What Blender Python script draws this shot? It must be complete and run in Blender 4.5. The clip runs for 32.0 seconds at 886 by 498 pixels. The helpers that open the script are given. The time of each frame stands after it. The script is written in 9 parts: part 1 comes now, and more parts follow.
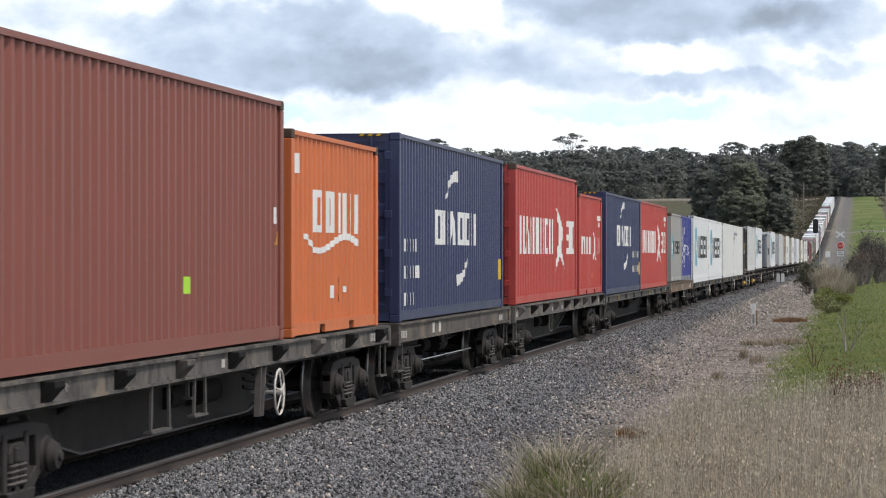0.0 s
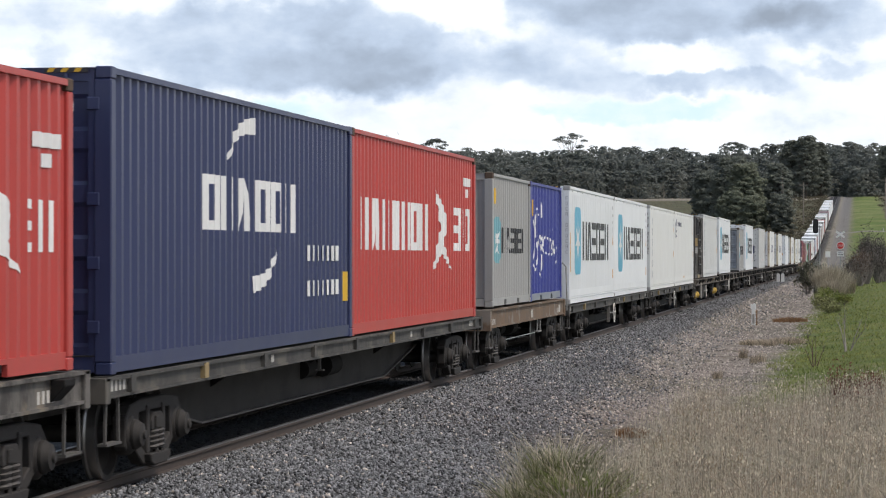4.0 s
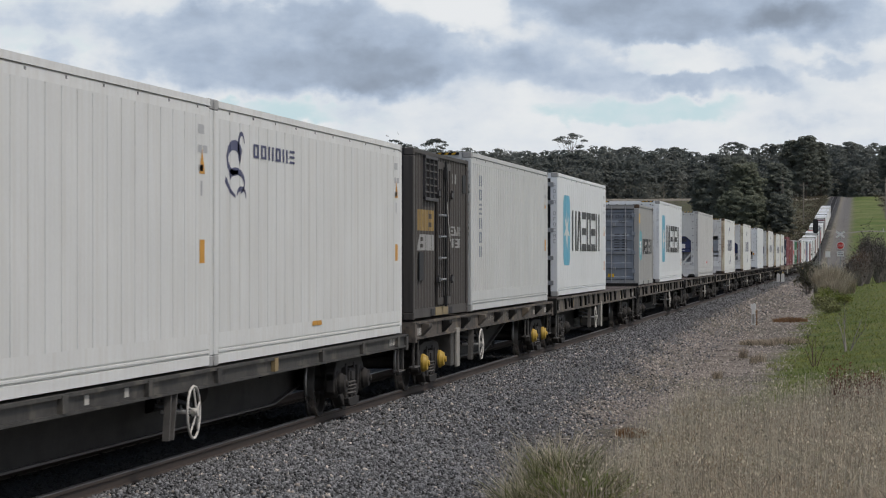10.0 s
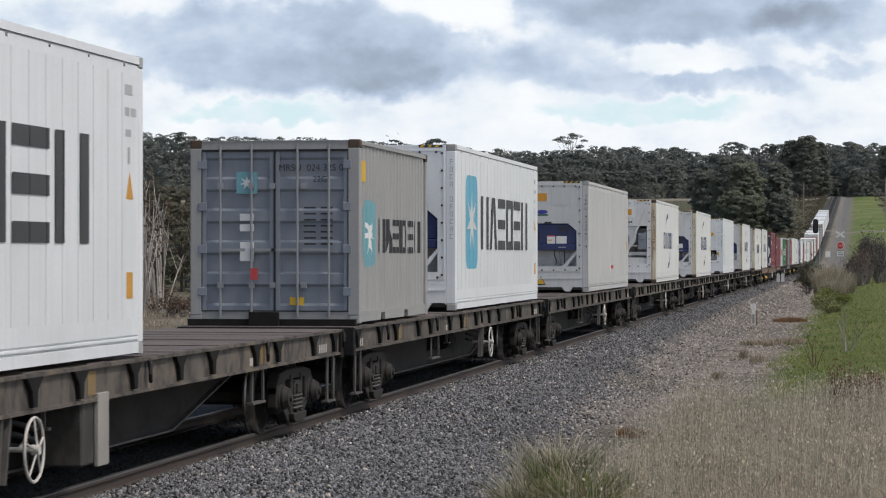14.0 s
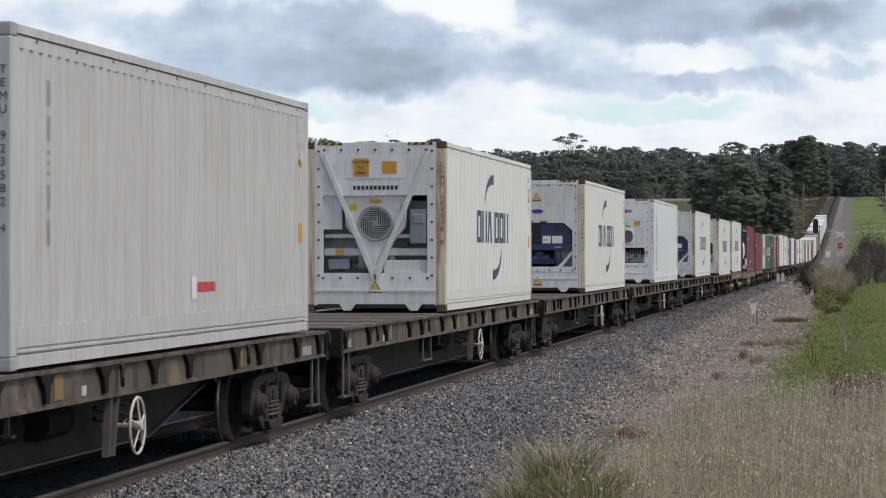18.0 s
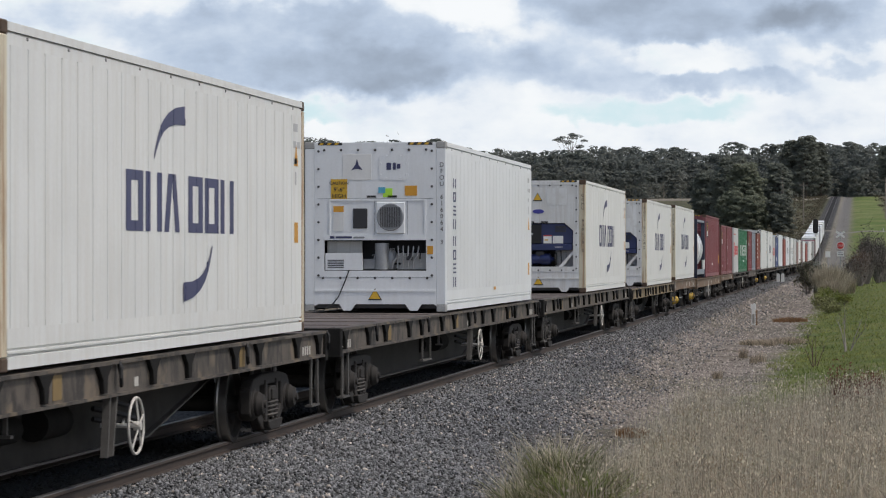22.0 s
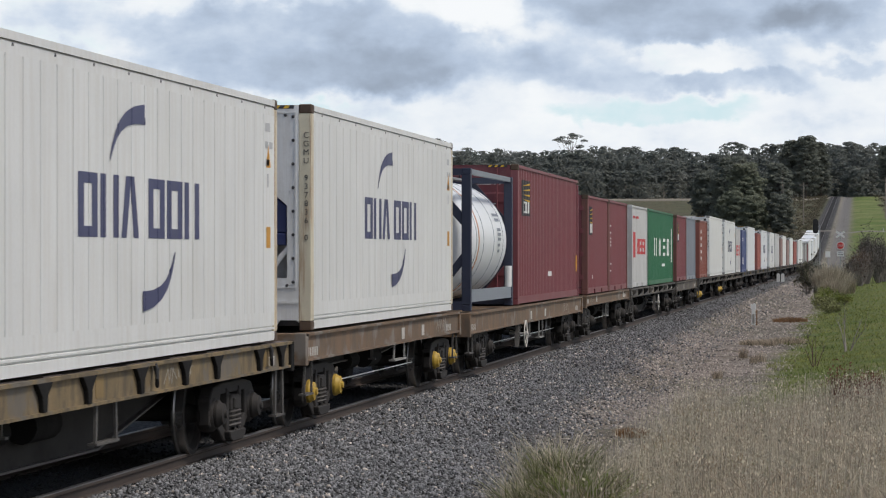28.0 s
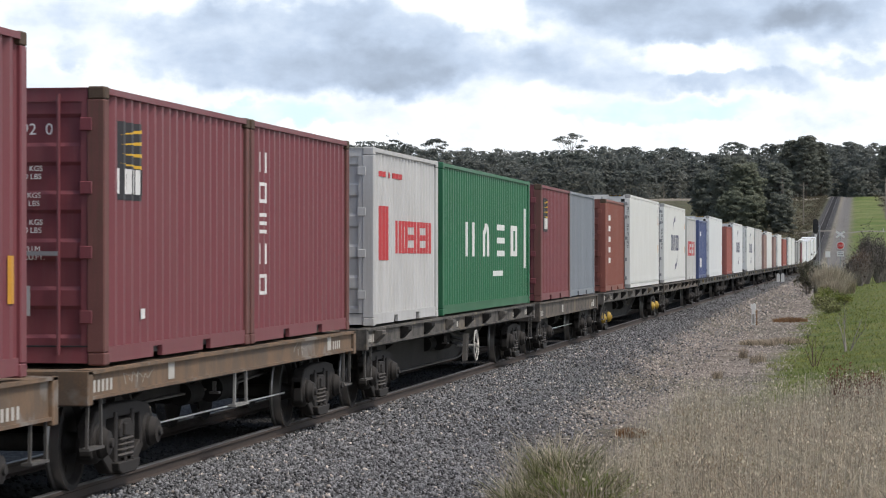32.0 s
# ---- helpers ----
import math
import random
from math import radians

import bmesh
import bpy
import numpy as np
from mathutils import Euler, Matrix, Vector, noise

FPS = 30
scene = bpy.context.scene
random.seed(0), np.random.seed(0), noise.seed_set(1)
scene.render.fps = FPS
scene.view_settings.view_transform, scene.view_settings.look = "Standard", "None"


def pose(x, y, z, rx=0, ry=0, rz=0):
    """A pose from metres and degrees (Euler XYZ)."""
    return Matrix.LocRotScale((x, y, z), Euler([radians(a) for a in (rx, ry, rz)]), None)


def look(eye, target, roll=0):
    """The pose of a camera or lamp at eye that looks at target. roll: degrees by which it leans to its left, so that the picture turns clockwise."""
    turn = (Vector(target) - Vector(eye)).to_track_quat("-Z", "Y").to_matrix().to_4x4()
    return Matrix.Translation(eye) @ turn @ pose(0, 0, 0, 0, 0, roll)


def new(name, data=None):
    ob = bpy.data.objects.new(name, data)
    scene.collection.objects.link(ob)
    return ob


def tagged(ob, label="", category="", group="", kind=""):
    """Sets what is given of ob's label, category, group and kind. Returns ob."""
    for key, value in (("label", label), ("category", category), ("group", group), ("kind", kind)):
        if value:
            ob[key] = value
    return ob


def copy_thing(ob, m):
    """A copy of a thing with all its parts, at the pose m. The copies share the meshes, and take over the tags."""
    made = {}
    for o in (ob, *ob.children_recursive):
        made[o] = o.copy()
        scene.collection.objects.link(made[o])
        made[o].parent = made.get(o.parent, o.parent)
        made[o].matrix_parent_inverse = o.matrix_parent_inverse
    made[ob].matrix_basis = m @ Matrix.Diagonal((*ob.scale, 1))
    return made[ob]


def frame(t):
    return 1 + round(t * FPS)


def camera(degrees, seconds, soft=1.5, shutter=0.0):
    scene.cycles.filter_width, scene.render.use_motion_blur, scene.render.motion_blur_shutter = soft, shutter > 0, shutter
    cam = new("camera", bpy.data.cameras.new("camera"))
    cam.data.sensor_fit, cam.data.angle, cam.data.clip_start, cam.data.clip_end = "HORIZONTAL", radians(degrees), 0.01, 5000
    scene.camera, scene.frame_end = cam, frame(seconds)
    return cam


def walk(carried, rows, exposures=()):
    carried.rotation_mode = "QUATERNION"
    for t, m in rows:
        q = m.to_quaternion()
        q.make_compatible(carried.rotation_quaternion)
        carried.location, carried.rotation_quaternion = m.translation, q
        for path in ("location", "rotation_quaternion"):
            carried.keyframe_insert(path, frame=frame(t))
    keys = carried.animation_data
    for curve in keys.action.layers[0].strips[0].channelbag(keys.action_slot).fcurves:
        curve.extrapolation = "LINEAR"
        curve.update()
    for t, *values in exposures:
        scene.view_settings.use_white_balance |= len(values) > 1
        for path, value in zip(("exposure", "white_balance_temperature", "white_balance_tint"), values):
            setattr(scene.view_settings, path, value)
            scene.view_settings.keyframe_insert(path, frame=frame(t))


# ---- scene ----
cam = camera(18.65, 32.0, soft=1.1, shutter=0.12)
CAM = pose(8.102, 0.0, 2.182, 90.133, 0.022, 8.715)
walk(cam, [(0.0, CAM), (32.0, CAM)],
     exposures=[(0.0, 0.20), (3.0, 0.18), (6.0, -0.05), (7.5, -0.28), (9.0, -0.35), (11.0, -0.2), (12.0, -0.04), (13.0, -0.04), (16.0, -0.06), (20.0, -0.08), (25.0, -0.12), (28.5, -0.10), (30.0, 0.12), (31.0, 0.22), (32.0, 0.2)])

# ---- light ----
world = bpy.data.worlds.new("sky_world")
scene.world = world
world.use_nodes = True
wn = world.node_tree
sky = wn.nodes.new("ShaderNodeTexSky")
sky.sky_type = "NISHITA"
sky.sun_disc = False
sky.sun_elevation = radians(58)
sky.sun_rotation = radians(107)
sky.air_density, sky.dust_density, sky.ozone_density = 1.0, 3.0, 1.0
wn.links.new(sky.outputs["Color"], wn.nodes["Background"].inputs["Color"])
wn.nodes["Background"].inputs["Strength"].default_value = 0.115

sun = new("sun", bpy.data.lights.new("sun", "SUN"))
sun.data.energy, sun.data.angle, sun.data.color = 2.05, radians(8), (1.0, 0.965, 0.91)
sun.matrix_world = look((math.sin(radians(107)) * 60, math.cos(radians(107)) * 60, math.tan(radians(58)) * 60), (0, 0, 0))


# ---- small tools ----
class Shape:
    """Collects plain pieces and turns them into one mesh."""

    def __init__(self):
        self.v, self.f = [], []

    def add(self, verts, faces):
        n = len(self.v)
        self.v += [tuple(p) for p in verts]
        self.f += [tuple(i + n for i in f) for f in faces]
        return self

    def box(self, x0, x1, y0, y1, z0, z1):
        return self.add([(x, y, z) for x in (x0, x1) for y in (y0, y1) for z in (z0, z1)],
                        [(0, 1, 3, 2), (4, 6, 7, 5), (0, 4, 5, 1), (2, 3, 7, 6), (0, 2, 6, 4), (1, 5, 7, 3)])

    def prism(self, pts, axis, a, b):
        """A closed outline pushed from a to b along an axis; the outline's two coordinates are the other axes in order."""
        n = len(pts)
        put = {"x": lambda p, c: (c, p[0], p[1]), "y": lambda p, c: (p[0], c, p[1]), "z": lambda p, c: (p[0], p[1], c)}[axis]
        verts = [put(p, a) for p in pts] + [put(p, b) for p in pts]
        faces = [(i, (i + 1) % n, n + (i + 1) % n, n + i) for i in range(n)]
        return self.add(verts, faces + [tuple(range(n))[::-1], tuple(range(n, 2 * n))])

    def tube(self, p, q, r, n=8, r2=None):
        p, q = Vector(p), Vector(q)
        r2 = r if r2 is None else r2
        d = (q - p).normalized()
        a = d.orthogonal().normalized()
        b = d.cross(a)
        ring = [(math.cos(k * math.tau / n), math.sin(k * math.tau / n)) for k in range(n)]
        verts = [p + (a * c + b * s) * r for c, s in ring] + [q + (a * c + b * s) * r2 for c, s in ring]
        faces = [(i, (i + 1) % n, n + (i + 1) % n, n + i) for i in range(n)]
        return self.add(verts, faces + [tuple(range(n))[::-1], tuple(range(n, 2 * n))])

    def lathe(self, c, prof, n=20, axis="x"):
        """Turns a profile of (radius, along) pairs round an axis through c."""
        verts = []
        for r, h in prof:
            for k in range(n):
                a, b = r * math.cos(k * math.tau / n), r * math.sin(k * math.tau / n)
                o = {"x": (h, a, b), "y": (a, h, b), "z": (a, b, h)}[axis]
                verts.append((c[0] + o[0], c[1] + o[1], c[2] + o[2]))
        m = len(prof)
        faces = [(j * n + i, j * n + (i + 1) % n, (j + 1) * n + (i + 1) % n, (j + 1) * n + i) for j in range(m - 1) for i in range(n)]
        return self.add(verts, faces + [tuple(range(n))[::-1], tuple(range((m - 1) * n, m * n))])

    def path(self, pts, r, n=6, ring=False):
        """One bent tube through the points; with ring, its end meets its start."""
        pts = [Vector(p) for p in pts]
        m = len(pts)
        verts, side = [], None
        for i, p in enumerate(pts):
            a, b = (pts[(i - 1) % m], pts[(i + 1) % m]) if ring else (pts[max(0, i - 1)], pts[min(m - 1, i + 1)])
            d = (b - a).normalized()
            side = d.orthogonal().normalized() if side is None else (side - d * side.dot(d)).normalized()
            up = d.cross(side)
            verts += [p + (side * math.cos(k * math.tau / n) + up * math.sin(k * math.tau / n)) * r for k in range(n)]
        faces = [(i * n + k, i * n + (k + 1) % n, (i + 1) % m * n + (k + 1) % n, (i + 1) % m * n + k) for i in range(m if ring else m - 1) for k in range(n)]
        return self.add(verts, faces if ring else faces + [tuple(range(n))[::-1], tuple(range((m - 1) * n, m * n))])

    def mesh(self, name, smooth=False):
        me = bpy.data.meshes.new(name)
        me.from_pydata(self.v, [], self.f)
        if smooth:
            me.shade_smooth()
            me.set_sharp_from_angle(angle=radians(38))
        me.materials.append(None)
        return me


SHARED = {}


def shared(key, make, smooth=False, bevel=0.0):
    """The mesh kept under key, made on first use; make fills a Shape."""
    if key not in SHARED:
        s = Shape()
        make(s)
        me = s.mesh(str(key[0]) if isinstance(key, tuple) else key, smooth)
        if bevel:
            bm = bmesh.new()
            bm.from_mesh(me)
            bmesh.ops.recalc_face_normals(bm, faces=bm.faces)
            bmesh.ops.bevel(bm, geom=list(bm.edges), offset=bevel, segments=1, affect="EDGES", clamp_overlap=True)
            bm.to_mesh(me)
            bm.free()
        SHARED[key] = me
    return SHARED[key]


def part(name, me, material, parent=None, label="", m=None):
    """One mesh object under a thing or a part."""
    ob = new(name, me)
    ob.material_slots[0].link = "OBJECT"
    ob.material_slots[0].material = material
    if parent is not None:
        ob.parent = parent
    if m is not None:
        ob.matrix_basis = m
    if label:
        ob["label"] = label
    return ob


def made(name, material, parent=None, label="", fill=None, smooth=False):
    s = Shape()
    fill(s)
    return part(name, s.mesh(name, smooth), material, parent, label)


# ---- materials ----
def material(name, base, rough=0.6, metal=0.0, vary=0.12, scale=3.0, fine=60.0, bump=0.15, bump_scale=None, dirt=0.0,
             dirt_colour=(0.09, 0.07, 0.05), streak=False, island=False, each=0.0, spec=0.5, sharp=False, patch=None):
    """A painted or raw surface: two scales of variation, optional grime in blotches or streaks, and fine relief."""
    mat = bpy.data.materials.new(name)
    mat.use_nodes = True
    t = mat.node_tree
    n, l = t.nodes, t.links
    b = n["Principled BSDF"]
    b.inputs["Metallic"].default_value = metal
    b.inputs["Specular IOR Level"].default_value = spec
    co = n.new("ShaderNodeTexCoord")
    mp = n.new("ShaderNodeMapping")
    l.new(co.outputs["Object"], mp.inputs["Vector"])
    if each or island:
        src = n.new("ShaderNodeNewGeometry").outputs["Random Per Island"] if island else n.new("ShaderNodeObjectInfo").outputs["Random"]
        mul = n.new("ShaderNodeMath")
        mul.operation = "MULTIPLY"
        mul.inputs[1].default_value = 17.0
        l.new(src, mul.inputs[0])
        l.new(mul.outputs[0], mp.inputs["Location"])
    big = n.new("ShaderNodeTexNoise")
    big.inputs["Scale"].default_value, big.inputs["Detail"].default_value = scale, 5
    l.new(mp.outputs[0], big.inputs["Vector"])
    small = n.new("ShaderNodeTexNoise")
    small.inputs["Scale"].default_value, small.inputs["Detail"].default_value = fine, 3
    l.new(mp.outputs[0], small.inputs["Vector"])
    add = n.new("ShaderNodeMath")
    add.operation = "MULTIPLY_ADD"
    l.new(small.outputs["Fac"], add.inputs[0])
    add.inputs[1].default_value = 0.5
    l.new(big.outputs["Fac"], add.inputs[2])
    val = n.new("ShaderNodeMapRange")
    val.inputs["From Min"].default_value, val.inputs["From Max"].default_value = 0.45, 1.05
    val.inputs["To Min"].default_value, val.inputs["To Max"].default_value = 1 - vary, 1 + vary
    l.new(add.outputs[0], val.inputs["Value"])
    hsv = n.new("ShaderNodeHueSaturation")
    hsv.inputs["Color"].default_value = (*base, 1)
    out = val.outputs[0]
    if each or island:
        ev = n.new("ShaderNodeMapRange")
        ev.inputs["To Min"].default_value, ev.inputs["To Max"].default_value = 1 - each, 1 + each
        l.new(src, ev.inputs["Value"])
        pm = n.new("ShaderNodeMath")
        pm.operation = "MULTIPLY"
        l.new(ev.outputs[0], pm.inputs[0])
        l.new(out, pm.inputs[1])
        out = pm.outputs[0]
    l.new(out, hsv.inputs["Value"])
    col = hsv.outputs["Color"]
    if dirt:
        dm = n.new("ShaderNodeMapping")
        dm.inputs["Scale"].default_value = (7, 7, 0.35) if streak else (2.6, 2.6, 1.3) if sharp else (1.1, 1.1, 1.6)
        l.new(mp.outputs[0], dm.inputs["Vector"])
        dn = n.new("ShaderNodeTexNoise")
        dn.inputs["Scale"].default_value, dn.inputs["Detail"].default_value, dn.inputs["Roughness"].default_value = 1.3, 8, 0.68
        l.new(dm.outputs[0], dn.inputs["Vector"])
        dr = n.new("ShaderNodeMapRange")
        dr.inputs["From Min"].default_value, dr.inputs["From Max"].default_value = (0.47, 0.58) if sharp else (0.44, 0.72)
        dr.inputs["To Max"].default_value = dirt
        l.new(dn.outputs["Fac"], dr.inputs["Value"])
        mx = n.new("ShaderNodeMix")
        mx.data_type = "RGBA"
        l.new(dr.outputs[0], mx.inputs["Factor"])
        l.new(col, mx.inputs["A"])
        mx.inputs["B"].default_value = (*dirt_colour, 1)
        col = mx.outputs["Result"]
    if patch:
        pn = n.new("ShaderNodeTexNoise")
        pn.inputs["Scale"].default_value, pn.inputs["Detail"].default_value = 1.9, 6
        pm2 = n.new("ShaderNodeMapping")
        pm2.inputs["Location"].default_value = (4, 9, 2)
        l.new(mp.outputs[0], pm2.inputs["Vector"])
        l.new(pm2.outputs[0], pn.inputs["Vector"])
        pr = n.new("ShaderNodeMapRange")
        pr.inputs["From Min"].default_value, pr.inputs["From Max"].default_value, pr.inputs["To Max"].default_value = 0.56, 0.64, 0.8
        l.new(pn.outputs["Fac"], pr.inputs["Value"])
        px = n.new("ShaderNodeMix")
        px.data_type = "RGBA"
        l.new(pr.outputs[0], px.inputs["Factor"])
        l.new(col, px.inputs["A"])
        px.inputs["B"].default_value = (*patch, 1)
        col = px.outputs["Result"]
    l.new(col, b.inputs["Base Color"])
    rr = n.new("ShaderNodeMapRange")
    rr.inputs["To Min"].default_value, rr.inputs["To Max"].default_value = max(0.05, rough - 0.12), min(1, rough + 0.12)
    l.new(big.outputs["Fac"], rr.inputs["Value"])
    l.new(rr.outputs[0], b.inputs["Roughness"])
    if bump:
        bp = n.new("ShaderNodeBump")
        bp.inputs["Strength"].default_value, bp.inputs["Distance"].default_value = bump, 0.01
        l.new((small if bump_scale is None else big).outputs["Fac"], bp.inputs["Height"])
        l.new(bp.outputs[0], b.inputs["Normal"])
    return mat


def paint(name, base, rough=0.45, dirt=0.25, streak=True, dirt_colour=(0.10, 0.065, 0.04), vary=0.07):
    return material(name, base, rough, 0.0, vary, 0.9, 24.0, 0.06, dirt=dirt, streak=streak, dirt_colour=dirt_colour, each=0.04)


WHITE = paint("white_reefer_paint", (0.765, 0.785, 0.795), 0.42, 0.14, dirt_colour=(0.45, 0.42, 0.36))
CREAM = paint("aged_white_paint", (0.725, 0.732, 0.71), 0.5, 0.24, dirt_colour=(0.42, 0.36, 0.26))
ENDWHITE = material("stained_white_panel", (0.69, 0.70, 0.695), 0.5, 0.0, 0.10, 1.1, 24.0, 0.06, dirt=0.42, streak=True, dirt_colour=(0.36, 0.30, 0.23), each=0.05, patch=(0.60, 0.595, 0.575))
GREYWHITE = paint("weathered_white_paint", (0.53, 0.53, 0.52), 0.6, 0.5, dirt_colour=(0.30, 0.28, 0.25))
DULLWHITE = paint("dull_white_paint", (0.57, 0.58, 0.57), 0.55, 0.35, dirt_colour=(0.40, 0.38, 0.34))
BROWN = paint("brown_red_paint", (0.226, 0.071, 0.052), 0.5, 0.18)
RED = paint("bright_red_paint", (0.43, 0.052, 0.043), 0.45, 0.12)
MAROON = paint("maroon_paint", (0.186, 0.047, 0.057), 0.5, 0.20, dirt_colour=(0.20, 0.135, 0.12))
ORANGE = paint("orange_paint", (0.60, 0.155, 0.045), 0.5, 0.2)
NAVY = paint("navy_paint", (0.028, 0.038, 0.10), 0.42, 0.10, dirt_colour=(0.12, 0.11, 0.12))
BLUE = paint("royal_blue_paint", (0.030, 0.042, 0.24), 0.42, 0.08)
GREYP = paint("light_grey_paint", (0.33, 0.33, 0.32), 0.55, 0.25, dirt_colour=(0.20, 0.17, 0.14))
BLUEGREY = paint("blue_grey_paint", (0.215, 0.24, 0.275), 0.5, 0.2, dirt_colour=(0.12, 0.10, 0.09))
GREEN = paint("green_paint", (0.020, 0.135, 0.062), 0.45, 0.1)
SOOT = paint("sooty_brown_paint", (0.070, 0.062, 0.056), 0.65, 0.75, dirt_colour=(0.025, 0.022, 0.02))
CHARCOAL = paint("charcoal_steel", (0.045, 0.045, 0.05), 0.55, 0.3)
LETTER = paint("white_lettering", (0.74, 0.74, 0.72), 0.5, 0.10)
INK = paint("black_lettering", (0.030, 0.030, 0.034), 0.5, 0.04)
NAVYINK = paint("navy_lettering", (0.045, 0.050, 0.13), 0.5, 0.1)
SKYBLUE = paint("light_blue_panel", (0.10, 0.40, 0.56), 0.45, 0.06)
PALEBLUE = paint("faded_blue_panel", (0.16, 0.37, 0.42), 0.55, 0.1)
YELLOW = paint("yellow_sticker", (0.66, 0.40, 0.03), 0.5, 0.08)
AMBER = paint("amber_sticker", (0.62, 0.30, 0.03), 0.5, 0.08)
LIME = paint("lime_sticker", (0.42, 0.75, 0.06), 0.5, 0.0)
REDINK = paint("red_lettering", (0.50, 0.055, 0.06), 0.5, 0.1)
UNITBLUE = paint("dark_blue_unit_panel", (0.022, 0.032, 0.105), 0.38, 0.1, dirt_colour=(0.05, 0.05, 0.06))
RUBBER = material("black_rubber", (0.014, 0.014, 0.015), 0.75, vary=0.2)
# near-black colour stands for the shade inside bays, vents and pockets
VOID = material("painted_void_shade", (0.025, 0.026, 0.028), 0.8, vary=0.3)
ALU = material("dull_aluminium", (0.42, 0.42, 0.42), 0.42, 0.6, vary=0.15)
GALV = material("galvanised_steel", (0.30, 0.31, 0.32), 0.5, 0.4, vary=0.2)
RUSTY = material("rust_stained_steel", (0.23, 0.125, 0.055), 0.8, vary=0.35, scale=6, dirt=0.7, dirt_colour=(0.10, 0.045, 0.02))
BOGIE = material("bogie_steel", (0.036, 0.033, 0.031), 0.75, 0.0, spec=0.2, vary=0.35, scale=8, dirt=0.4, dirt_colour=(0.03, 0.025, 0.02))
DARKSTEEL = material("dark_underframe_steel", (0.020, 0.019, 0.018), 0.85, 0.0, spec=0.12, vary=0.35, scale=5, dirt=0.6, dirt_colour=(0.014, 0.013, 0.012), sharp=True)
SPRING = material("worn_spring_steel", (0.075, 0.068, 0.062), 0.6, 0.2, vary=0.3, scale=8)
TREAD = material("polished_wheel_tread", (0.33, 0.32, 0.31), 0.3, 0.9, vary=0.1)
BRAKEROD = material("bright_brake_rod", (0.62, 0.61, 0.59), 0.4, 0.6, vary=0.1)
CAPYELLOW = paint("yellow_bearing_cap", (0.46, 0.295, 0.035), 0.55, 0.6)
SILLGREY = material("grimy_grey_sill", (0.112, 0.102, 0.09), 0.75, vary=0.35, scale=2.5, dirt=0.85, dirt_colour=(0.035, 0.03, 0.026), each=0.1, sharp=True, patch=(0.20, 0.165, 0.12))
SILLBROWN = material("grimy_brown_sill", (0.105, 0.088, 0.072), 0.75, vary=0.35, scale=2.5, dirt=0.85, dirt_colour=(0.032, 0.028, 0.025), each=0.12, sharp=True, patch=(0.185, 0.145, 0.10))
SILLORANGE = material("faded_orange_sill", (0.168, 0.107, 0.064), 0.75, vary=0.3, scale=1.6, dirt=0.55, dirt_colour=(0.095, 0.078, 0.06), each=0.12, sharp=True, patch=(0.22, 0.20, 0.175))
SILLOCHRE = material("chipped_ochre_sill", (0.185, 0.135, 0.068), 0.75, vary=0.3, scale=2.0, dirt=0.6, dirt_colour=(0.06, 0.05, 0.04), each=0.1, sharp=True, patch=(0.14, 0.125, 0.105))
SILLDARK = material("dark_low_sill", (0.060, 0.056, 0.050), 0.72, vary=0.35, scale=2.5, dirt=0.7, dirt_colour=(0.028, 0.025, 0.022), each=0.1, sharp=True, patch=(0.11, 0.098, 0.08))
DECKWOOD = material("worn_deck_boards", (0.125, 0.100, 0.088), 0.8, vary=0.35, scale=4, dirt=0.45, dirt_colour=(0.05, 0.04, 0.035), each=0.18)
RAILSTEEL = material("rusty_rail_side", (0.062, 0.045, 0.036), 0.75, 0.2, vary=0.3, scale=9)
RAILTOP = material("worn_rail_head", (0.17, 0.16, 0.155), 0.5, 0.7, vary=0.15)
CONCRETE = material("pale_concrete", (0.30, 0.28, 0.25), 0.85, vary=0.2, each=0.1)
SIGNWHITE = paint("sign_white", (0.72, 0.72, 0.70), 0.5, 0.15, streak=False)
SIGNRED = paint("sign_red", (0.48, 0.03, 0.03), 0.5, 0.05)
BLACKMATT = material("matt_black", (0.012, 0.012, 0.013), 0.7)


# ---- lie of the land ----
def soft(v, w):
    return w * np.logaddexp(0.0, np.asarray(v, float) / w)


def rise(y):
    """Height of the line: level, then a long climb to a crest."""
    return 0.04 * soft(np.asarray(y, float) - 447.0, 25.0) - 0.034 * soft(np.asarray(y, float) - 1120.0, 20.0)


def step(a, b, v):
    t = np.clip((np.asarray(v, float) - a) / (b - a), 0, 1)
    return t * t * (3 - 2 * t)


def ground_z(x, y):
    x, y = np.asarray(x, float), np.asarray(y, float)
    a = np.abs(x)
    z = rise(y) - 0.165 + 0.035 * step(0.8, 0.9, a) - 0.44 * step(1.9, 4.2, a)
    z = z + 0.30 * step(6.2, 10.0, x) + 0.9 * step(12, 45, x)
    z = z - 0.25 * step(4.0, 9.0, -x)
    # added rise hidden behind the woods, closes sky gaps under the crowns
    z = z + 15.0 * step(1196, 1290, y)
    z = z + 0.05 * np.sin(0.7 * x + 0.31 * y) * np.sin(0.23 * x - 0.4 * y + 1.0) * step(5, 12, a)
    return z


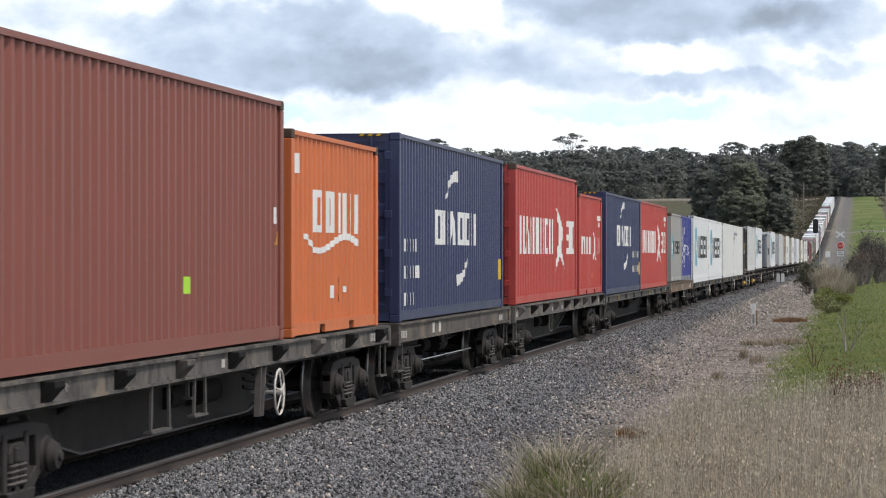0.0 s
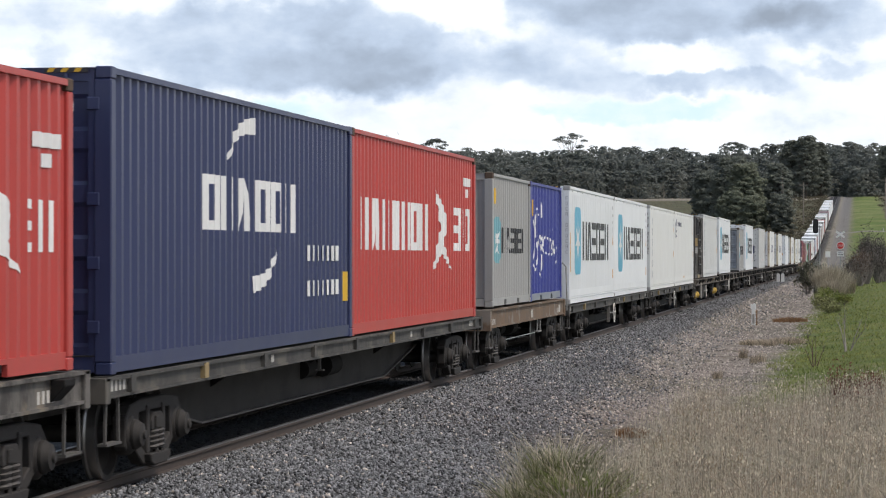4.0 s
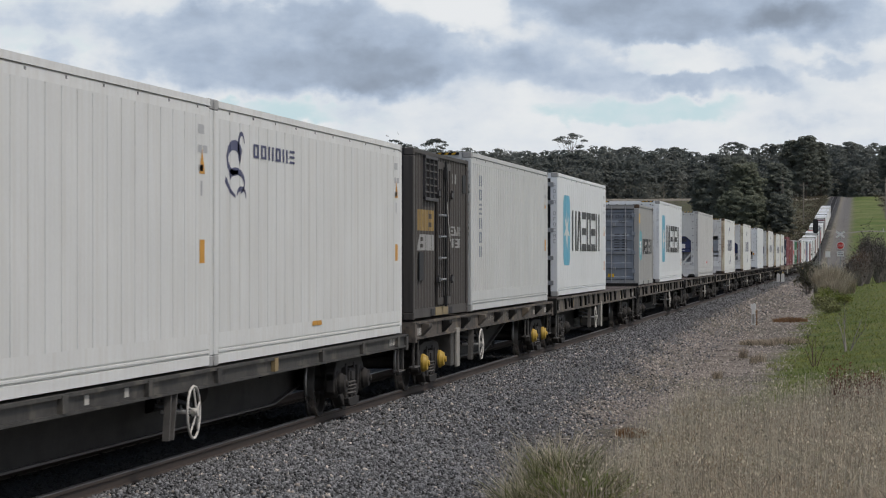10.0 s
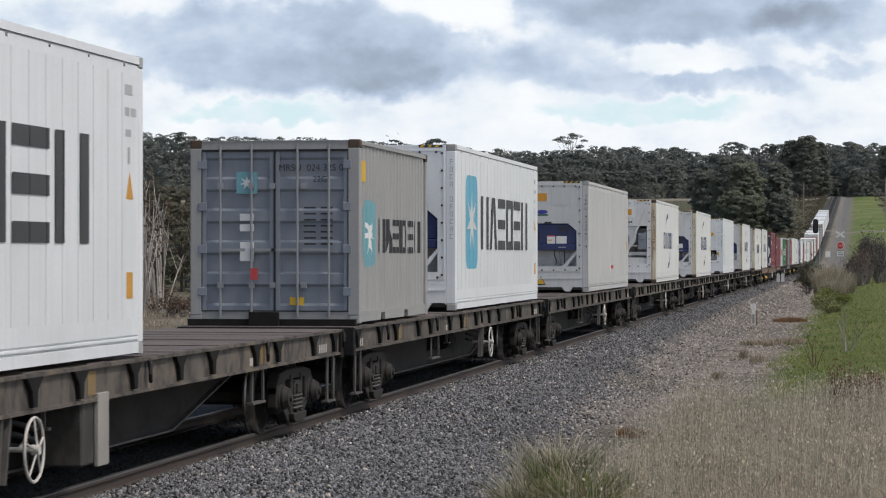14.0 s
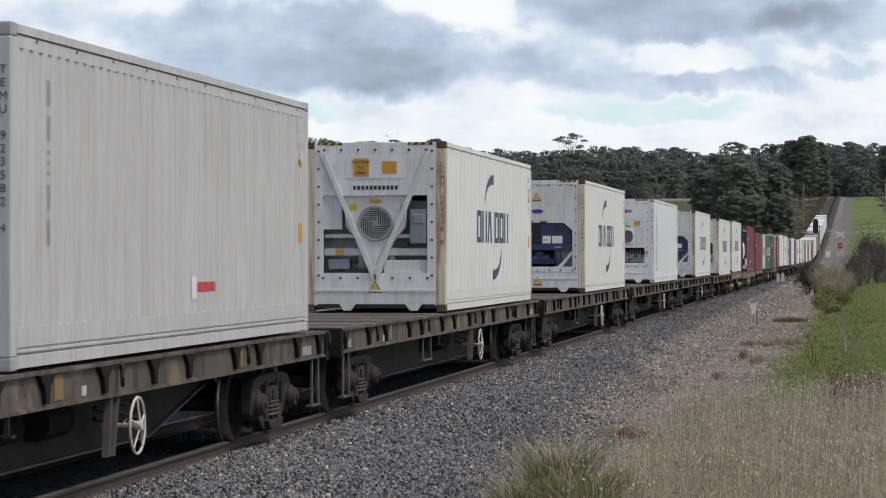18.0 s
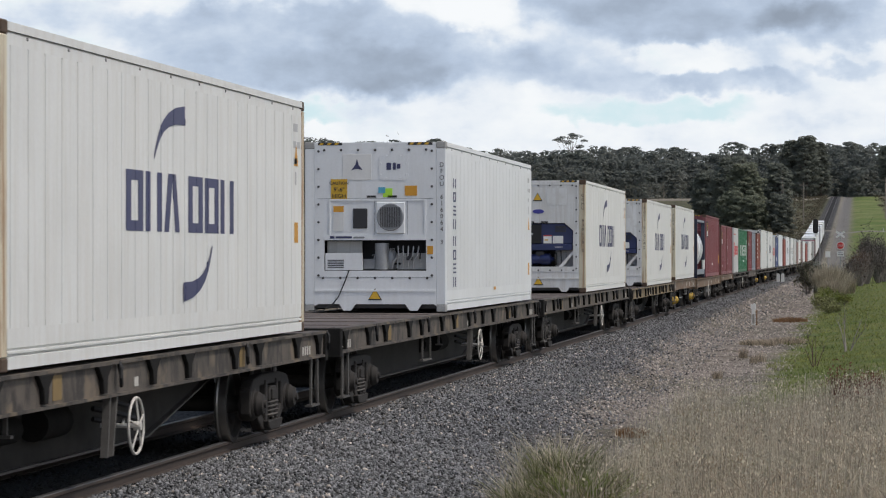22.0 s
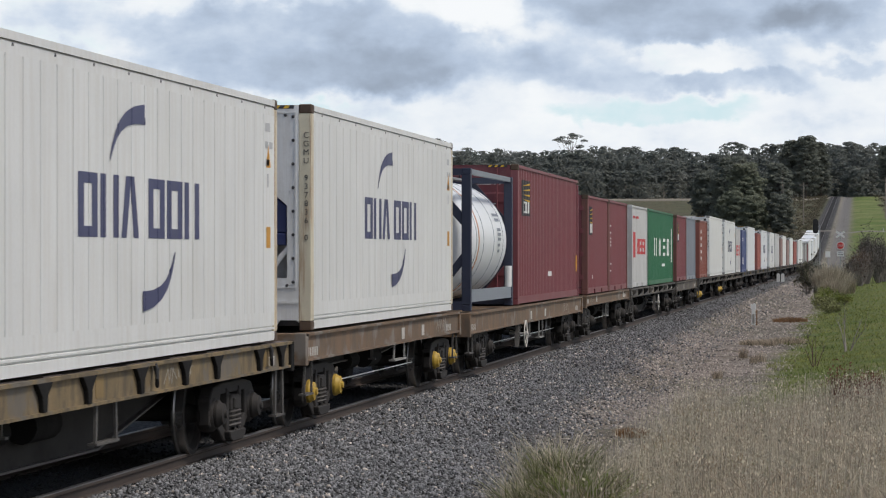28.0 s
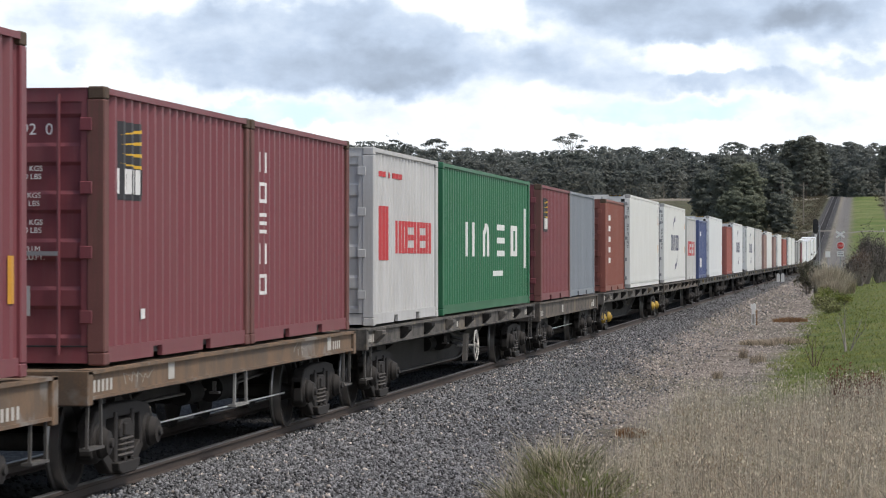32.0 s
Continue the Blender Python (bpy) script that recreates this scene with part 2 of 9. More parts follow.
def ground_material():
    mat = bpy.data.materials.new("railside_ground")
    mat.use_nodes = True
    t = mat.node_tree
    n, l = t.nodes, t.links
    b = n["Principled BSDF"]
    b.inputs["Roughness"].default_value = 0.95
    b.inputs["Specular IOR Level"].default_value = 0.2
    co = n.new("ShaderNodeTexCoord")
    sep = n.new("ShaderNodeSeparateXYZ")
    l.new(co.outputs["Object"], sep.inputs[0])

    def noise_tex(scale, detail=4, rough=0.6):
        k = n.new("ShaderNodeTexNoise")
        k.inputs["Scale"].default_value, k.inputs["Detail"].default_value, k.inputs["Roughness"].default_value = scale, detail, rough
        l.new(co.outputs["Object"], k.inputs["Vector"])
        return k.outputs["Fac"]

    def math_node(op, a, c, d=None):
        k = n.new("ShaderNodeMath")
        k.operation = op
        for i, v in enumerate((a, c, d)):
            if v is None:
                continue
            if isinstance(v, (int, float)):
                k.inputs[i].default_value = v
            else:
                l.new(v, k.inputs[i])
        return k.outputs[0]

    def ramp(v, a, c):
        k = n.new("ShaderNodeMapRange")
        k.interpolation_type = "SMOOTHSTEP"
        k.inputs["From Min"].default_value, k.inputs["From Max"].default_value = a, c
        l.new(v, k.inputs["Value"])
        return k.outputs[0]

    def mix(f, a, c):
        k = n.new("ShaderNodeMix")
        k.data_type = "RGBA"
        if isinstance(f, float):
            k.inputs["Factor"].default_value = f
        else:
            l.new(f, k.inputs["Factor"])
        for s, v in (("A", a), ("B", c)):
            if isinstance(v, tuple):
                k.inputs[s].default_value = (*v, 1)
            else:
                l.new(v, k.inputs[s])
        return k.outputs["Result"]

    wob = math_node("MULTIPLY_ADD", noise_tex(0.45, 5), 2.6, -1.3)
    wob2 = math_node("MULTIPLY_ADD", noise_tex(2.2, 4), 1.2, -0.6)
    xs = math_node("ADD", math_node("ADD", sep.outputs["X"], wob), wob2)
    reach = math_node("MULTIPLY_ADD", math_node("POWER", 2.7183, math_node("MULTIPLY", math_node("SUBTRACT", sep.outputs["Y"], 30.0), -0.022)), 1.9, 2.1)
    ax = math_node("ABSOLUTE", math_node("ADD", sep.outputs["X"], math_node("MULTIPLY", wob2, 0.5)), 0.0)
    vor = n.new("ShaderNodeTexVoronoi")
    vor.inputs["Scale"].default_value = 22
    l.new(co.outputs["Object"], vor.inputs["Vector"])
    stone = n.new("ShaderNodeSeparateColor")
    l.new(vor.outputs["Color"], stone.inputs[0])
    # ground under the stones near black: shade of the gaps put into its colour
    ballast = mix(stone.outputs[0], (0.018, 0.018, 0.019), (0.10, 0.10, 0.102))
    ballast = mix(ramp(noise_tex(0.5), 0.45, 0.75), ballast, mix(stone.outputs[1], (0.08, 0.072, 0.062), (0.16, 0.145, 0.125)))
    tan = mix(stone.outputs[0], (0.13, 0.105, 0.088), (0.36, 0.315, 0.275))
    tan = mix(ramp(noise_tex(0.14, 6), 0.42, 0.62), tan, mix(stone.outputs[1], (0.075, 0.07, 0.055), (0.20, 0.175, 0.14)))
    tan = mix(ramp(noise_tex(0.8, 6), 0.5, 0.72), tan, (0.115, 0.095, 0.07))
    green = mix(ramp(noise_tex(0.35, 6), 0.3, 0.75), (0.105, 0.148, 0.034), (0.205, 0.20, 0.072))
    green = mix(ramp(noise_tex(3.0, 5), 0.35, 0.8), green, (0.075, 0.095, 0.032))
    # soil darkened so the hollows between dry blades look shaded
    dry = mix(noise_tex(1.3, 6), (0.10, 0.082, 0.06), (0.20, 0.17, 0.125))
    left = mix(ramp(noise_tex(0.03, 6), 0.35, 0.65), (0.120, 0.100, 0.066), (0.105, 0.110, 0.058))
    left = mix(ramp(noise_tex(0.2, 6), 0.40, 0.62), left, (0.070, 0.072, 0.042))
    left = mix(ramp(sep.outputs["Y"], 240, 150), left, mix(ramp(noise_tex(0.3, 6), 0.35, 0.65), (0.235, 0.20, 0.15), (0.14, 0.115, 0.08)))
    left = mix(ramp(sep.outputs["Y"], 1035, 1075), left, (0.24, 0.215, 0.175))
    verge = mix(ramp(sep.outputs["Y"], 40, 58), dry, green)
    far_green = mix(ramp(noise_tex(0.05, 5), 0.35, 0.7), (0.105, 0.150, 0.038), (0.20, 0.21, 0.085))
    scrubby = mix(ramp(noise_tex(0.25, 6), 0.38, 0.62), (0.19, 0.165, 0.125), (0.105, 0.105, 0.065))
    far_green = mix(ramp(math_node("ADD", sep.outputs["X"], math_node("MULTIPLY", wob, 1.2)), 15.0, 18.5), far_green, scrubby)
    verge = mix(ramp(sep.outputs["Y"], 200, 420), verge, far_green)
    right = mix(ramp(xs, 5.6, 6.6), tan, verge)
    far_track = ramp(sep.outputs["Y"], 330, 420)
    right = mix(far_track, right, mix(ramp(xs, 5.6, 8.0), mix(ramp(math_node("ABSOLUTE", math_node("SUBTRACT", sep.outputs["X"], 4.6), 0.0), 1.2, 1.9), mix(noise_tex(1.6, 5), (0.125, 0.119, 0.112), (0.215, 0.203, 0.186)), mix(ramp(noise_tex(0.6, 6), 0.35, 0.65), (0.25, 0.225, 0.19), (0.12, 0.115, 0.085))), verge))
    side = mix(ramp(sep.outputs["X"], -2.0, 2.0), left, right)
    over = math_node("SUBTRACT", ax, reach)
    col = mix(ramp(over, -0.45, 0.45), ballast, side)
    # near-black band between the rails
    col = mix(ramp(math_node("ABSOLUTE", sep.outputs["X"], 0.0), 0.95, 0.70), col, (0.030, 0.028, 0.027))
    lane_y = math_node("ABSOLUTE", math_node("SUBTRACT", sep.outputs["Y"], 650.0), 0.0)
    col = mix(ramp(lane_y, 6.0, 4.5), col, (0.21, 0.195, 0.165))
    # dark floor from the woods back, over the added rise too
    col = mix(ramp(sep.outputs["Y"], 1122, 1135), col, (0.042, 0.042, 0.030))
    l.new(col, b.inputs["Base Color"])
    bp = n.new("ShaderNodeBump")
    bp.inputs["Strength"].default_value, bp.inputs["Distance"].default_value = 0.9, 0.05
    l.new(vor.outputs["Distance"], bp.inputs["Height"])
    l.new(bp.outputs[0], b.inputs["Normal"])
    return mat


def build_ground():
    xs = np.concatenate([np.linspace(-3000, -420, 12), np.linspace(-380, -60, 20), np.linspace(-50, -12, 16), np.linspace(-10, 14, 97),
                         np.linspace(15, 60, 24), np.linspace(75, 500, 14), np.linspace(700, 3000, 8)])
    ys = np.concatenate([np.linspace(-1200, -40, 8), np.linspace(-30, 10, 10), np.linspace(12, 80, 100), np.linspace(82, 400, 110),
                         np.linspace(406, 1240, 110), np.linspace(1280, 4600, 14)])
    gx, gy = np.meshgrid(xs, ys, indexing="ij")
    gz = ground_z(gx, gy) + np.where((np.abs(gx) < 30) & (np.abs(gx) > 4) & (gy < 300), 0.03 * np.sin(3.1 * gx + gy) * np.sin(2.3 * gy - gx), 0)
    nx, ny = gx.shape
    idx = np.arange(nx * ny).reshape(nx, ny)
    f = np.stack([idx[:-1, :-1], idx[1:, :-1], idx[1:, 1:], idx[:-1, 1:]], -1).reshape(-1, 4)
    me = bpy.data.meshes.new("ground")
    me.from_pydata(np.stack([gx, gy, gz], -1).reshape(-1, 3).tolist(), [], f.tolist())
    me.shade_smooth()
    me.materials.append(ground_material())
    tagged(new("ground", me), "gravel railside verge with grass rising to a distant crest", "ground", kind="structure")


build_ground()


def strip_along(prof, y0, y1, n, name):
    """An outline in x and z carried along the line from y0 to y1."""
    ys = np.concatenate([[y0], np.linspace(max(y0, 400), y1, n)]) if y1 > 420 else np.array([y0, y1])
    k = len(prof)
    s = Shape()
    verts = [(p[0], float(y), p[1] + float(rise(y))) for y in ys for p in prof]
    faces = [(j * k + i, j * k + (i + 1) % k, (j + 1) * k + (i + 1) % k, (j + 1) * k + i) for j in range(len(ys) - 1) for i in range(k)]
    s.add(verts, faces + [tuple(range(k))[::-1], tuple(range((len(ys) - 1) * k, len(ys) * k))])
    return s.mesh(name)


RAIL_Z = -0.035


def build_track():
    track = tagged(new("railway_track"), "steel rails with rusty sides on sleepers and ballast", "railway track", kind="structure")
    for side in (-1, 1):
        c = 0.7525 * side
        foot = [(c - 0.07, -0.185), (c + 0.07, -0.185), (c + 0.07, -0.172), (c + 0.014, -0.152), (c + 0.012, -0.085), (c + 0.036, -0.072),
                (c + 0.036, -0.043), (c - 0.036, -0.043), (c - 0.036, -0.072), (c - 0.012, -0.085), (c - 0.014, -0.152), (c - 0.07, -0.172)]
        rail = part("rail", strip_along(foot, -60, 1200, 60, "rail"), RAILSTEEL, track)
        head = [(c - 0.036, -0.0428), (c + 0.036, -0.0428), (c + 0.030, RAIL_Z), (c - 0.030, RAIL_Z)]
        part("rail_head", strip_along(head, -60, 1200, 60, "rail_head"), RAILTOP, rail, "worn bright running surface")
    me = shared("sleeper", lambda s: s.prism([(-0.12, -0.40), (0.12, -0.40), (0.10, -0.186), (-0.10, -0.186)], "x", -1.25, 1.25), bevel=0.01)
    clip = shared("rail_clip", lambda s: s.box(-0.05, 0.05, -0.06, 0.06, -0.186, -0.145), bevel=0.01)
    for k in range(250):
        y = 12 + 0.667 * k
        sl = part("sleeper", me, CONCRETE, track, m=pose(0, y, 0))
        if k < 110:
            part("rail_clip", clip, RAILSTEEL, sl, m=pose(0.85, 0, 0))


build_track()


# ---- sky with clouds ----
def cloud_material():
    mat = bpy.data.materials.new("cloudy_sky")
    mat.use_nodes = True
    t = mat.node_tree
    n, l = t.nodes, t.links
    n.remove(n["Principled BSDF"])
    em = n.new("ShaderNodeEmission")
    tr = n.new("ShaderNodeBsdfTransparent")
    mixs = n.new("ShaderNodeMixShader")
    uv = n.new("ShaderNodeUVMap")
    uv.uv_map = "bearing"
    sep = n.new("ShaderNodeSeparateXYZ")
    l.new(uv.outputs[0], sep.inputs[0])

    def op(kind, a, c=0.0, d=0.0):
        k = n.new("ShaderNodeMath")
        k.operation = kind
        for i, v in enumerate((a, c, d)):
            if isinstance(v, (int, float)):
                k.inputs[i].default_value = v
            else:
                l.new(v, k.inputs[i])
        return k.outputs[0]

    def noise_tex(sx, sy, scale, detail, seed, rough=0.55):
        mp = n.new("ShaderNodeMapping")
        mp.inputs["Scale"].default_value = (sx, sy, 1)
        mp.inputs["Location"].default_value = (seed, seed * 0.7, 0)
        l.new(uv.outputs[0], mp.inputs["Vector"])
        k = n.new("ShaderNodeTexNoise")
        k.inputs["Scale"].default_value, k.inputs["Detail"].default_value, k.inputs["Roughness"].default_value = scale, detail, rough
        l.new(mp.outputs[0], k.inputs["Vector"])
        return k.outputs["Fac"]

    wx = op("ADD", op("MULTIPLY_ADD", noise_tex(1, 1.2, 0.55, 3, 3.1, 0.5), 1.8, -0.9), op("MULTIPLY_ADD", noise_tex(1, 1.2, 1.5, 5, 13.1, 0.52), 1.0, -0.5))
    wy = op("ADD", op("MULTIPLY_ADD", noise_tex(1, 1.2, 0.6, 3, 9.4, 0.5), 0.7, -0.35), op("MULTIPLY_ADD", noise_tex(1, 1.2, 1.5, 5, 17.4, 0.52), 0.8, -0.4))
    u = op("ADD", sep.outputs["X"], wx)
    v = op("ADD", sep.outputs["Y"], wy)

    def blob(cx, cy, rx, ry, amount, hard=1.0):
        a = op("DIVIDE", op("SUBTRACT", u, cx), rx)
        c = op("DIVIDE", op("SUBTRACT", v, cy), ry)
        r = op("ADD", op("MULTIPLY", a, a), op("MULTIPLY", c, c))
        k = n.new("ShaderNodeMapRange")
        k.interpolation_type = "SMOOTHSTEP"
        k.inputs["From Min"].default_value, k.inputs["From Max"].default_value = 1.25, 1.25 - hard
        k.inputs["To Max"].default_value = amount
        l.new(r, k.inputs["Value"])
        return k.outputs[0]

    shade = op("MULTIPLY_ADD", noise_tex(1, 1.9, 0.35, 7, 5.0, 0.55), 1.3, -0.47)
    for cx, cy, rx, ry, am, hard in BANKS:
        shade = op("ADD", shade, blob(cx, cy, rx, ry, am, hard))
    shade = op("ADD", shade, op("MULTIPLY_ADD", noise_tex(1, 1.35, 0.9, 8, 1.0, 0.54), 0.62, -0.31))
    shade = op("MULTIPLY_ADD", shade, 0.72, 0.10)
    cr = n.new("ShaderNodeValToRGB")
    e = cr.color_ramp
    e.elements[0].position, e.elements[0].color = 0.0, (0.95, 0.975, 1.0, 1)
    e.elements[1].position, e.elements[1].color = 1.0, (0.30, 0.355, 0.44, 1)
    for p, c in ((0.14, (0.93, 0.96, 0.985)), (0.30, (0.83, 0.88, 0.94)), (0.46, (0.63, 0.72, 0.845)), (0.62, (0.49, 0.585, 0.73)), (0.8, (0.38, 0.455, 0.57))):
        k = e.elements.new(p)
        k.color = (*c, 1)
    l.new(shade, cr.inputs["Fac"])
    # thin places where blue shows through
    blue = op("MULTIPLY_ADD", noise_tex(1, 2.2, 0.7, 5, 31.0, 0.55), 1.1, -0.60)
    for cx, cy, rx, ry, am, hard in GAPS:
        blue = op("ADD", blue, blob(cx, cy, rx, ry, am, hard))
    thin = n.new("ShaderNodeMapRange")
    thin.interpolation_type = "SMOOTHSTEP"
    thin.inputs["From Min"].default_value, thin.inputs["From Max"].default_value = 0.42, 0.12
    l.new(shade, thin.inputs["Value"])
    lim = n.new("ShaderNodeMapRange")
    lim.interpolation_type = "SMOOTHSTEP"
    lim.inputs["From Min"].default_value, lim.inputs["From Max"].default_value, lim.inputs["To Max"].default_value = 0.0, 0.5, 0.95
    l.new(blue, lim.inputs["Value"])
    mx = n.new("ShaderNodeMix")
    mx.data_type = "RGBA"
    l.new(op("MULTIPLY", lim.outputs[0], thin.outputs[0]), mx.inputs["Factor"])
    l.new(cr.outputs[0], mx.inputs["A"])
    mx.inputs["B"].default_value = (0.64, 0.82, 0.875, 1)
    l.new(mx.outputs["Result"], em.inputs["Color"])
    em.inputs["Strength"].default_value = 1.05
    fade = n.new("ShaderNodeMapRange")
    fade.interpolation_type = "SMOOTHSTEP"
    fade.inputs["From Min"].default_value, fade.inputs["From Max"].default_value = 8.0, 15.0
    l.new(sep.outputs["Y"], fade.inputs["Value"])
    l.new(fade.outputs[0], mixs.inputs[0])
    l.new(em.outputs[0], mixs.inputs[1])
    l.new(tr.outputs[0], mixs.inputs[2])
    l.new(mixs.outputs[0], n["Material Output"].inputs["Surface"])
    return mat


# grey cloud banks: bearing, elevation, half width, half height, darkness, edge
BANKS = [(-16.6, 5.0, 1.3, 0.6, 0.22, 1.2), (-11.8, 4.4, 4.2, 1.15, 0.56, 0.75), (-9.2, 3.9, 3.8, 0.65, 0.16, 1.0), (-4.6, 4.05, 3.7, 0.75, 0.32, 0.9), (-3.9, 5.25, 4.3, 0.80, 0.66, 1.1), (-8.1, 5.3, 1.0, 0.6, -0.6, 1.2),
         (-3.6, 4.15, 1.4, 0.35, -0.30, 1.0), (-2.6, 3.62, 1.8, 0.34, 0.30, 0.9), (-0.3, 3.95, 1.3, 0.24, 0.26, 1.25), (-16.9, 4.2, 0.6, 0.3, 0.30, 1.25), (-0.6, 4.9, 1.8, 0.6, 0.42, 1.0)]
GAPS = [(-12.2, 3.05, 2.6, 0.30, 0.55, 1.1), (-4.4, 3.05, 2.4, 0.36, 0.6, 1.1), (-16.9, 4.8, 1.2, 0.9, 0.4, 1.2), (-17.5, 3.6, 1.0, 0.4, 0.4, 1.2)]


def build_sky():
    az = np.linspace(-180, 180, 181)
    el = np.linspace(-1.5, 16, 20)
    R = 4550.0
    verts = [(R * math.cos(radians(e)) * math.sin(radians(a)), R * math.cos(radians(e)) * math.cos(radians(a)), R * math.sin(radians(e))) for a in az for e in el]
    k = len(el)
    faces = [(i * k + j, (i + 1) * k + j, (i + 1) * k + j + 1, i * k + j + 1) for i in range(len(az) - 1) for j in range(k - 1)]
    me = bpy.data.meshes.new("sky")
    me.from_pydata(verts, [], faces)
    lay = me.uv_layers.new(name="bearing")
    flat = [(float(az[i // k]), float(el[i % k])) for f in faces for i in f]
    lay.data.foreach_set("uv", np.array(flat, dtype=np.float32).ravel())
    me.shade_smooth()
    me.materials.append(cloud_material())
    return tagged(new("backdrop", me), "broken grey and white clouds drifting over pale blue sky", "sky", kind="structure")


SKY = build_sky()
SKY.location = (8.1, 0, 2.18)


# ---- foliage ----
def leaf_material(name, a, c, each=0.2, trans=0.0):
    mat = material(name, a, 0.75, vary=0.3 if each > 0.25 else 0.16, scale=0.25, fine=1.2, bump=0, island=True, each=each, spec=0.2)
    hsv = mat.node_tree.nodes["Hue/Saturation/Value"]
    t = mat.node_tree
    mx = t.nodes.new("ShaderNodeMix")
    mx.data_type = "RGBA"
    mx.inputs["A"].default_value, mx.inputs["B"].default_value = (*a, 1), (*c, 1)
    nz = t.nodes.new("ShaderNodeTexNoise")
    nz.inputs["Scale"].default_value, nz.inputs["Detail"].default_value = 0.12, 4
    co = t.nodes.new("ShaderNodeTexCoord")
    t.links.new(co.outputs["Object"], nz.inputs["Vector"])
    mr = t.nodes.new("ShaderNodeMapRange")
    mr.inputs["From Min"].default_value, mr.inputs["From Max"].default_value = 0.35, 0.65
    t.links.new(nz.outputs["Fac"], mr.inputs["Value"])
    t.links.new(mr.outputs[0], mx.inputs["Factor"])
    t.links.new(mx.outputs["Result"], hsv.inputs["Color"])
    glow = t.nodes.new("ShaderNodeBsdfTranslucent")
    both = t.nodes.new("ShaderNodeMixShader")
    both.inputs[0].default_value = 0.48
    t.links.new(hsv.outputs["Color"], glow.inputs["Color"])
    t.links.new(t.nodes["Principled BSDF"].outputs[0], both.inputs[1])
    t.links.new(glow.outputs[0], both.inputs[2])
    t.links.new(both.outputs[0], t.nodes["Material Output"].inputs["Surface"])
    return mat


# tree greens raised and greyed: distance haze mixed into the leaf colours
EUCALYPT = leaf_material("hazed_eucalypt_leaves", (0.172, 0.190, 0.172), (0.205, 0.215, 0.190), 0.1)
DARKLEAF = leaf_material("hazed_dark_leaves", (0.178, 0.195, 0.165), (0.210, 0.222, 0.182), 0.1)
SLOPELEAF = leaf_material("hazed_grey_green_leaves", (0.185, 0.205, 0.150), (0.225, 0.235, 0.170), 0.1)
SCRUBLEAF = leaf_material("olive_scrub_leaves", (0.120, 0.122, 0.085), (0.165, 0.148, 0.108))
BARK = material("pale_bark", (0.21, 0.185, 0.155), 0.85, vary=0.3, scale=2.0)
DARKBARK = material("dark_bark", (0.075, 0.060, 0.048), 0.85, vary=0.3, scale=2.0)
TWIG = material("grey_bare_twigs", (0.26, 0.23, 0.21), 0.85, vary=0.3, island=True, each=0.3)
DRYGRASS = leaf_material("dry_grass_blades", (0.345, 0.285, 0.21), (0.47, 0.40, 0.305), 0.72)
GREENGRASS = leaf_material("green_grass_blades", (0.130, 0.180, 0.040), (0.245, 0.245, 0.080), 0.6)
REDWEED = leaf_material("red_brown_weed_leaves", (0.17, 0.06, 0.048), (0.20, 0.10, 0.07), 0.4)
STONE = material("grey_ballast_stone", (0.136, 0.136, 0.139), 0.9, vary=0.25, fine=40, bump=0, island=True, each=0.97)
TANSTONE = material("tan_gravel_stone", (0.37, 0.325, 0.285), 0.9, vary=0.2, fine=40, bump=0, island=True, each=0.75)


def bulk(name, v, f, material_of, smooth=False, extra=None, index=None):
    """A large mesh straight from arrays; f has one row of corners per face."""
    me = bpy.data.meshes.new(name)
    v, f = np.asarray(v, np.float32), np.asarray(f, np.int32)
    me.vertices.add(len(v))
    me.vertices.foreach_set("co", v.ravel())
    me.loops.add(f.size)
    me.loops.foreach_set("vertex_index", f.ravel())
    me.polygons.add(len(f))
    me.polygons.foreach_set("loop_start", np.arange(0, f.size, f.shape[1], dtype=np.int32))
    me.materials.append(material_of)
    if extra is not None:
        me.materials.append(extra)
        me.polygons.foreach_set("material_index", np.asarray(index, np.int32))
    me.update(calc_edges=True)
    return me


def leaf_quads(rng, centres, size, flat=1.0, out=None, jitter=0.3):
    """Loose leaf clumps: one small four-cornered sheet per centre, turned at random."""
    m = len(centres)
    a = rng.normal(size=(m, 3))
    a /= np.linalg.norm(a, axis=1)[:, None]
    face = rng.normal(size=(m, 3))
    if out is not None:
        face = out + jitter * face
        a = np.cross(face, a)
        a /= np.linalg.norm(a, axis=1)[:, None]
    b = np.cross(a, face)
    b /= np.linalg.norm(b, axis=1)[:, None]
    s = (size * rng.uniform(0.6, 1.3, m))[:, None]
    a, b = a * s, b * s * 0.6
    a[:, 2] *= flat
    b[:, 2] *= flat
    v = np.stack([centres - a - b * 0.4, centres - b, centres + a + b * 0.4, centres + b], 1).reshape(-1, 3)
    return v, np.arange(4 * m).reshape(m, 4)


def limb_quads(p, q, r0, r1, n=5):
    """A tapered limb as open rings."""
    p, q = np.asarray(p, float), np.asarray(q, float)
    d = (q - p) / (np.linalg.norm(q - p) + 1e-9)
    a = np.cross(d, (0.3, 0.9, 0.2))
    a /= np.linalg.norm(a)
    b = np.cross(d, a)
    ang = np.arange(n) * math.tau / n
    ring = np.cos(ang)[:, None] * a + np.sin(ang)[:, None] * b
    v = np.concatenate([p + ring * r0, q + ring * r1])
    f = np.array([(i, (i + 1) % n, n + (i + 1) % n, n + i) for i in range(n)])
    return v, f


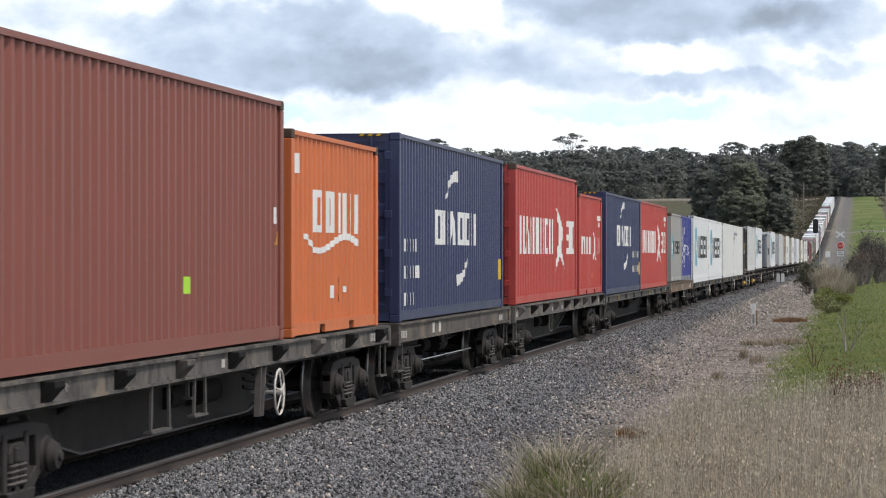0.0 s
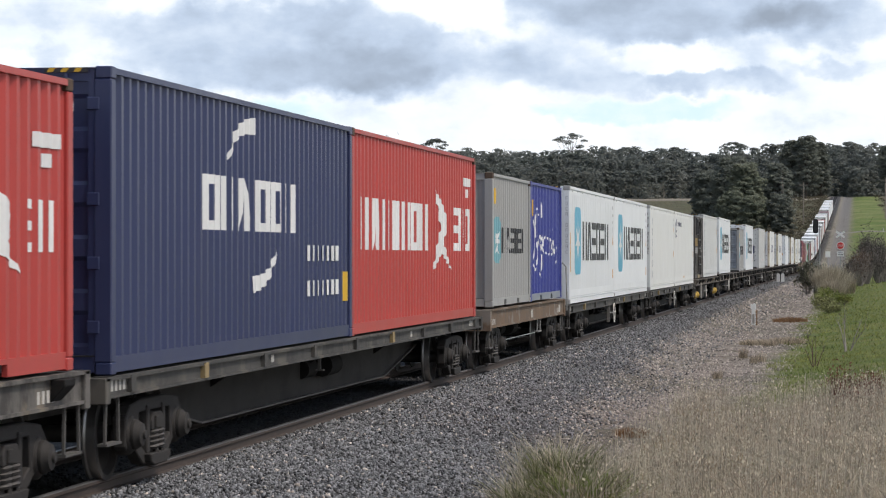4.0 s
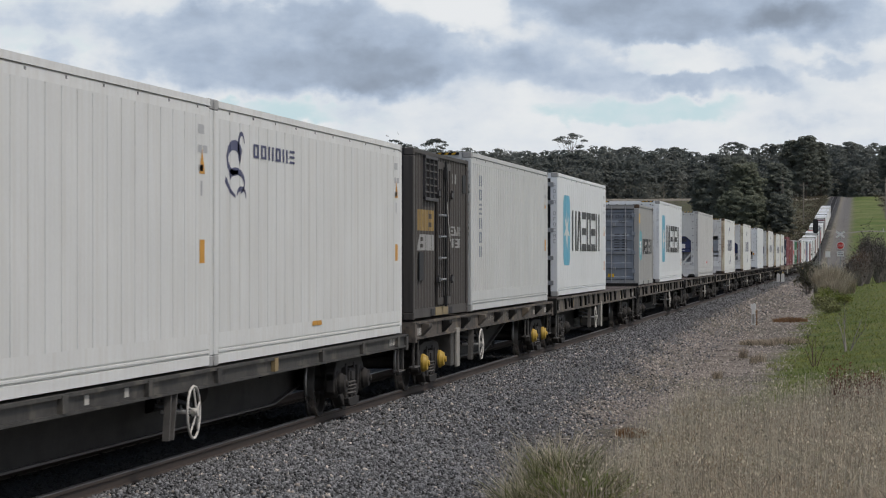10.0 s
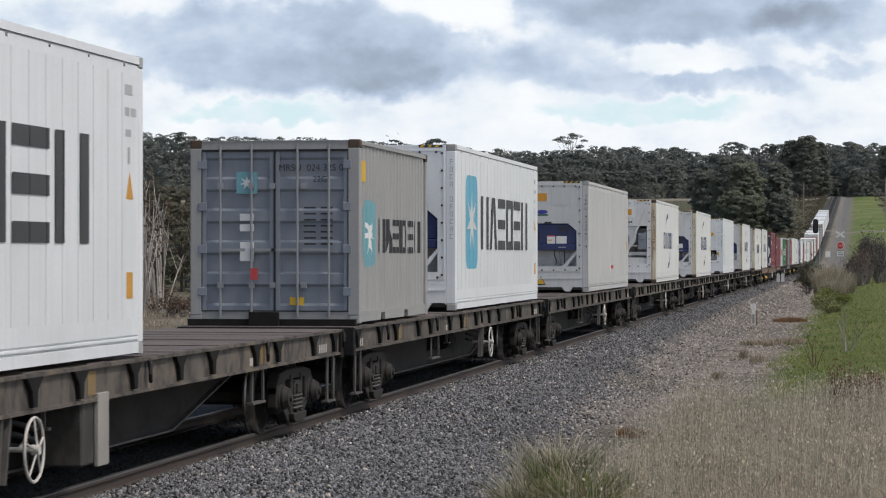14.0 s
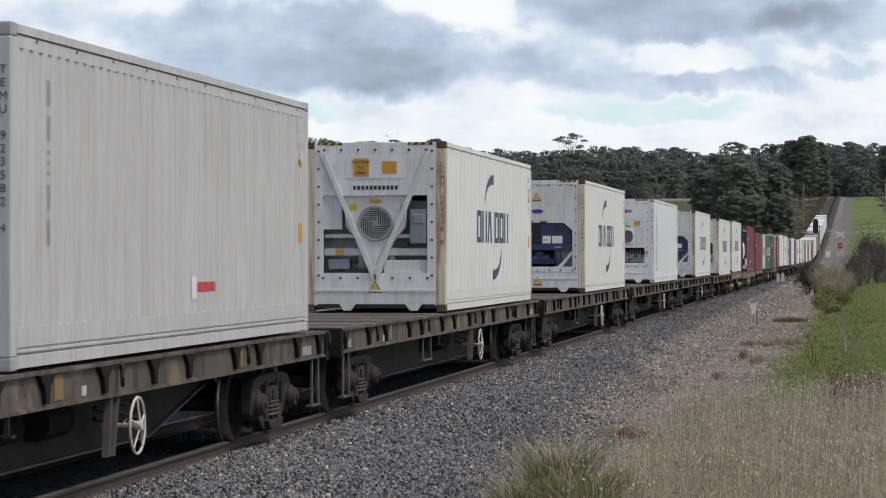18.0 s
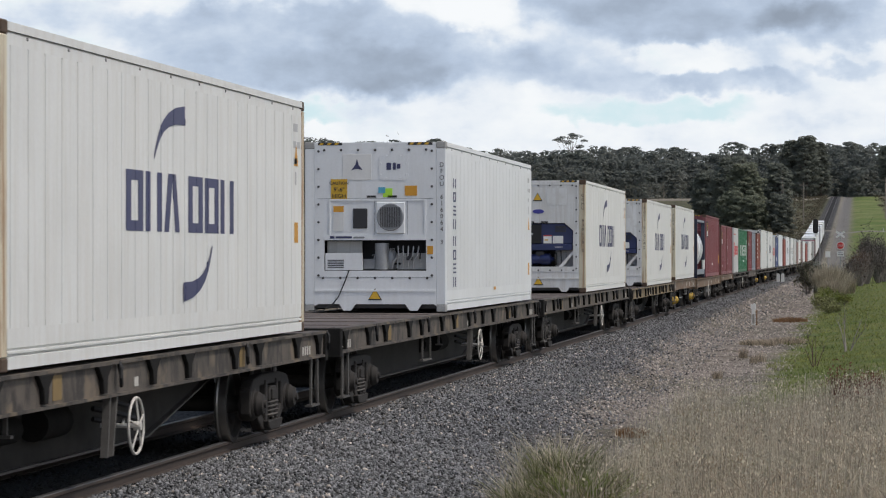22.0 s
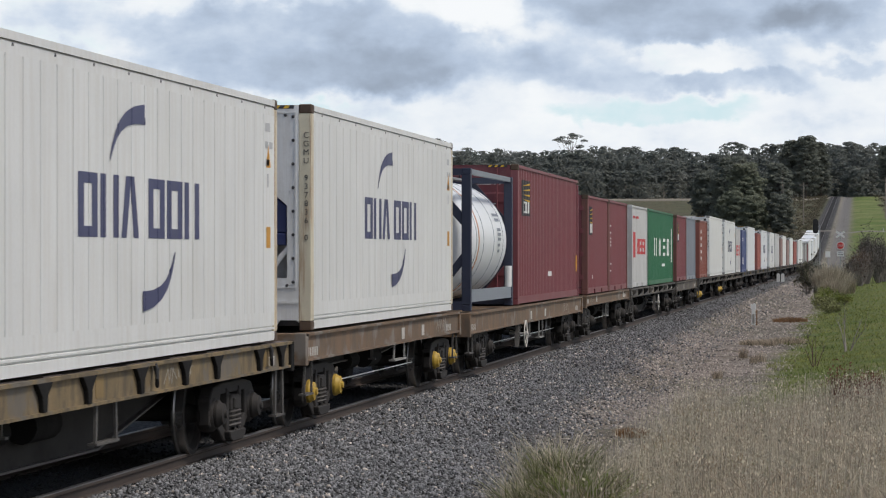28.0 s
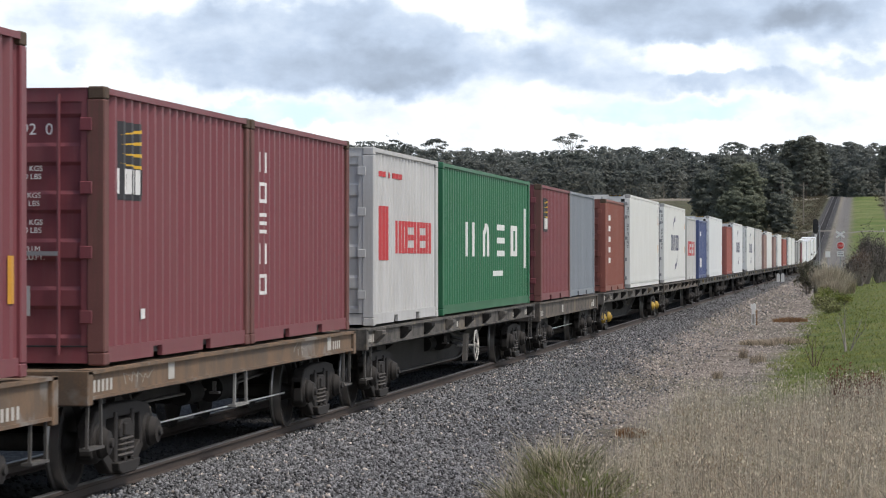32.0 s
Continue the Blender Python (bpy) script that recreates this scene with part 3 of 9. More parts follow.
class Growth:
    """Gathers limbs and leaves."""

    def __init__(self):
        self.v, self.f, self.n = [], [], 0

    def put(self, v, f):
        self.v.append(v)
        self.f.append(f + self.n)
        self.n += len(v)

    def mesh(self, name, mat):
        return bulk(name, np.concatenate(self.v), np.concatenate(self.f), mat)


def crown_points(rng, clumps, per, shell=False):
    """Points in the clumps; with shell, near their upper skins, and the way each skin faces."""
    pts, ways = [], []
    for c, r in clumps:
        d = rng.normal(size=(per, 3))
        d[:, 2] = np.where(d[:, 2] < -0.3, -d[:, 2], d[:, 2]) if shell else d[:, 2]
        d /= np.linalg.norm(d, axis=1)[:, None]
        deep = rng.uniform(0.80, 1.06, per) if shell else rng.uniform(0.35, 1.0, per) ** 0.5
        pts.append(np.asarray(c) + d * np.asarray(r) * deep[:, None])
        ways.append(d / np.asarray(r))
    if not shell:
        return np.concatenate(pts)
    ways = np.concatenate(ways)
    return np.concatenate(pts), ways / np.linalg.norm(ways, axis=1)[:, None]


def far_woods():
    """Dense eucalypt woods along the crest: leafy domes packed side by side, with a gently uneven skyline."""
    rng = np.random.default_rng(4)
    leaves, wood = Growth(), Growth()
    for row, (y0, step_x, frac) in enumerate(((1124, 5.6, 0.58), (1134, 5.6, 0.76), (1147, 5.8, 0.90), (1162, 6.0, 0.99), (1180, 6.2, 1.0))):
        x = -440.0
        while x < 130:
            x += step_x * rng.uniform(0.7, 1.3)
            y = y0 + rng.uniform(-4, 4) + 6 * math.sin(x * 0.021)
            if abs(x) < 4 and row < 1:
                continue
            g = float(ground_z(x, y))
            h = frac * (21.9 + 8.5 * float(step(-120, -300, x)) + 0.6 * math.sin(x * 0.05) + 0.6 * math.sin(x * 0.13 + 2) + (1.0 if x > -40 else 0) - (1.6 if -62 < x < -46 else 0)) + rng.uniform(-0.9, 0.9)
            h -= 15.0 * float(step(1196, 1290, y))
            if rng.random() < 0.10:
                h += rng.uniform(0.6, 1.8)
            w = rng.uniform(3.6, 5.4)
            low = 0.0 if row == 0 or (row == 1 and abs(x) < 14) else 0.42
            clumps = []
            for k in range(26):
                a, zz = rng.uniform(math.pi * 0.85, math.pi * 2.15), low + (1 - low) * rng.random()
                r = rng.uniform(1.0, 1.9)
                wide = w * math.sqrt(max(0.04, 1 - max(0.0, (zz - 0.45) / 0.56) ** 2)) * rng.uniform(0.7, 1.02)
                clumps.append(((x + wide * math.cos(a), y + wide * 0.8 * math.sin(a), g + max(0.6, h * zz - r * 0.6)), (r * 1.4, r * 1.1, r * 0.62)))
            pts, ways = crown_points(rng, clumps, 24, True)
            leaves.put(*leaf_quads(rng, pts, 0.58, 0.9, ways, 0.28))
            m = 110
            a, zz = rng.uniform(math.pi * 0.9, math.pi * 2.1, m), low + (0.95 - low) * rng.random(m)
            wide = 0.90 * w * np.sqrt(np.maximum(0.04, 1 - np.maximum(0.0, (zz - 0.45) / 0.56) ** 2))
            inner = np.stack([x + wide * np.cos(a), y + wide * 0.8 * np.sin(a), g + np.maximum(0.6, h * zz - 0.8)], -1)
            leaves.put(*leaf_quads(rng, inner, 0.95, 0.9, np.tile((0.25, -0.62, 0.62), (m, 1)), 0.35))
            if row == 0 and rng.random() < 0.22:
                wood.put(*limb_quads((x, y - 6, g - 0.5), (x + rng.uniform(-1.5, 1.5), y - 5.5, g + h * rng.uniform(0.5, 1.0)), 0.20, 0.07, 4))
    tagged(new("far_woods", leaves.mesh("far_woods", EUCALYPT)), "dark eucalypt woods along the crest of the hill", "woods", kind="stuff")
    tagged(new("far_trunks", wood.mesh("far_trunks", BARK)), "pale eucalypt trunks at the edge of the far woods", "woods", kind="stuff")


far_woods()


def tree(name, label, category, x, y, h, spread, seed, leaf, bark, leaf_size, clumps, per, bottom=0.35, flat_top=False, group=""):
    """A tapered, leaning trunk with limbs that carry clumps of leaves."""
    rng = np.random.default_rng(seed)
    ob = tagged(new(name), label, category, group=group)
    wood, leaves = Growth(), Growth()
    lean = rng.uniform(-0.06, 0.06) * h
    pts = [np.array((lean * t * t + 0.02 * h * math.sin(5 * t + seed) * t, 0.02 * h * math.cos(4 * t + seed) * t, h * 0.9 * t)) for t in np.linspace(0, 1, 6)]
    r = h * 0.018
    for k in range(5):
        wood.put(*limb_quads(pts[k], pts[k + 1], r * (1 - k / 5.5), r * (1 - (k + 1) / 5.5), 7))
    heads = []
    for k in range(clumps):
        a = k * 2.4 + rng.uniform(-0.4, 0.4)
        if flat_top:
            q = math.sqrt((k + 0.5) / clumps)
            t = (0.985 - 0.30 * q * q * (spread / h) * 1.7) * (1.0 if rng.random() < 0.75 else rng.uniform(0.86, 0.95))
            wide = spread * q
        else:
            t = bottom + (0.99 - bottom) * ((k + 0.5) / clumps) ** 0.8
            wide = spread * math.sqrt(max(0.0, 1 - ((t - 0.42) / 0.60) ** 2)) * rng.uniform(0.45, 0.9)
        base = pts[min(4, int(t * 0.75 * 5))] if not flat_top else pts[3 + k % 2]
        tip = np.array((lean * t + wide * math.cos(a), wide * math.sin(a), h * t))
        mid = base * 0.45 + tip * 0.55 + np.array((0, 0, -0.03 * h))
        wood.put(*limb_quads(base, mid, r * 0.30, r * 0.16, 5))
        wood.put(*limb_quads(mid, tip, r * 0.16, r * 0.04, 4))
        c = spread * (rng.uniform(0.20, 0.36) if flat_top else rng.uniform(0.17, 0.32))
        heads.append((tip, (c * (1.0 if flat_top else 1.25), c, c * (0.50 if flat_top else 0.6))))
    spots, ways = crown_points(rng, heads, per, True)
    leaves.put(*leaf_quads(rng, spots, leaf_size, 0.8, ways, 0.2 if flat_top else 0.35))
    if not flat_top and h > 8:
        core = np.array([np.asarray(c) * (0.72, 0.72, 0.97) for c, _ in heads])
        core = np.repeat(core, 10, axis=0) + rng.normal(size=(len(core) * 10, 3)) * spread * 0.12
        leaves.put(*leaf_quads(rng, core, spread * 0.10, 0.9, np.tile((0.25, -0.62, 0.62), (len(core), 1)), 0.3))
    part("trunk", wood.mesh("trunk", None), bark, ob)
    part("crown", leaves.mesh("crown", None), leaf, ob)
    ob.matrix_basis = pose(x, y, float(ground_z(x, y)) - 0.15)
    return ob


def mid_trees():
    gum = "tall slender eucalypt with an open flat-topped crown"
    # bearing-picked places along the crest
    for k, (x, y, h, sp, heads) in enumerate(((-114.0, 1168, 29.0, 6.6, 26), (-43.5, 1168, 24.6, 6.0, 34), (-30.0, 1160, 24.0, 3.2, 20), (-176.0, 1172, 27.0, 5.0, 30), (-70.0, 1168, 22.6, 4.6, 30), (-91.0, 1170, 22.8, 4.0, 30), (3.5, 1175, 24.2, 6.0, 34))):
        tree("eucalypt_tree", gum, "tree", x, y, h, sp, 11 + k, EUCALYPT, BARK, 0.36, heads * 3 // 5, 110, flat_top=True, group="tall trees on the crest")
    wide = "dark bushy tree beside the railway on the slope"
    for k, (x, y, h, sp) in enumerate(((-24.0, 690, 18.0, 5.8), (-18.5, 668, 16.5, 5.4), (-11.5, 680, 16.5, 4.4), (-29.5, 705, 14.5, 5.0), (-9.5, 640, 9.5, 3.2), (-16.0, 640, 9.0, 3.8), (-21.5, 650, 10.0, 4.2))):
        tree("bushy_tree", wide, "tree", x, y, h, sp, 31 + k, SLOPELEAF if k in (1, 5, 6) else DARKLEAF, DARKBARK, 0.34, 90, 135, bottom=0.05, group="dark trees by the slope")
    for k, (x, y, h, sp) in enumerate(((-19.0, 1100, 23.5, 5.4), (-12.0, 1095, 25.0, 6.4), (-6.0, 1105, 22.5, 5.0), (22.0, 1095, 20.0, 6.0))):
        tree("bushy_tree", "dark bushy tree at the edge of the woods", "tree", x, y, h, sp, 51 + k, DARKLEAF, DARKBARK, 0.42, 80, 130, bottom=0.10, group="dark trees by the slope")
    tree("dead_tree", "tall pale leafless trunk among dark trees", "tree", -9.5, 655, 15.0, 1.2, 61, EUCALYPT, BARK, 0.2, 7, 4, bottom=0.5)


mid_trees()


# ---- the train ----
def run(t):
    """Metres the train has moved at t seconds; it slows a little."""
    u = (t - 16) / 16
    f = lambda w: 16 * (12.11887 * w - 0.35961 * w * w - 0.060066 * w ** 3 + 0.0041368 * w ** 4)
    return f(u) - f(-1)


TRAIN = []


def on_line(y, length, z):
    """The pose of a thing whose front stands at y on the line."""
    a, b = float(rise(y)), float(rise(y + length))
    return Matrix.Translation((0, y, a)) @ Matrix.Rotation(math.atan2(b - a, length), 4, "X") @ Matrix.Translation((0, 0, z))


def corrugation(L):
    """Breaks of a corrugated side: (along, depth)."""
    n = int((L - 0.26) / 0.278)
    p = (L - 0.26) / n
    out = [(0.0, 1.2)]
    for k in range(n):
        y = 0.13 + k * p
        out += [(y, 1.2), (y + p * 0.26, 1.2), (y + p * 0.46, 1.157), (y + p * 0.80, 1.157)]
    return out + [(L - 0.13, 1.2), (L, 1.2)]


def panel_lines(L, ribbed=False):
    """Breaks of an insulated side: narrow grooves between flat panels, or close shallow ribs."""
    out = [(0.0, 1.214)]
    if ribbed:
        n = int((L - 0.5) / 0.262)
        p = (L - 0.5) / n
        for k in range(n):
            y = 0.25 + k * p
            out += [(y, 1.214), (y + 0.02, 1.196), (y + p * 0.42, 1.196), (y + p * 0.42 + 0.02, 1.214)]
        return out + [(L, 1.214)]
    y = 0.25
    while y < L - 0.3:
        out += [(y - 0.009, 1.214), (y - 0.007, 1.186), (y + 0.007, 1.186), (y + 0.009, 1.214)]
        y += 0.4865
    return out + [(L, 1.214)]


def side_sheet(s, prof, y0, y1, z0, z1, sign=1):
    at = lambda y: (y, float(np.interp(y, [p[0] for p in prof], [p[1] for p in prof])))
    pts = [at(y0)] + [p for p in prof if y0 < p[0] < y1] + [at(y1)]
    v = [(sign * x, y, z) for y, x in pts for z in (z0, z1)]
    s.add(v, [(2 * i, 2 * i + 2, 2 * i + 3, 2 * i + 1) for i in range(len(pts) - 1)])


def outline_cuts(poly, y):
    z = []
    for (ya, za), (yb, zb) in zip(poly, poly[1:] + poly[:1]):
        if (ya <= y < yb) or (yb <= y < ya):
            z.append(za + (zb - za) * (y - ya) / (yb - ya))
    return sorted(z)


def side_paint(s, polys, prof, fine=0.12, lift=0.0035):
    """Lays closed outlines (along, up) as thin paint on the side, following its folds."""
    seen = {}

    def spot(*p):
        k = tuple(round(c, 4) for c in p)
        if k not in seen:
            seen[k] = len(s.v)
            s.v.append(k)
        return seen[k]

    for poly in polys:
        lo, hi = min(p[0] for p in poly), max(p[0] for p in poly)
        ys = sorted({lo, hi} | {p[0] for p in poly if lo < p[0] < hi} | {p[0] for p in prof if lo < p[0] < hi}
                    | {float(v) for v in np.arange(lo, hi, fine)})
        px, pd = [p[0] for p in prof], [p[1] for p in prof]
        for a, b in zip(ys, ys[1:]):
            if b - a < 1e-4:
                continue
            e = (b - a) * 0.0005
            ca, cb = outline_cuts(poly, a + e), outline_cuts(poly, b - e)
            if len(ca) != len(cb):
                continue
            xa, xb = float(np.interp(a, px, pd)) + lift, float(np.interp(b, px, pd)) + lift
            for k in range(0, len(ca) - 1, 2):
                s.f.append((spot(xa, a, ca[k]), spot(xb, b, cb[k]), spot(xb, b, cb[k + 1]), spot(xa, a, ca[k + 1])))


def add_marks(box, marks, prof):
    """Every painted piece is a part of its own."""
    for k, (name, colour, polys, lab) in enumerate(marks):
        for poly in polys:
            made(name, colour, box, lab, lambda s: side_paint(s, [poly], prof, lift=0.0035 + 0.003 * k))


def rect(y0, z0, y1, z1):
    return [(y0, z0), (y1, z0), (y1, z1), (y0, z1)]


def blocks(y0, z0, w, h, kinds, gap=0.22, bold=0.3):
    """Letter-sized plain blocks in a row: I two uprights, S three levels, O hollow, W leaning uprights, B solid."""
    out = []
    n = len(kinds)
    cw = w / (n + gap * (n - 1))
    for i, k in enumerate(kinds):
        a = y0 + i * cw * (1 + gap)
        b, t = a + cw, cw * bold
        if k == "I":
            out += [rect(a, z0, a + t, z0 + h), rect(b - t, z0, b, z0 + h)]
        elif k == "S":
            out += [rect(a, z0 + h * q, b, z0 + h * (q + 0.18)) for q in (0, 0.41, 0.82)]
        elif k == "O":
            out += [rect(a, z0, a + t, z0 + h), rect(b - t, z0, b, z0 + h), rect(a + t, z0, b - t, z0 + h * 0.17), rect(a + t, z0 + h * 0.83, b - t, z0 + h)]
        elif k == "W":
            m = (a + b) / 2
            out += [[(a, z0), (a + t, z0), (m + t * 0.2, z0 + h), (m - t * 0.8, z0 + h)], [(b - t, z0), (b, z0), (m + t * 0.8, z0 + h), (m, z0 + h)]]
        elif k == "B":
            out.append(rect(a, z0, b, z0 + h))
    return out


def upright(y, z, w, h, drop, n):
    """Letter-sized plain shapes one below the other."""
    return [p for k in range(n) for p in blocks(y, z - drop * k, w, h, "IOSIO"[k % 5], 0, 0.28)]


def rounded(y0, z0, y1, z1, r, n=5):
    out = []
    for cy, cz, a0 in ((y1 - r, z0 + r, -90), (y1 - r, z1 - r, 0), (y0 + r, z1 - r, 90), (y0 + r, z0 + r, 180)):
        out += [(cy + r * math.cos(radians(a0 + 90 * k / n)), cz + r * math.sin(radians(a0 + 90 * k / n))) for k in range(n + 1)]
    return out


def star(cy, cz, ry, rz, points, inner=0.36, turn=90):
    return [(cy + (ry if k % 2 == 0 else ry * inner) * math.cos(radians(turn + 180 * k / points)),
             cz + (rz if k % 2 == 0 else rz * inner) * math.sin(radians(turn + 180 * k / points))) for k in range(2 * points)]


def sweep(pts, w0, w1):
    """A tapering stroke along points."""
    up, dn = [], []
    for i, (y, z) in enumerate(pts):
        a, b = pts[max(0, i - 1)], pts[min(len(pts) - 1, i + 1)]
        d = math.hypot(b[0] - a[0], b[1] - a[1]) or 1
        ny, nz = -(b[1] - a[1]) / d, (b[0] - a[0]) / d
        w = (w0 + (w1 - w0) * i / (len(pts) - 1)) / 2
        up.append((y + ny * w, z + nz * w))
        dn.append((y - ny * w, z - nz * w))
    return up + dn[::-1]


WRITING = {}


def words(text, size, parent, mat, m, name="lettering"):
    """Readable writing as a flat mesh."""
    if (text, size) in WRITING:
        return part(name, WRITING[text, size], mat, parent, m=m)
    cu = bpy.data.curves.new("writing", "FONT")
    cu.body, cu.size, cu.align_x, cu.align_y, cu.extrude = text, size, "CENTER", "CENTER", 0.0015
    cu.space_line = 1.04
    tmp = bpy.data.objects.new("writing", cu)
    scene.collection.objects.link(tmp)
    bpy.context.view_layer.update()
    me = bpy.data.meshes.new_from_object(tmp.evaluated_get(bpy.context.evaluated_depsgraph_get()))
    bpy.data.objects.remove(tmp)
    me.materials.clear()
    me.materials.append(None)
    WRITING[text, size] = me
    return part(name, me, mat, parent, m=m)


def end_rects(s, rects, y=-0.004):
    """Flat marks on the end wall: (left, bottom, right, top)."""
    for x0, z0, x1, z1 in rects:
        s.add([(x0, y, z0), (x1, y, z0), (x1, y, z1), (x0, y, z1)], [(0, 1, 2, 3)])




def shell(box, L, H, mat, kind, post=None):
    """Corner posts, rails, sides, roof, far end and castings shared by all boxes."""
    post = post or mat
    prof = corrugation(L) if kind == "dry" else panel_lines(L, kind == "ribbed")
    key = (kind, round(L, 2), round(H, 2))
    zb, zt = (0.17, H - 0.07) if kind == "dry" else (0.36, H - 0.20)
    for sign in (1, -1):
        part("side_wall", shared(("side_wall", sign, *key), lambda s: side_sheet(s, prof, 0.05, L - 0.05, zb, zt, sign)), mat, box)
        part("bottom_rail", shared(("bottom_rail", sign, *key), lambda s: bottom_rail(s, L, sign, kind, zb)), BLUEGREY if mat is BLUE else mat, box)
        part("top_rail", shared(("top_rail", sign, *key), lambda s: top_rail(s, L, H, sign, kind, zt)), mat, box)
        if kind != "dry" and sign > 0:
            part("rail_drain", shared(("rail_drain", *key), lambda s: [s.box(1.205, 1.215, 0.7 + 1.2 * k, 0.74 + 1.2 * k, H - 0.135, H - 0.105) for k in range(int(L / 1.2))]), RUBBER, box)
        for y in (0, L - 0.16):
            part("corner_post", shared(("corner_post", H), lambda s: s.box(-0.085, 0.085, 0, 0.16, 0.118, H - 0.118), bevel=0.012), post, box, m=pose(sign * 1.133, y, 0))
            for z in (0, H - 0.118):
                part("corner_casting", shared("corner_casting", lambda s: s.box(-0.081, 0.081, 0, 0.178, 0, 0.118), bevel=0.012), CASTRUST if post is CREAMPOST else CASTRUST if mat in (RED, BROWN, ORANGE, MAROON, GREYP) and z else post if kind == "dry" else CASTGREY,
                     box, m=pose(sign * 1.138, y if y == 0 else L - 0.178, z))
    part("roof", shared(("roof", *key), lambda s: roof(s, L, H, kind)), mat, box)
    part("floor", shared(("floor", L), lambda s: s.box(-1.15, 1.15, 0.1, L - 0.1, 0.06, 0.16)), CHARCOAL, box)
    part("back_wall", shared(("back_wall", *key), lambda s: s.box(-1.06, 1.06, L - 0.12, L - 0.03, 0.1, H - 0.06)), mat, box)
    if kind == "dry":
        part("end_sill", shared("end_sill", lambda s: s.box(-1.052, 1.052, 0.015, 0.12, 0.02, 0.17)), mat, box)
    part("end_header", shared(("end_header", H), lambda s: s.box(-1.052, 1.052, 0.012, 0.12, H - 0.14, H - 0.01)), mat, box)
    return prof


def bottom_rail(s, L, sign, kind, zb):
    if kind != "dry":
        line = [(1.13, 0.02), (1.219, 0.02), (1.219, 0.125), (1.185, 0.13), (1.185, 0.145), (1.219, 0.15), (1.219, 0.172), (1.195, 0.178), (1.195, 0.19), (1.2145, 0.195), (1.2145, zb), (1.13, zb)]
        s.prism([(sign * x, z) for x, z in line], "y", 0.17, L - 0.17)
        return
    line = [(0.17, 0.02)]
    if L < 7:
        for c in (L / 2 - 1.025, L / 2 + 1.025):
            line += [(c - 0.175, 0.02), (c - 0.175, 0.125), (c + 0.175, 0.125), (c + 0.175, 0.02)]
    s.prism(line + [(L - 0.17, 0.02), (L - 0.17, zb), (0.17, zb)], "x", sign * 1.15, sign * 1.2)


def top_rail(s, L, H, sign, kind, zt):
    line = [(1.14, zt), (1.212, zt), (1.212, H - 0.10), (1.19, H - 0.10), (1.19, H - 0.085), (1.224, H - 0.085), (1.224, H - 0.012), (1.14, H - 0.012)]
    if kind == "dry":
        line = [(1.15, zt), (1.217, zt), (1.217, H - 0.012), (1.15, H - 0.012)]
    s.prism([(sign * x, z) for x, z in line], "y", 0.16, L - 0.16)


def roof(s, L, H, kind):
    if kind != "dry":
        s.box(-1.17, 1.17, 0.1, L - 0.1, H - 0.08, H - 0.015)
        return
    n = int((L - 0.4) / 0.42)
    p = (L - 0.4) / n
    ys = [0.0]
    zs = [H - 0.02]
    for k in range(n):
        y = 0.2 + k * p
        ys += [y, y + 0.06, y + p - 0.12, y + p - 0.06]
        zs += [H - 0.03, H - 0.012, H - 0.012, H - 0.03]
    ys.append(L)
    zs.append(H - 0.02)
    v = [(x, y, z) for y, z in zip(ys, zs) for x in (-1.16, 1.16)]
    s.add(v, [(2 * i, 2 * i + 1, 2 * i + 3, 2 * i + 2) for i in range(len(ys) - 1)])


CREAMPOST = material("rust_streaked_post", (0.64, 0.585, 0.44), 0.6, vary=0.15, scale=2.0, dirt=0.8, dirt_colour=(0.31, 0.165, 0.075), streak=True, sharp=True, each=0.1)
EDGERUST = material("rusty_maroon_post", (0.155, 0.060, 0.052), 0.7, vary=0.25, scale=3, dirt=0.6, dirt_colour=(0.10, 0.062, 0.042), streak=True, sharp=True)
CASTGREY = material("scuffed_grey_casting", (0.36, 0.36, 0.35), 0.65, vary=0.25, scale=6, dirt=0.5, dirt_colour=(0.16, 0.13, 0.10))
CASTRUST = material("rusty_dark_casting", (0.085, 0.055, 0.036), 0.8, vary=0.3, scale=8)


def start_box(name, label, category, U, L, H, z, group):
    box = tagged(new(name), label, category, group=group)
    TRAIN.append((box, U, L, z))
    return box


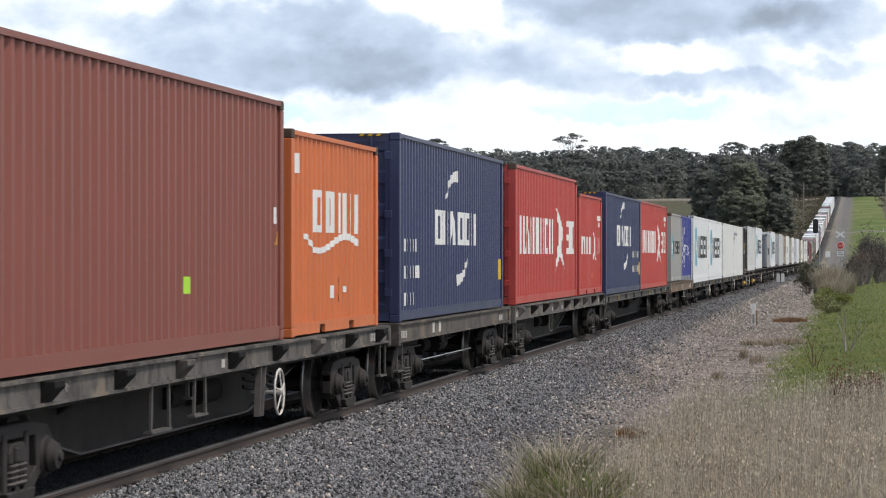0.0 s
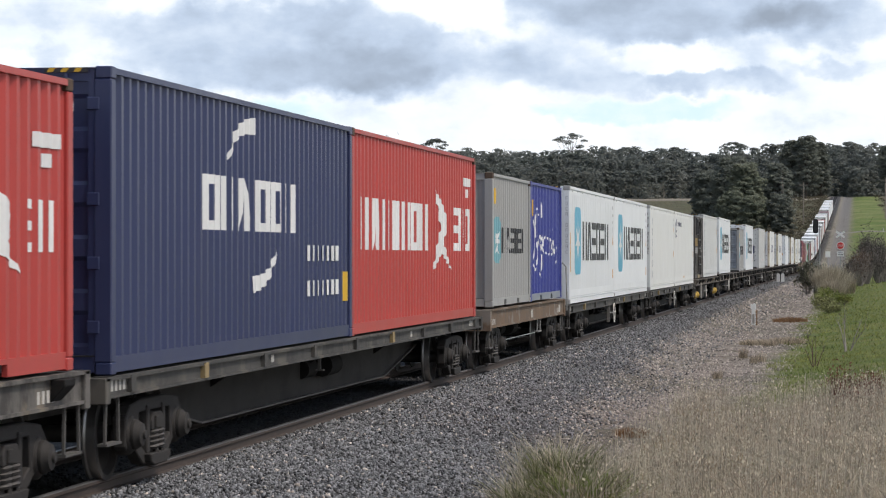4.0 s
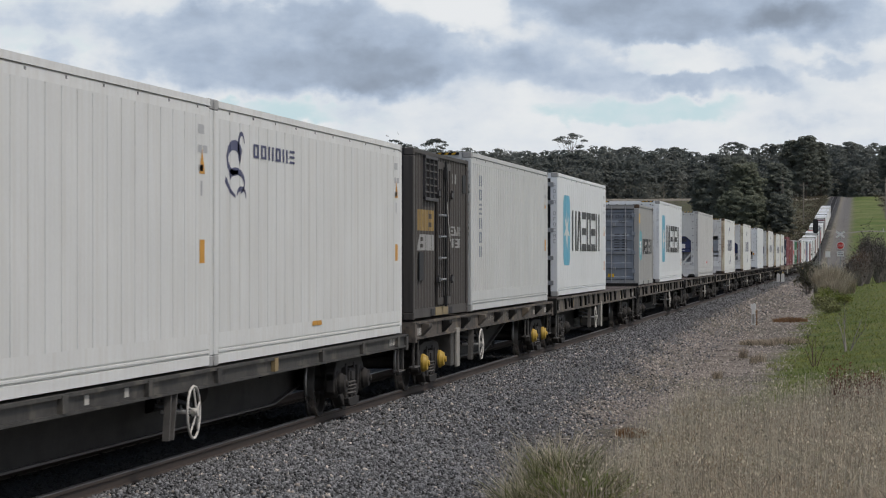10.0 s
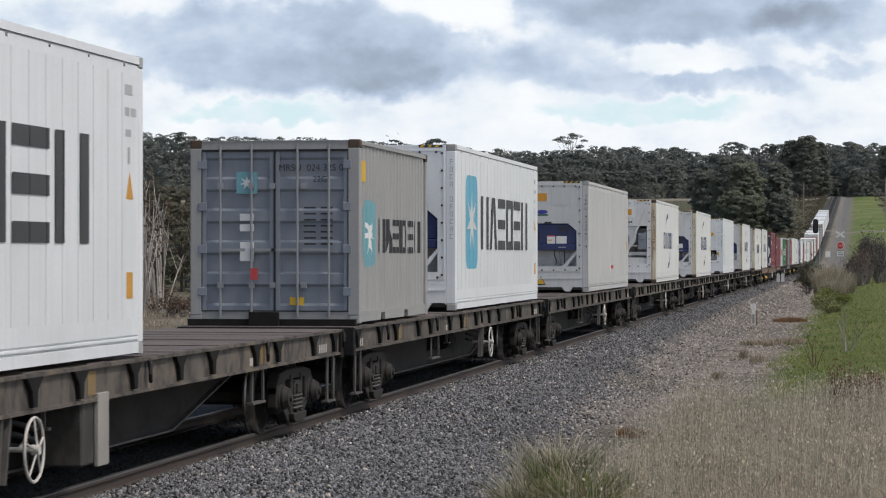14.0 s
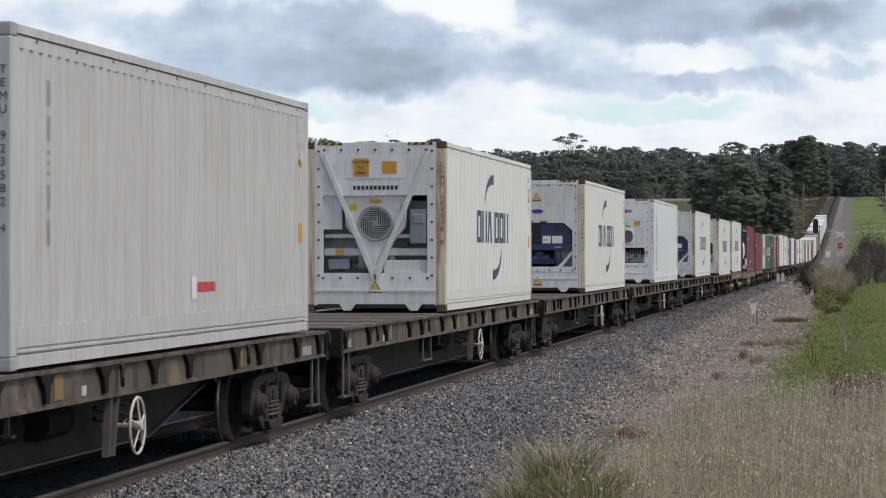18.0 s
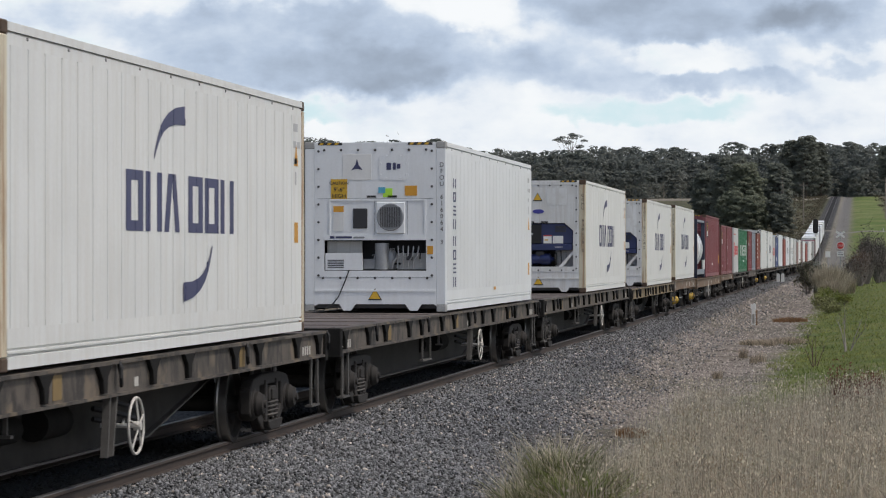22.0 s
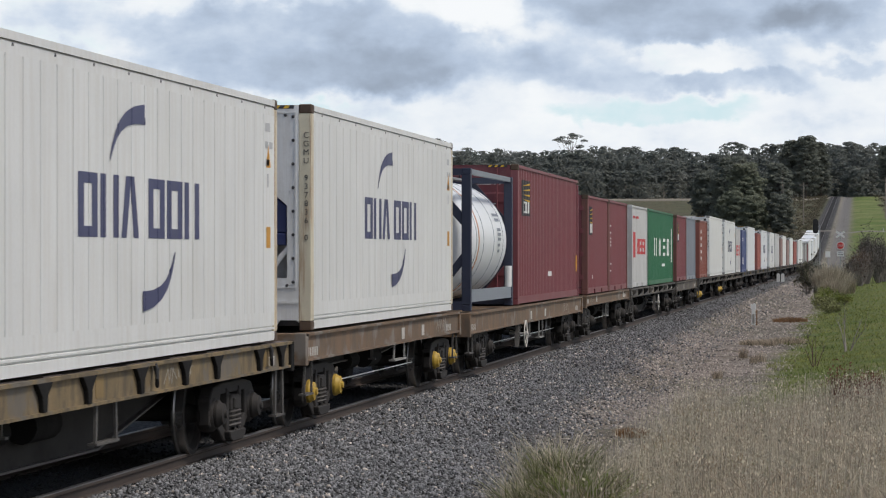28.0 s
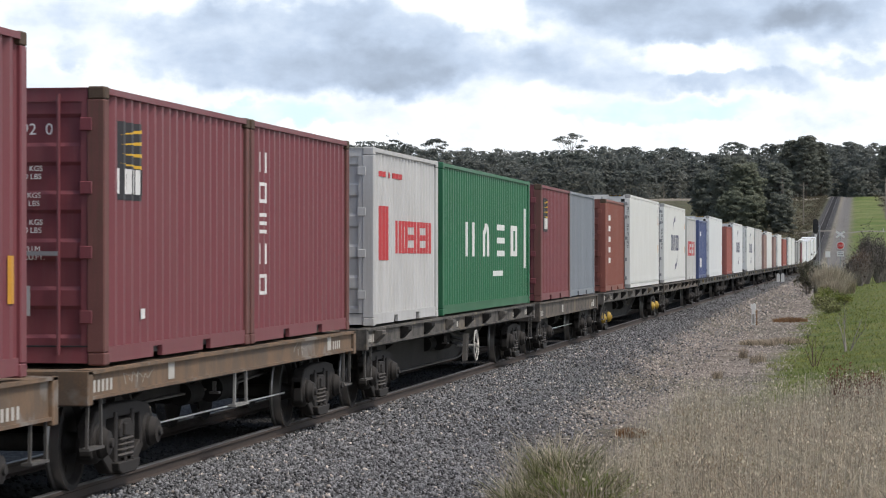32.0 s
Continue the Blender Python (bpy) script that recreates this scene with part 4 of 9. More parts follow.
def doors_end(box, H, mat, bars=True, number=True):
    """Two corrugated doors with locking rods."""
    for sign in (-1, 1):
        def leaf(s, sign=sign):
            x0, x1 = (0.012, 1.05) if sign > 0 else (-1.05, -0.012)
            zs = [0.18]
            ds = [0.03]
            n = 5
            p = (H - 0.36) / n
            for k in range(n):
                b = 0.18 + k * p
                zs += [b + p * 0.16, b + p * 0.24, b + p * 0.76, b + p * 0.84]
                ds += [0.03, 0.055, 0.055, 0.03]
            zs.append(H - 0.14)
            ds.append(0.03)
            v = [(x, d, z) for z, d in zip(zs, ds) for x in (x0, x1)]
            s.add(v, [(2 * i, 2 * i + 1, 2 * i + 3, 2 * i + 2) for i in range(len(zs) - 1)])
            s.box(x0, x0 + 0.06, 0.012, 0.05, 0.18, H - 0.14).box(x1 - 0.06, x1, 0.012, 0.05, 0.18, H - 0.14)
        door = part("door", shared(("door", sign, H), leaf), mat, box)
        for x in (0.33, 0.78):
            part("lock_rod", shared(("lock_rod", H), lambda s: s.tube((0, -0.012, 0.1), (0, -0.012, H - 0.07), 0.019, 8), smooth=True), mat if mat in (MAROON, RED, ORANGE, BROWN, NAVY) else GALV, door, m=pose(sign * x, 0, 0))
            part("lock_handle", shared("lock_handle", lambda s: s.box(-0.02, 0.36, -0.035, -0.015, 1.02, 1.06).box(-0.04, 0.04, -0.03, 0.02, 0.5, 0.58).box(-0.04, 0.04, -0.03, 0.02, 1.9, 1.98)), GALV, door,
                 m=pose(sign * x - (0.36 if sign > 0 else 0.0), 0, 0))
        for z in (0.45, 1.05, 1.65, H - 0.35):
            part("hinge", shared("hinge", lambda s: s.box(-0.06, 0.06, -0.012, 0.02, -0.06, 0.06), bevel=0.006), mat, door, m=pose(sign * 1.04, 0, z))
    part("gasket", shared(("gasket", H), lambda s: s.box(-0.014, 0.014, 0.0, 0.03, 0.18, H - 0.14).box(-1.06, 1.06, 0.005, 0.03, 0.17, 0.185)), RUBBER, box)
    if bars:
        def tags(s):
            z = H - 0.42
            end_rects(s, [(0.12 + 0.05 * k, z, 0.15 + 0.05 * k, z + 0.085) for k in range(15) if k not in (4, 11)], 0.008)
            for k in range(8):
                end_rects(s, [(0.42, z - 0.40 - 0.09 * k, 0.60, z - 0.378 - 0.09 * k), (0.63, z - 0.40 - 0.09 * k, 0.78, z - 0.378 - 0.09 * k)], 0.008)
        part("markings", shared(("markings", H), tags), LETTER, box, "white data marks")
        words("45G1" if H > 2.7 else "22G1", 0.12, box, LETTER, pose(0.33, 0.008, H - 0.56, 90, 0, 0))


def panel_end(box, H, mat):
    """A plain end wall with broad upright folds."""
    def wall(s):
        xs, ds = [-1.06], [0.03]
        for k in range(7):
            a = -1.04 + k * 0.297
            xs += [a + 0.02, a + 0.10, a + 0.17, a + 0.25]
            ds += [0.03, 0.03, 0.065, 0.065]
        xs.append(1.06)
        ds.append(0.03)
        v = [(x, d, z) for x, d in zip(xs, ds) for z in (0.18, H - 0.14)]
        s.add(v, [(2 * i, 2 * i + 2, 2 * i + 3, 2 * i + 1) for i in range(len(xs) - 1)])
    part("end_wall", shared(("end_wall", H), wall), mat, box)
    for k in range(11):
        if k != 4:
            part("serial_mark", shared("serial_mark", lambda s: s.box(-0.03, -0.018, 0.024, 0.0275, -0.045, 0.045).box(0.018, 0.03, 0.024, 0.0275, -0.045, 0.045).box(-0.018, 0.018, 0.024, 0.0275, 0.032, 0.045)), INK if mat in (GREYP, GREYWHITE, BLUEGREY) else LETTER, box, m=pose(0.57, 0, H - 0.45 - 0.14 * k))


def dry_box(label, U, L, H, z, mat, end="doors", marks=(), group="dry containers on the train", bars=True, papers=False, door_mat=None):
    box = start_box("shipping_container", label, "shipping container", U, L, H, z, group)
    prof = shell(box, L, H, mat, "dry", EDGERUST if mat is MAROON and L < 7 else None)
    (doors_end if end == "doors" else panel_end)(box, H, door_mat or mat, **({"bars": bars} if end == "doors" else {}))
    if papers:
        words("MRSU  024 325 0", 0.13, box, INK, pose(0.52, 0.008, H - 0.40, 90, 0, 0))
        words("22G1", 0.12, box, INK, pose(0.68, 0.008, H - 0.56, 90, 0, 0))
        for k in range(7):
            for x in (0.42, 0.66):
                made("data_line", INK, box, "", lambda s: s.box(x, x + 0.17, 0.006, 0.008, 1.62 - 0.085 * k, 1.645 - 0.085 * k))
        for x0, x1, z0, z1 in ((-1.075, -1.045, 0.17, H - 0.13), (1.045, 1.075, 0.17, H - 0.13), (-1.05, 1.05, H - 0.165, H - 0.135)):
            made("gasket", RUBBER, box, "black door seal", lambda s: s.box(x0, x1, 0.002, 0.03, z0, z1))
        made("emblem_panel", PALEBLUE, box, "small blue square panel", lambda s: s.box(-0.55, -0.25, 0.004, 0.010, 1.83, 2.14))
        made("emblem_star", LETTER, box, "white star", lambda s: s.prism([(-0.40 + a - 0.0, b) for a, b in star(0, 1.985, 0.10, 0.10, 7, 0.36)], "y", 0.001, 0.004))
        for z0, z1, m in ((1.45, 1.55, LETTER), (1.30, 1.40, LETTER), (0.88, 1.15, LETTER)):
            made("paper_notice", m, box, "white paper notice", lambda s: s.box(-0.50, -0.30, 0.004, 0.008, z0, z1))
        made("seal_tag", REDINK, box, "red plastic seal tag", lambda s: s.box(-0.34, -0.24, -0.045, -0.02, 0.62, 0.78))
        made("sticker", YELLOW, box, "yellow sticker", lambda s: s.box(0.22, 0.42, 0.004, 0.008, 0.26, 0.37))
    if 410 < U < 411:
        for text, size, x, z in (("248492  0", 0.15, 0.42, H - 0.40), ("22G1", 0.14, 0.30, H - 0.58), ("30.480 KGS\n67.200 LBS", 0.072, 0.45, H - 0.80), ("2.210 KGS\n4.870 LBS", 0.072, 0.45, H - 1.05), ("28.270 KGS\n62.330 LBS", 0.072, 0.45, H - 1.30), ("33.2 CU.M.\n1.173 CU.FT.", 0.072, 0.45, H - 1.55)):
            words(text, size, box, LETTER, pose(x, 0.006, z, 90, 0, 0))
        made("paper_notice", PALEMARK, box, "weathered pale notice", lambda s: s.box(0.22, 0.50, 0.006, 0.012, 0.46, 0.74))
    add_marks(box, marks, prof)
    if H > 2.7:
        hazard(box, H)
    return box


def hazard(box, H):
    stripe = shared("warning_stripe", lambda s: s.prism([(0, 0), (0.06, 0), (0.09, 0.038), (0.03, 0.038)], "y", -0.006, 0.0))
    back = shared("warning_band", lambda s: s.box(-0.21, 0.21, -0.0025, 0.02, 0, 0.046))
    for c in (-0.78, 0.78):
        band = part("warning_band", back, INK, box, "black and yellow height stripes", m=pose(c, 0, H - 0.058))
        for k in range(3):
            part("warning_stripe", stripe, YELLOW, band, m=pose(-0.19 + 0.13 * k, 0, 0.004))


# ---- refrigerated boxes ----
GREYBAY = material("pale_machine_bay", (0.46, 0.46, 0.47), 0.7, vary=0.3)
def bolts_on(s, pts, r=0.016, y=-0.004):
    for x, z in pts:
        s.lathe((x, y, z), [(r, 0.0), (r, -0.006), (r * 0.5, -0.010)], 6, "y")


def line_of(x0, z0, x1, z1, n):
    return [(x0 + (x1 - x0) * k / (n - 1), z0 + (z1 - z0) * k / (n - 1)) for k in range(n)]


def ring_plate(s, outer, inner, y0, y1):
    """A plate with a hole: two outlines with the same number of corners."""
    n = len(outer)
    v = [(p[0], y, p[1]) for y in (y0, y1) for o in (outer, inner) for p in o]
    f = []
    for i in range(n):
        j = (i + 1) % n
        f += [(i, j, n + j, n + i), (2 * n + i, 3 * n + i, 3 * n + j, 2 * n + j), (i, 2 * n + i, 2 * n + j, j), (n + i, n + j, 3 * n + j, 3 * n + i)]
    s.add(v, f)


def frame_with_hole(s, x0, z0, x1, z1, hx0, hz0, hx1, hz1, y0=0.0, y1=0.05):
    ring_plate(s, rect(x0, z0, x1, z1), rect(hx0, hz0, hx1, hz1), y0, y1)


def lower_sill(s, H):
    s.prism([(-1.05, 0.10), (-0.98, 0.13), (-0.62, 0.13), (-0.55, 0.02), (-0.42, 0.02), (-0.34, 0.13), (0.52, 0.13), (0.6, 0.02), (0.73, 0.02), (0.80, 0.13), (1.02, 0.13), (1.05, 0.10),
             (1.05, 0.36), (-1.05, 0.36)], "y", 0.0, 0.06)
    s.box(-1.05, 1.05, -0.012, 0.06, 0.345, 0.375)


def edge_bolts(s, H):
    bolts_on(s, line_of(-0.98, 0.62, -0.98, H - 0.16, 8) + line_of(0.98, 0.62, 0.98, H - 0.16, 8) + line_of(-0.88, H - 0.14, 0.88, H - 0.14, 7)
             + line_of(-0.90, 0.575, 0.90, 0.575, 7), 0.023)


def sheet(s, x0, z0, x1, z1, y=-0.006):
    s.box(x0, x1, y, 0.002, z0, z1)


def oval(cx, cz, rx, rz, n=18):
    return [(cx + rx * math.cos(k * math.tau / n), cz + rz * math.sin(k * math.tau / n)) for k in range(n)]


def flat(s, pts, y):
    s.add([(p[0], y, p[1]) for p in pts], [tuple(range(len(pts)))])


def machinery(box, x0, x1, z0, z1, seed, mat):
    """Compressor, valve boxes and bent pipes in the bay."""
    r = random.Random(seed)
    cx = x0 + 0.2 * (x1 - x0) + 0.3
    part("compressor", shared(("compressor", seed), lambda s: s.lathe((cx, 0.22, z0), [(0.09, 0.02), (0.12, 0.06), (0.12, 0.28), (0.08, 0.34), (0.03, 0.36)], 14, "z"), smooth=True), mat, box)
    part("valve_box", shared(("drier", seed), lambda s: s.box(x0 + 0.05, x0 + 0.42, 0.10, 0.3, z0 + 0.02, z0 + 0.2), bevel=0.012), mat, box)
    for k in range(7):
        x, z = r.uniform(x0 + 0.15, x1 - 0.15), r.uniform(z0 + 0.08, z1 - 0.12)
        q = [(x, 0.16, z), (x + r.uniform(-0.2, 0.2), 0.13, z + 0.02), (x + r.uniform(-0.2, 0.2), 0.13, z + r.uniform(-0.2, 0.16))]
        part("pipe", shared(("pipe", seed, k), lambda s: s.path(q, 0.014, 5), smooth=True), GALV if k % 3 else RUBBER, box)
    for k in range(4):
        x, z = r.uniform(x0 + 0.1, x1 - 0.2), r.uniform(z0 + 0.05, z1 - 0.2)
        a, b = r.uniform(0.06, 0.14), r.uniform(0.06, 0.16)
        part("valve_box", shared(("valve", seed, k), lambda s: s.box(x, x + a, 0.12, 0.22, z, z + b), bevel=0.008), CHARCOAL if k % 2 else GALV, box)


def caution(box, cx, cz, big=True):
    part("warning_plate", shared("warning_plate", lambda s: sheet(s, -0.14, -0.18, 0.14, 0.18)), YELLOW, box, "yellow height warning plate", m=pose(cx, -0.004, cz))
    if big:
        for k, w in enumerate(("CAUTION", "9'-6\"", "HIGH")):
            words(w, 0.074 if k == 0 else 0.10, box, INK, pose(cx, -0.0135, cz + 0.11 - 0.11 * k, 90, 0, 0))


def triangle_sign(box, cx, cz, r=0.14):
    part("hazard_triangle", shared("hazard_triangle", lambda s: s.prism([(-1, -0.6), (1, -0.6), (0, 1.1)], "y", -0.002, 0.004)), INK, box, m=pose(cx, -0.006, cz) @ Matrix.Diagonal((r, 1, r, 1)))
    part("hazard_triangle", shared("hazard_triangle", None), YELLOW, box, "yellow warning triangle", m=pose(cx, -0.0095, cz + 0.008) @ Matrix.Diagonal((r * 0.8, 1, r * 0.8, 1)))


def vent(box, cx, cz, mat):
    part("vent_plate", shared("vent_plate", lambda s: [s.prism(rounded(-0.25, -0.22, 0.25, 0.22, 0.05), "y", -0.006, 0.002), bolts_on(s, [(x, z) for x in (-0.22, 0.22) for z in (-0.13, 0.06)] + [(x, z) for x in (-0.12, 0.12) for z in (-0.19, 0.19)], 0.012, -0.006)]), mat, box, m=pose(cx, 0, cz))
    part("air_vent", shared("air_vent", lambda s: s.lathe((0, -0.006, 0), [(0.15, 0.0), (0.15, -0.018), (0.135, -0.022), (0.128, -0.006), (0.035, -0.006), (0.03, -0.02)], 24, "y"), smooth=True), mat, box, m=pose(cx, 0, cz))
    for turn in (0, 180):
        part("vent_slot", shared("vent_slot", lambda s: s.prism([(0.04, 0.0)] + [(0.118 * math.cos(radians(a)), 0.118 * math.sin(radians(a))) for a in (-35, -18, 0, 18, 35)], "y", -0.016, -0.010)), GALV, box, "grey vent slot", m=pose(cx, 0, cz, 0, turn, 0))


def carrier_end(box, H, mat, seed=1, sign=True, tex=False):
    """End with an eight-cornered opening: dark blue fascia above, open machine bay below."""
    part("front_panel", shared(("carrier_panel", H), lambda s: ring_plate(s, [(-1.05, 0.36), (1.05, 0.36), (1.05, 1.6), (1.05, H - 0.02), (-1.05, H - 0.02), (-1.05, 1.6)],
         [(-0.9, 0.67), (0.9, 0.67), (0.9, 1.6), (0.68, 1.79), (-0.68, 1.79), (-0.9, 1.6)], 0.0, 0.05)), mat, box)
    part("panel_bead", shared(("panel_bead", H), lambda s: ring_plate(s, rect(-1.02, 0.54, 1.02, H - 0.10), rect(-1.0, 0.555, 1.0, H - 0.115), -0.008, 0.002)), mat, box, "raised edge of the bolted panel")
    part("lower_sill", shared(("lower_sill", H), lambda s: lower_sill(s, H)), mat, box)
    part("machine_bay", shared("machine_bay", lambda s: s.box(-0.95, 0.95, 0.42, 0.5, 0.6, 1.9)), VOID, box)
    part("unit_fascia", shared("unit_fascia", lambda s: s.prism([(-0.89, 1.25), (0.89, 1.25), (0.89, 1.59), (0.67, 1.775), (-0.67, 1.775), (-0.89, 1.59)], "y", 0.03, 0.2), bevel=0.015), UNITBLUE, box, "dark blue refrigeration fascia")
    part("drip_tray", shared("drip_tray", lambda s: s.box(-0.88, 0.88, 0.015, 0.22, 1.09, 1.245), bevel=0.012), UNITBLUE, box, "dark blue lower band")
    if tex:
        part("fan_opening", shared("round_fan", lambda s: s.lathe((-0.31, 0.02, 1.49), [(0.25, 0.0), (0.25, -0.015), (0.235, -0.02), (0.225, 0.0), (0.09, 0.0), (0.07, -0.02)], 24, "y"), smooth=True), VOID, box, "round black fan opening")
    else:
        part("fan_door", shared("fan_door", lambda s: s.box(-0.41, 0.08, 0.012, 0.03, 1.265, 1.755), bevel=0.008), BLACKMATT, box, "square black fan door")
        part("fan_hub", shared("fan_hub", lambda s: s.lathe((-0.165, 0.012, 1.51), [(0.03, 0.0), (0.03, -0.008), (0.01, -0.012)], 10, "y")), GALV, box)
    part("side_grille", shared("side_grille", lambda s: [s.box(0.43, 0.71, 0.018, 0.03, 1.56 + 0.034 * k, 1.58 + 0.034 * k) for k in range(5)]), INK, box, "black grille bars")
    for k, (x0, x1, z0, z1, col, lab) in enumerate(((0.13, 0.34, 1.265, 1.45, LETTER, "white service label"), (0.13, 0.34, 1.45, 1.48, REDINK, "red label heading"), (0.16, 0.25, 1.34, 1.37, YELLOW, ""), (0.37, 0.64, 1.265, 1.46, LETTER, "white instruction sheet"),
                                                   (-0.86, -0.66, 1.12, 1.175, LETTER, "white plate"), (0.42, 0.63, 1.165, 1.18, LETTER, ""), (-0.65, -0.51, 1.53, 1.63, LIME, "lime sticker"))):
        y = 0.0135 if z1 < 1.2 else 0.026
        part("service_label", shared(("carrier_label", k), lambda s: s.box(x0, x1, y - (0.004 if k == 2 else 0.0), y + 0.006, z0, z1)), col, box, lab)
    for x in (-0.29, 0.07):
        part("air_slot", shared("air_slot", lambda s: s.box(0, 0.18, -0.012, 0.0, 1.795, 1.835), bevel=0.004), INK, box, m=pose(x, 0, 0))
    for k, (x0, x1) in enumerate(((-0.9, -0.24), (0.42, 0.9)) if not tex else ((-0.9, 0.9),)):
        part("bay_lining", shared(("bay_lining", tex, k), lambda s: s.box(x0, x1, 0.24, 0.28, 0.66, 1.1)), GREYBAY, box, "pale inner wall of the bay")
    if not tex:
        part("compressor", shared("blue_compressor", lambda s: s.lathe((0, 0.17, 0.86), [(0.05, -0.22), (0.13, -0.20), (0.14, -0.05), (0.12, 0.02), (0.15, 0.08), (0.15, 0.28), (0.06, 0.34), (0.03, 0.42)], 16, "x"), smooth=True), UNITBLUE, box, "dark blue compressor")
        part("motor_cover", shared("motor_cover", lambda s: s.box(-0.08, 0.14, 0.08, 0.2, 0.94, 1.06), bevel=0.015), CHARCOAL, box)
        part("pulley", shared("pulley", lambda s: s.lathe((0.42, 0.15, 0.87), [(0.16, 0.0), (0.16, 0.04), (0.05, 0.05)], 16, "x"), smooth=True), RUBBER, box)
    if seed == 5:
        part("cross_beam", shared("blue_beam", lambda s: s.box(-0.66, 0.68, 0.055, 0.12, 0.74, 0.875), bevel=0.01), UNITBLUE, box, "dark blue cross beam")
        part("side_tray", shared("corner_tray", lambda s: s.prism([(-0.9, 0.675), (-0.58, 0.675), (-0.78, 0.89), (-0.9, 0.89)], "y", 0.03, 0.06)), mat, box)
    else:
        part("side_tray", shared("white_tray", lambda s: s.box(-0.89, -0.28, 0.01, 0.2, 0.68, 0.88), bevel=0.012), mat, box, "white box in the bay")
    part("pipe", shared(("bay_hose", seed), lambda s: s.path([(-0.62 + 0.05 * k, 0.14, 0.92 + 0.09 * math.sin(k * 0.55)) for k in range(8)] + [(-0.2, 0.1, 0.78)], 0.02, 6), smooth=True), RUBBER, box, "black looping hose")
    for k in range(4):
        q = [(0.30 + 0.13 * k, 0.20, 1.08), (0.31 + 0.13 * k, 0.16, 0.96 - 0.03 * (k % 2)), (0.36 + 0.11 * k, 0.14, 0.82), (0.34 + 0.11 * k, 0.18, 0.72)]
        part("pipe", shared(("bay_pipe", k), lambda s: s.path(q, 0.013, 5), smooth=True), GALV if k % 2 else RUBBER, box)
    part("diagonal_brace", shared("diagonal_brace", lambda s: s.prism([(0.52, 0.67), (0.64, 0.67), (0.9, 1.0), (0.9, 1.09)], "y", 0.02, 0.055)), mat, box)
    if not tex:
        part("diagonal_brace", shared("other_brace", lambda s: s.prism([(-0.9, 1.0), (-0.9, 1.09), (-0.50, 0.67), (-0.62, 0.67)], "y", 0.02, 0.055)), mat, box)
    part("bolts", shared(("bolts", H), lambda s: edge_bolts(s, H)), CHARCOAL, box)
    vent(box, -0.51, H - 0.43, mat)
    part("hatch_plate", shared("vent_plate", None), mat, box, m=pose(0.48, 0, H - 0.42))
    part("maker_plate", shared("maker_plate", lambda s: s.prism(oval(0, 0, 0.15, 0.055), "y", -0.006, 0.0)), MAKERBLUE, box, "small blue oval plate", m=pose(0.0, 0, 2.09))
    if tex:
        for k, (x0, x1, z1) in enumerate(((-0.80, -0.72, 2.26), (-0.66, -0.50, 2.15), (-0.45, -0.30, 2.15))):
            made("word_block", MAROONINK, box, "dark red word shape", lambda s: end_rects(s, [(x0, 1.95, x1, z1)], -0.004))
        made("word_block", MAROONINK, box, "dark red word shape", lambda s: end_rects(s, [(-0.84, 2.12, -0.68, 2.15)], -0.0045))
        made("green_bar", GREEN, box, "small green bar", lambda s: end_rects(s, [(-0.16, 1.99, 0.16, 2.03)], -0.004))
        part("amber_plate", shared("amber_plate", lambda s: sheet(s, -0.125, -0.10, 0.125, 0.10)), AMBER, box, m=pose(0.0, 0, H - 0.42))
    else:
        caution(box, -0.60, 2.0)
        triangle_sign(box, -0.02, H - 0.46, 0.125)
    triangle_sign(box, -0.03 if tex else 0.0, 0.27, 0.13)
    part("power_cable", shared("power_cable", lambda s: s.path([(-0.45, -0.01, 0.70), (-0.52, -0.04, 0.50), (-0.62, -0.06, 0.26), (-0.74, -0.08, 0.10), (-0.88, -0.15, 0.02), (-1.1, -0.25, 0.02)], 0.011, 6), smooth=True), RUBBER, box)


PALEMARK = paint("pale_grey_marking", (0.44, 0.445, 0.45), 0.5, 0.1)
MAKERBLUE = paint("bright_blue_plate", (0.05, 0.05, 0.30), 0.45, 0.05)
MAROONINK = paint("dark_red_lettering", (0.10, 0.022, 0.035), 0.5, 0.05)
FADEDINK = paint("faded_black_lettering", (0.075, 0.072, 0.068), 0.6, 0.3)


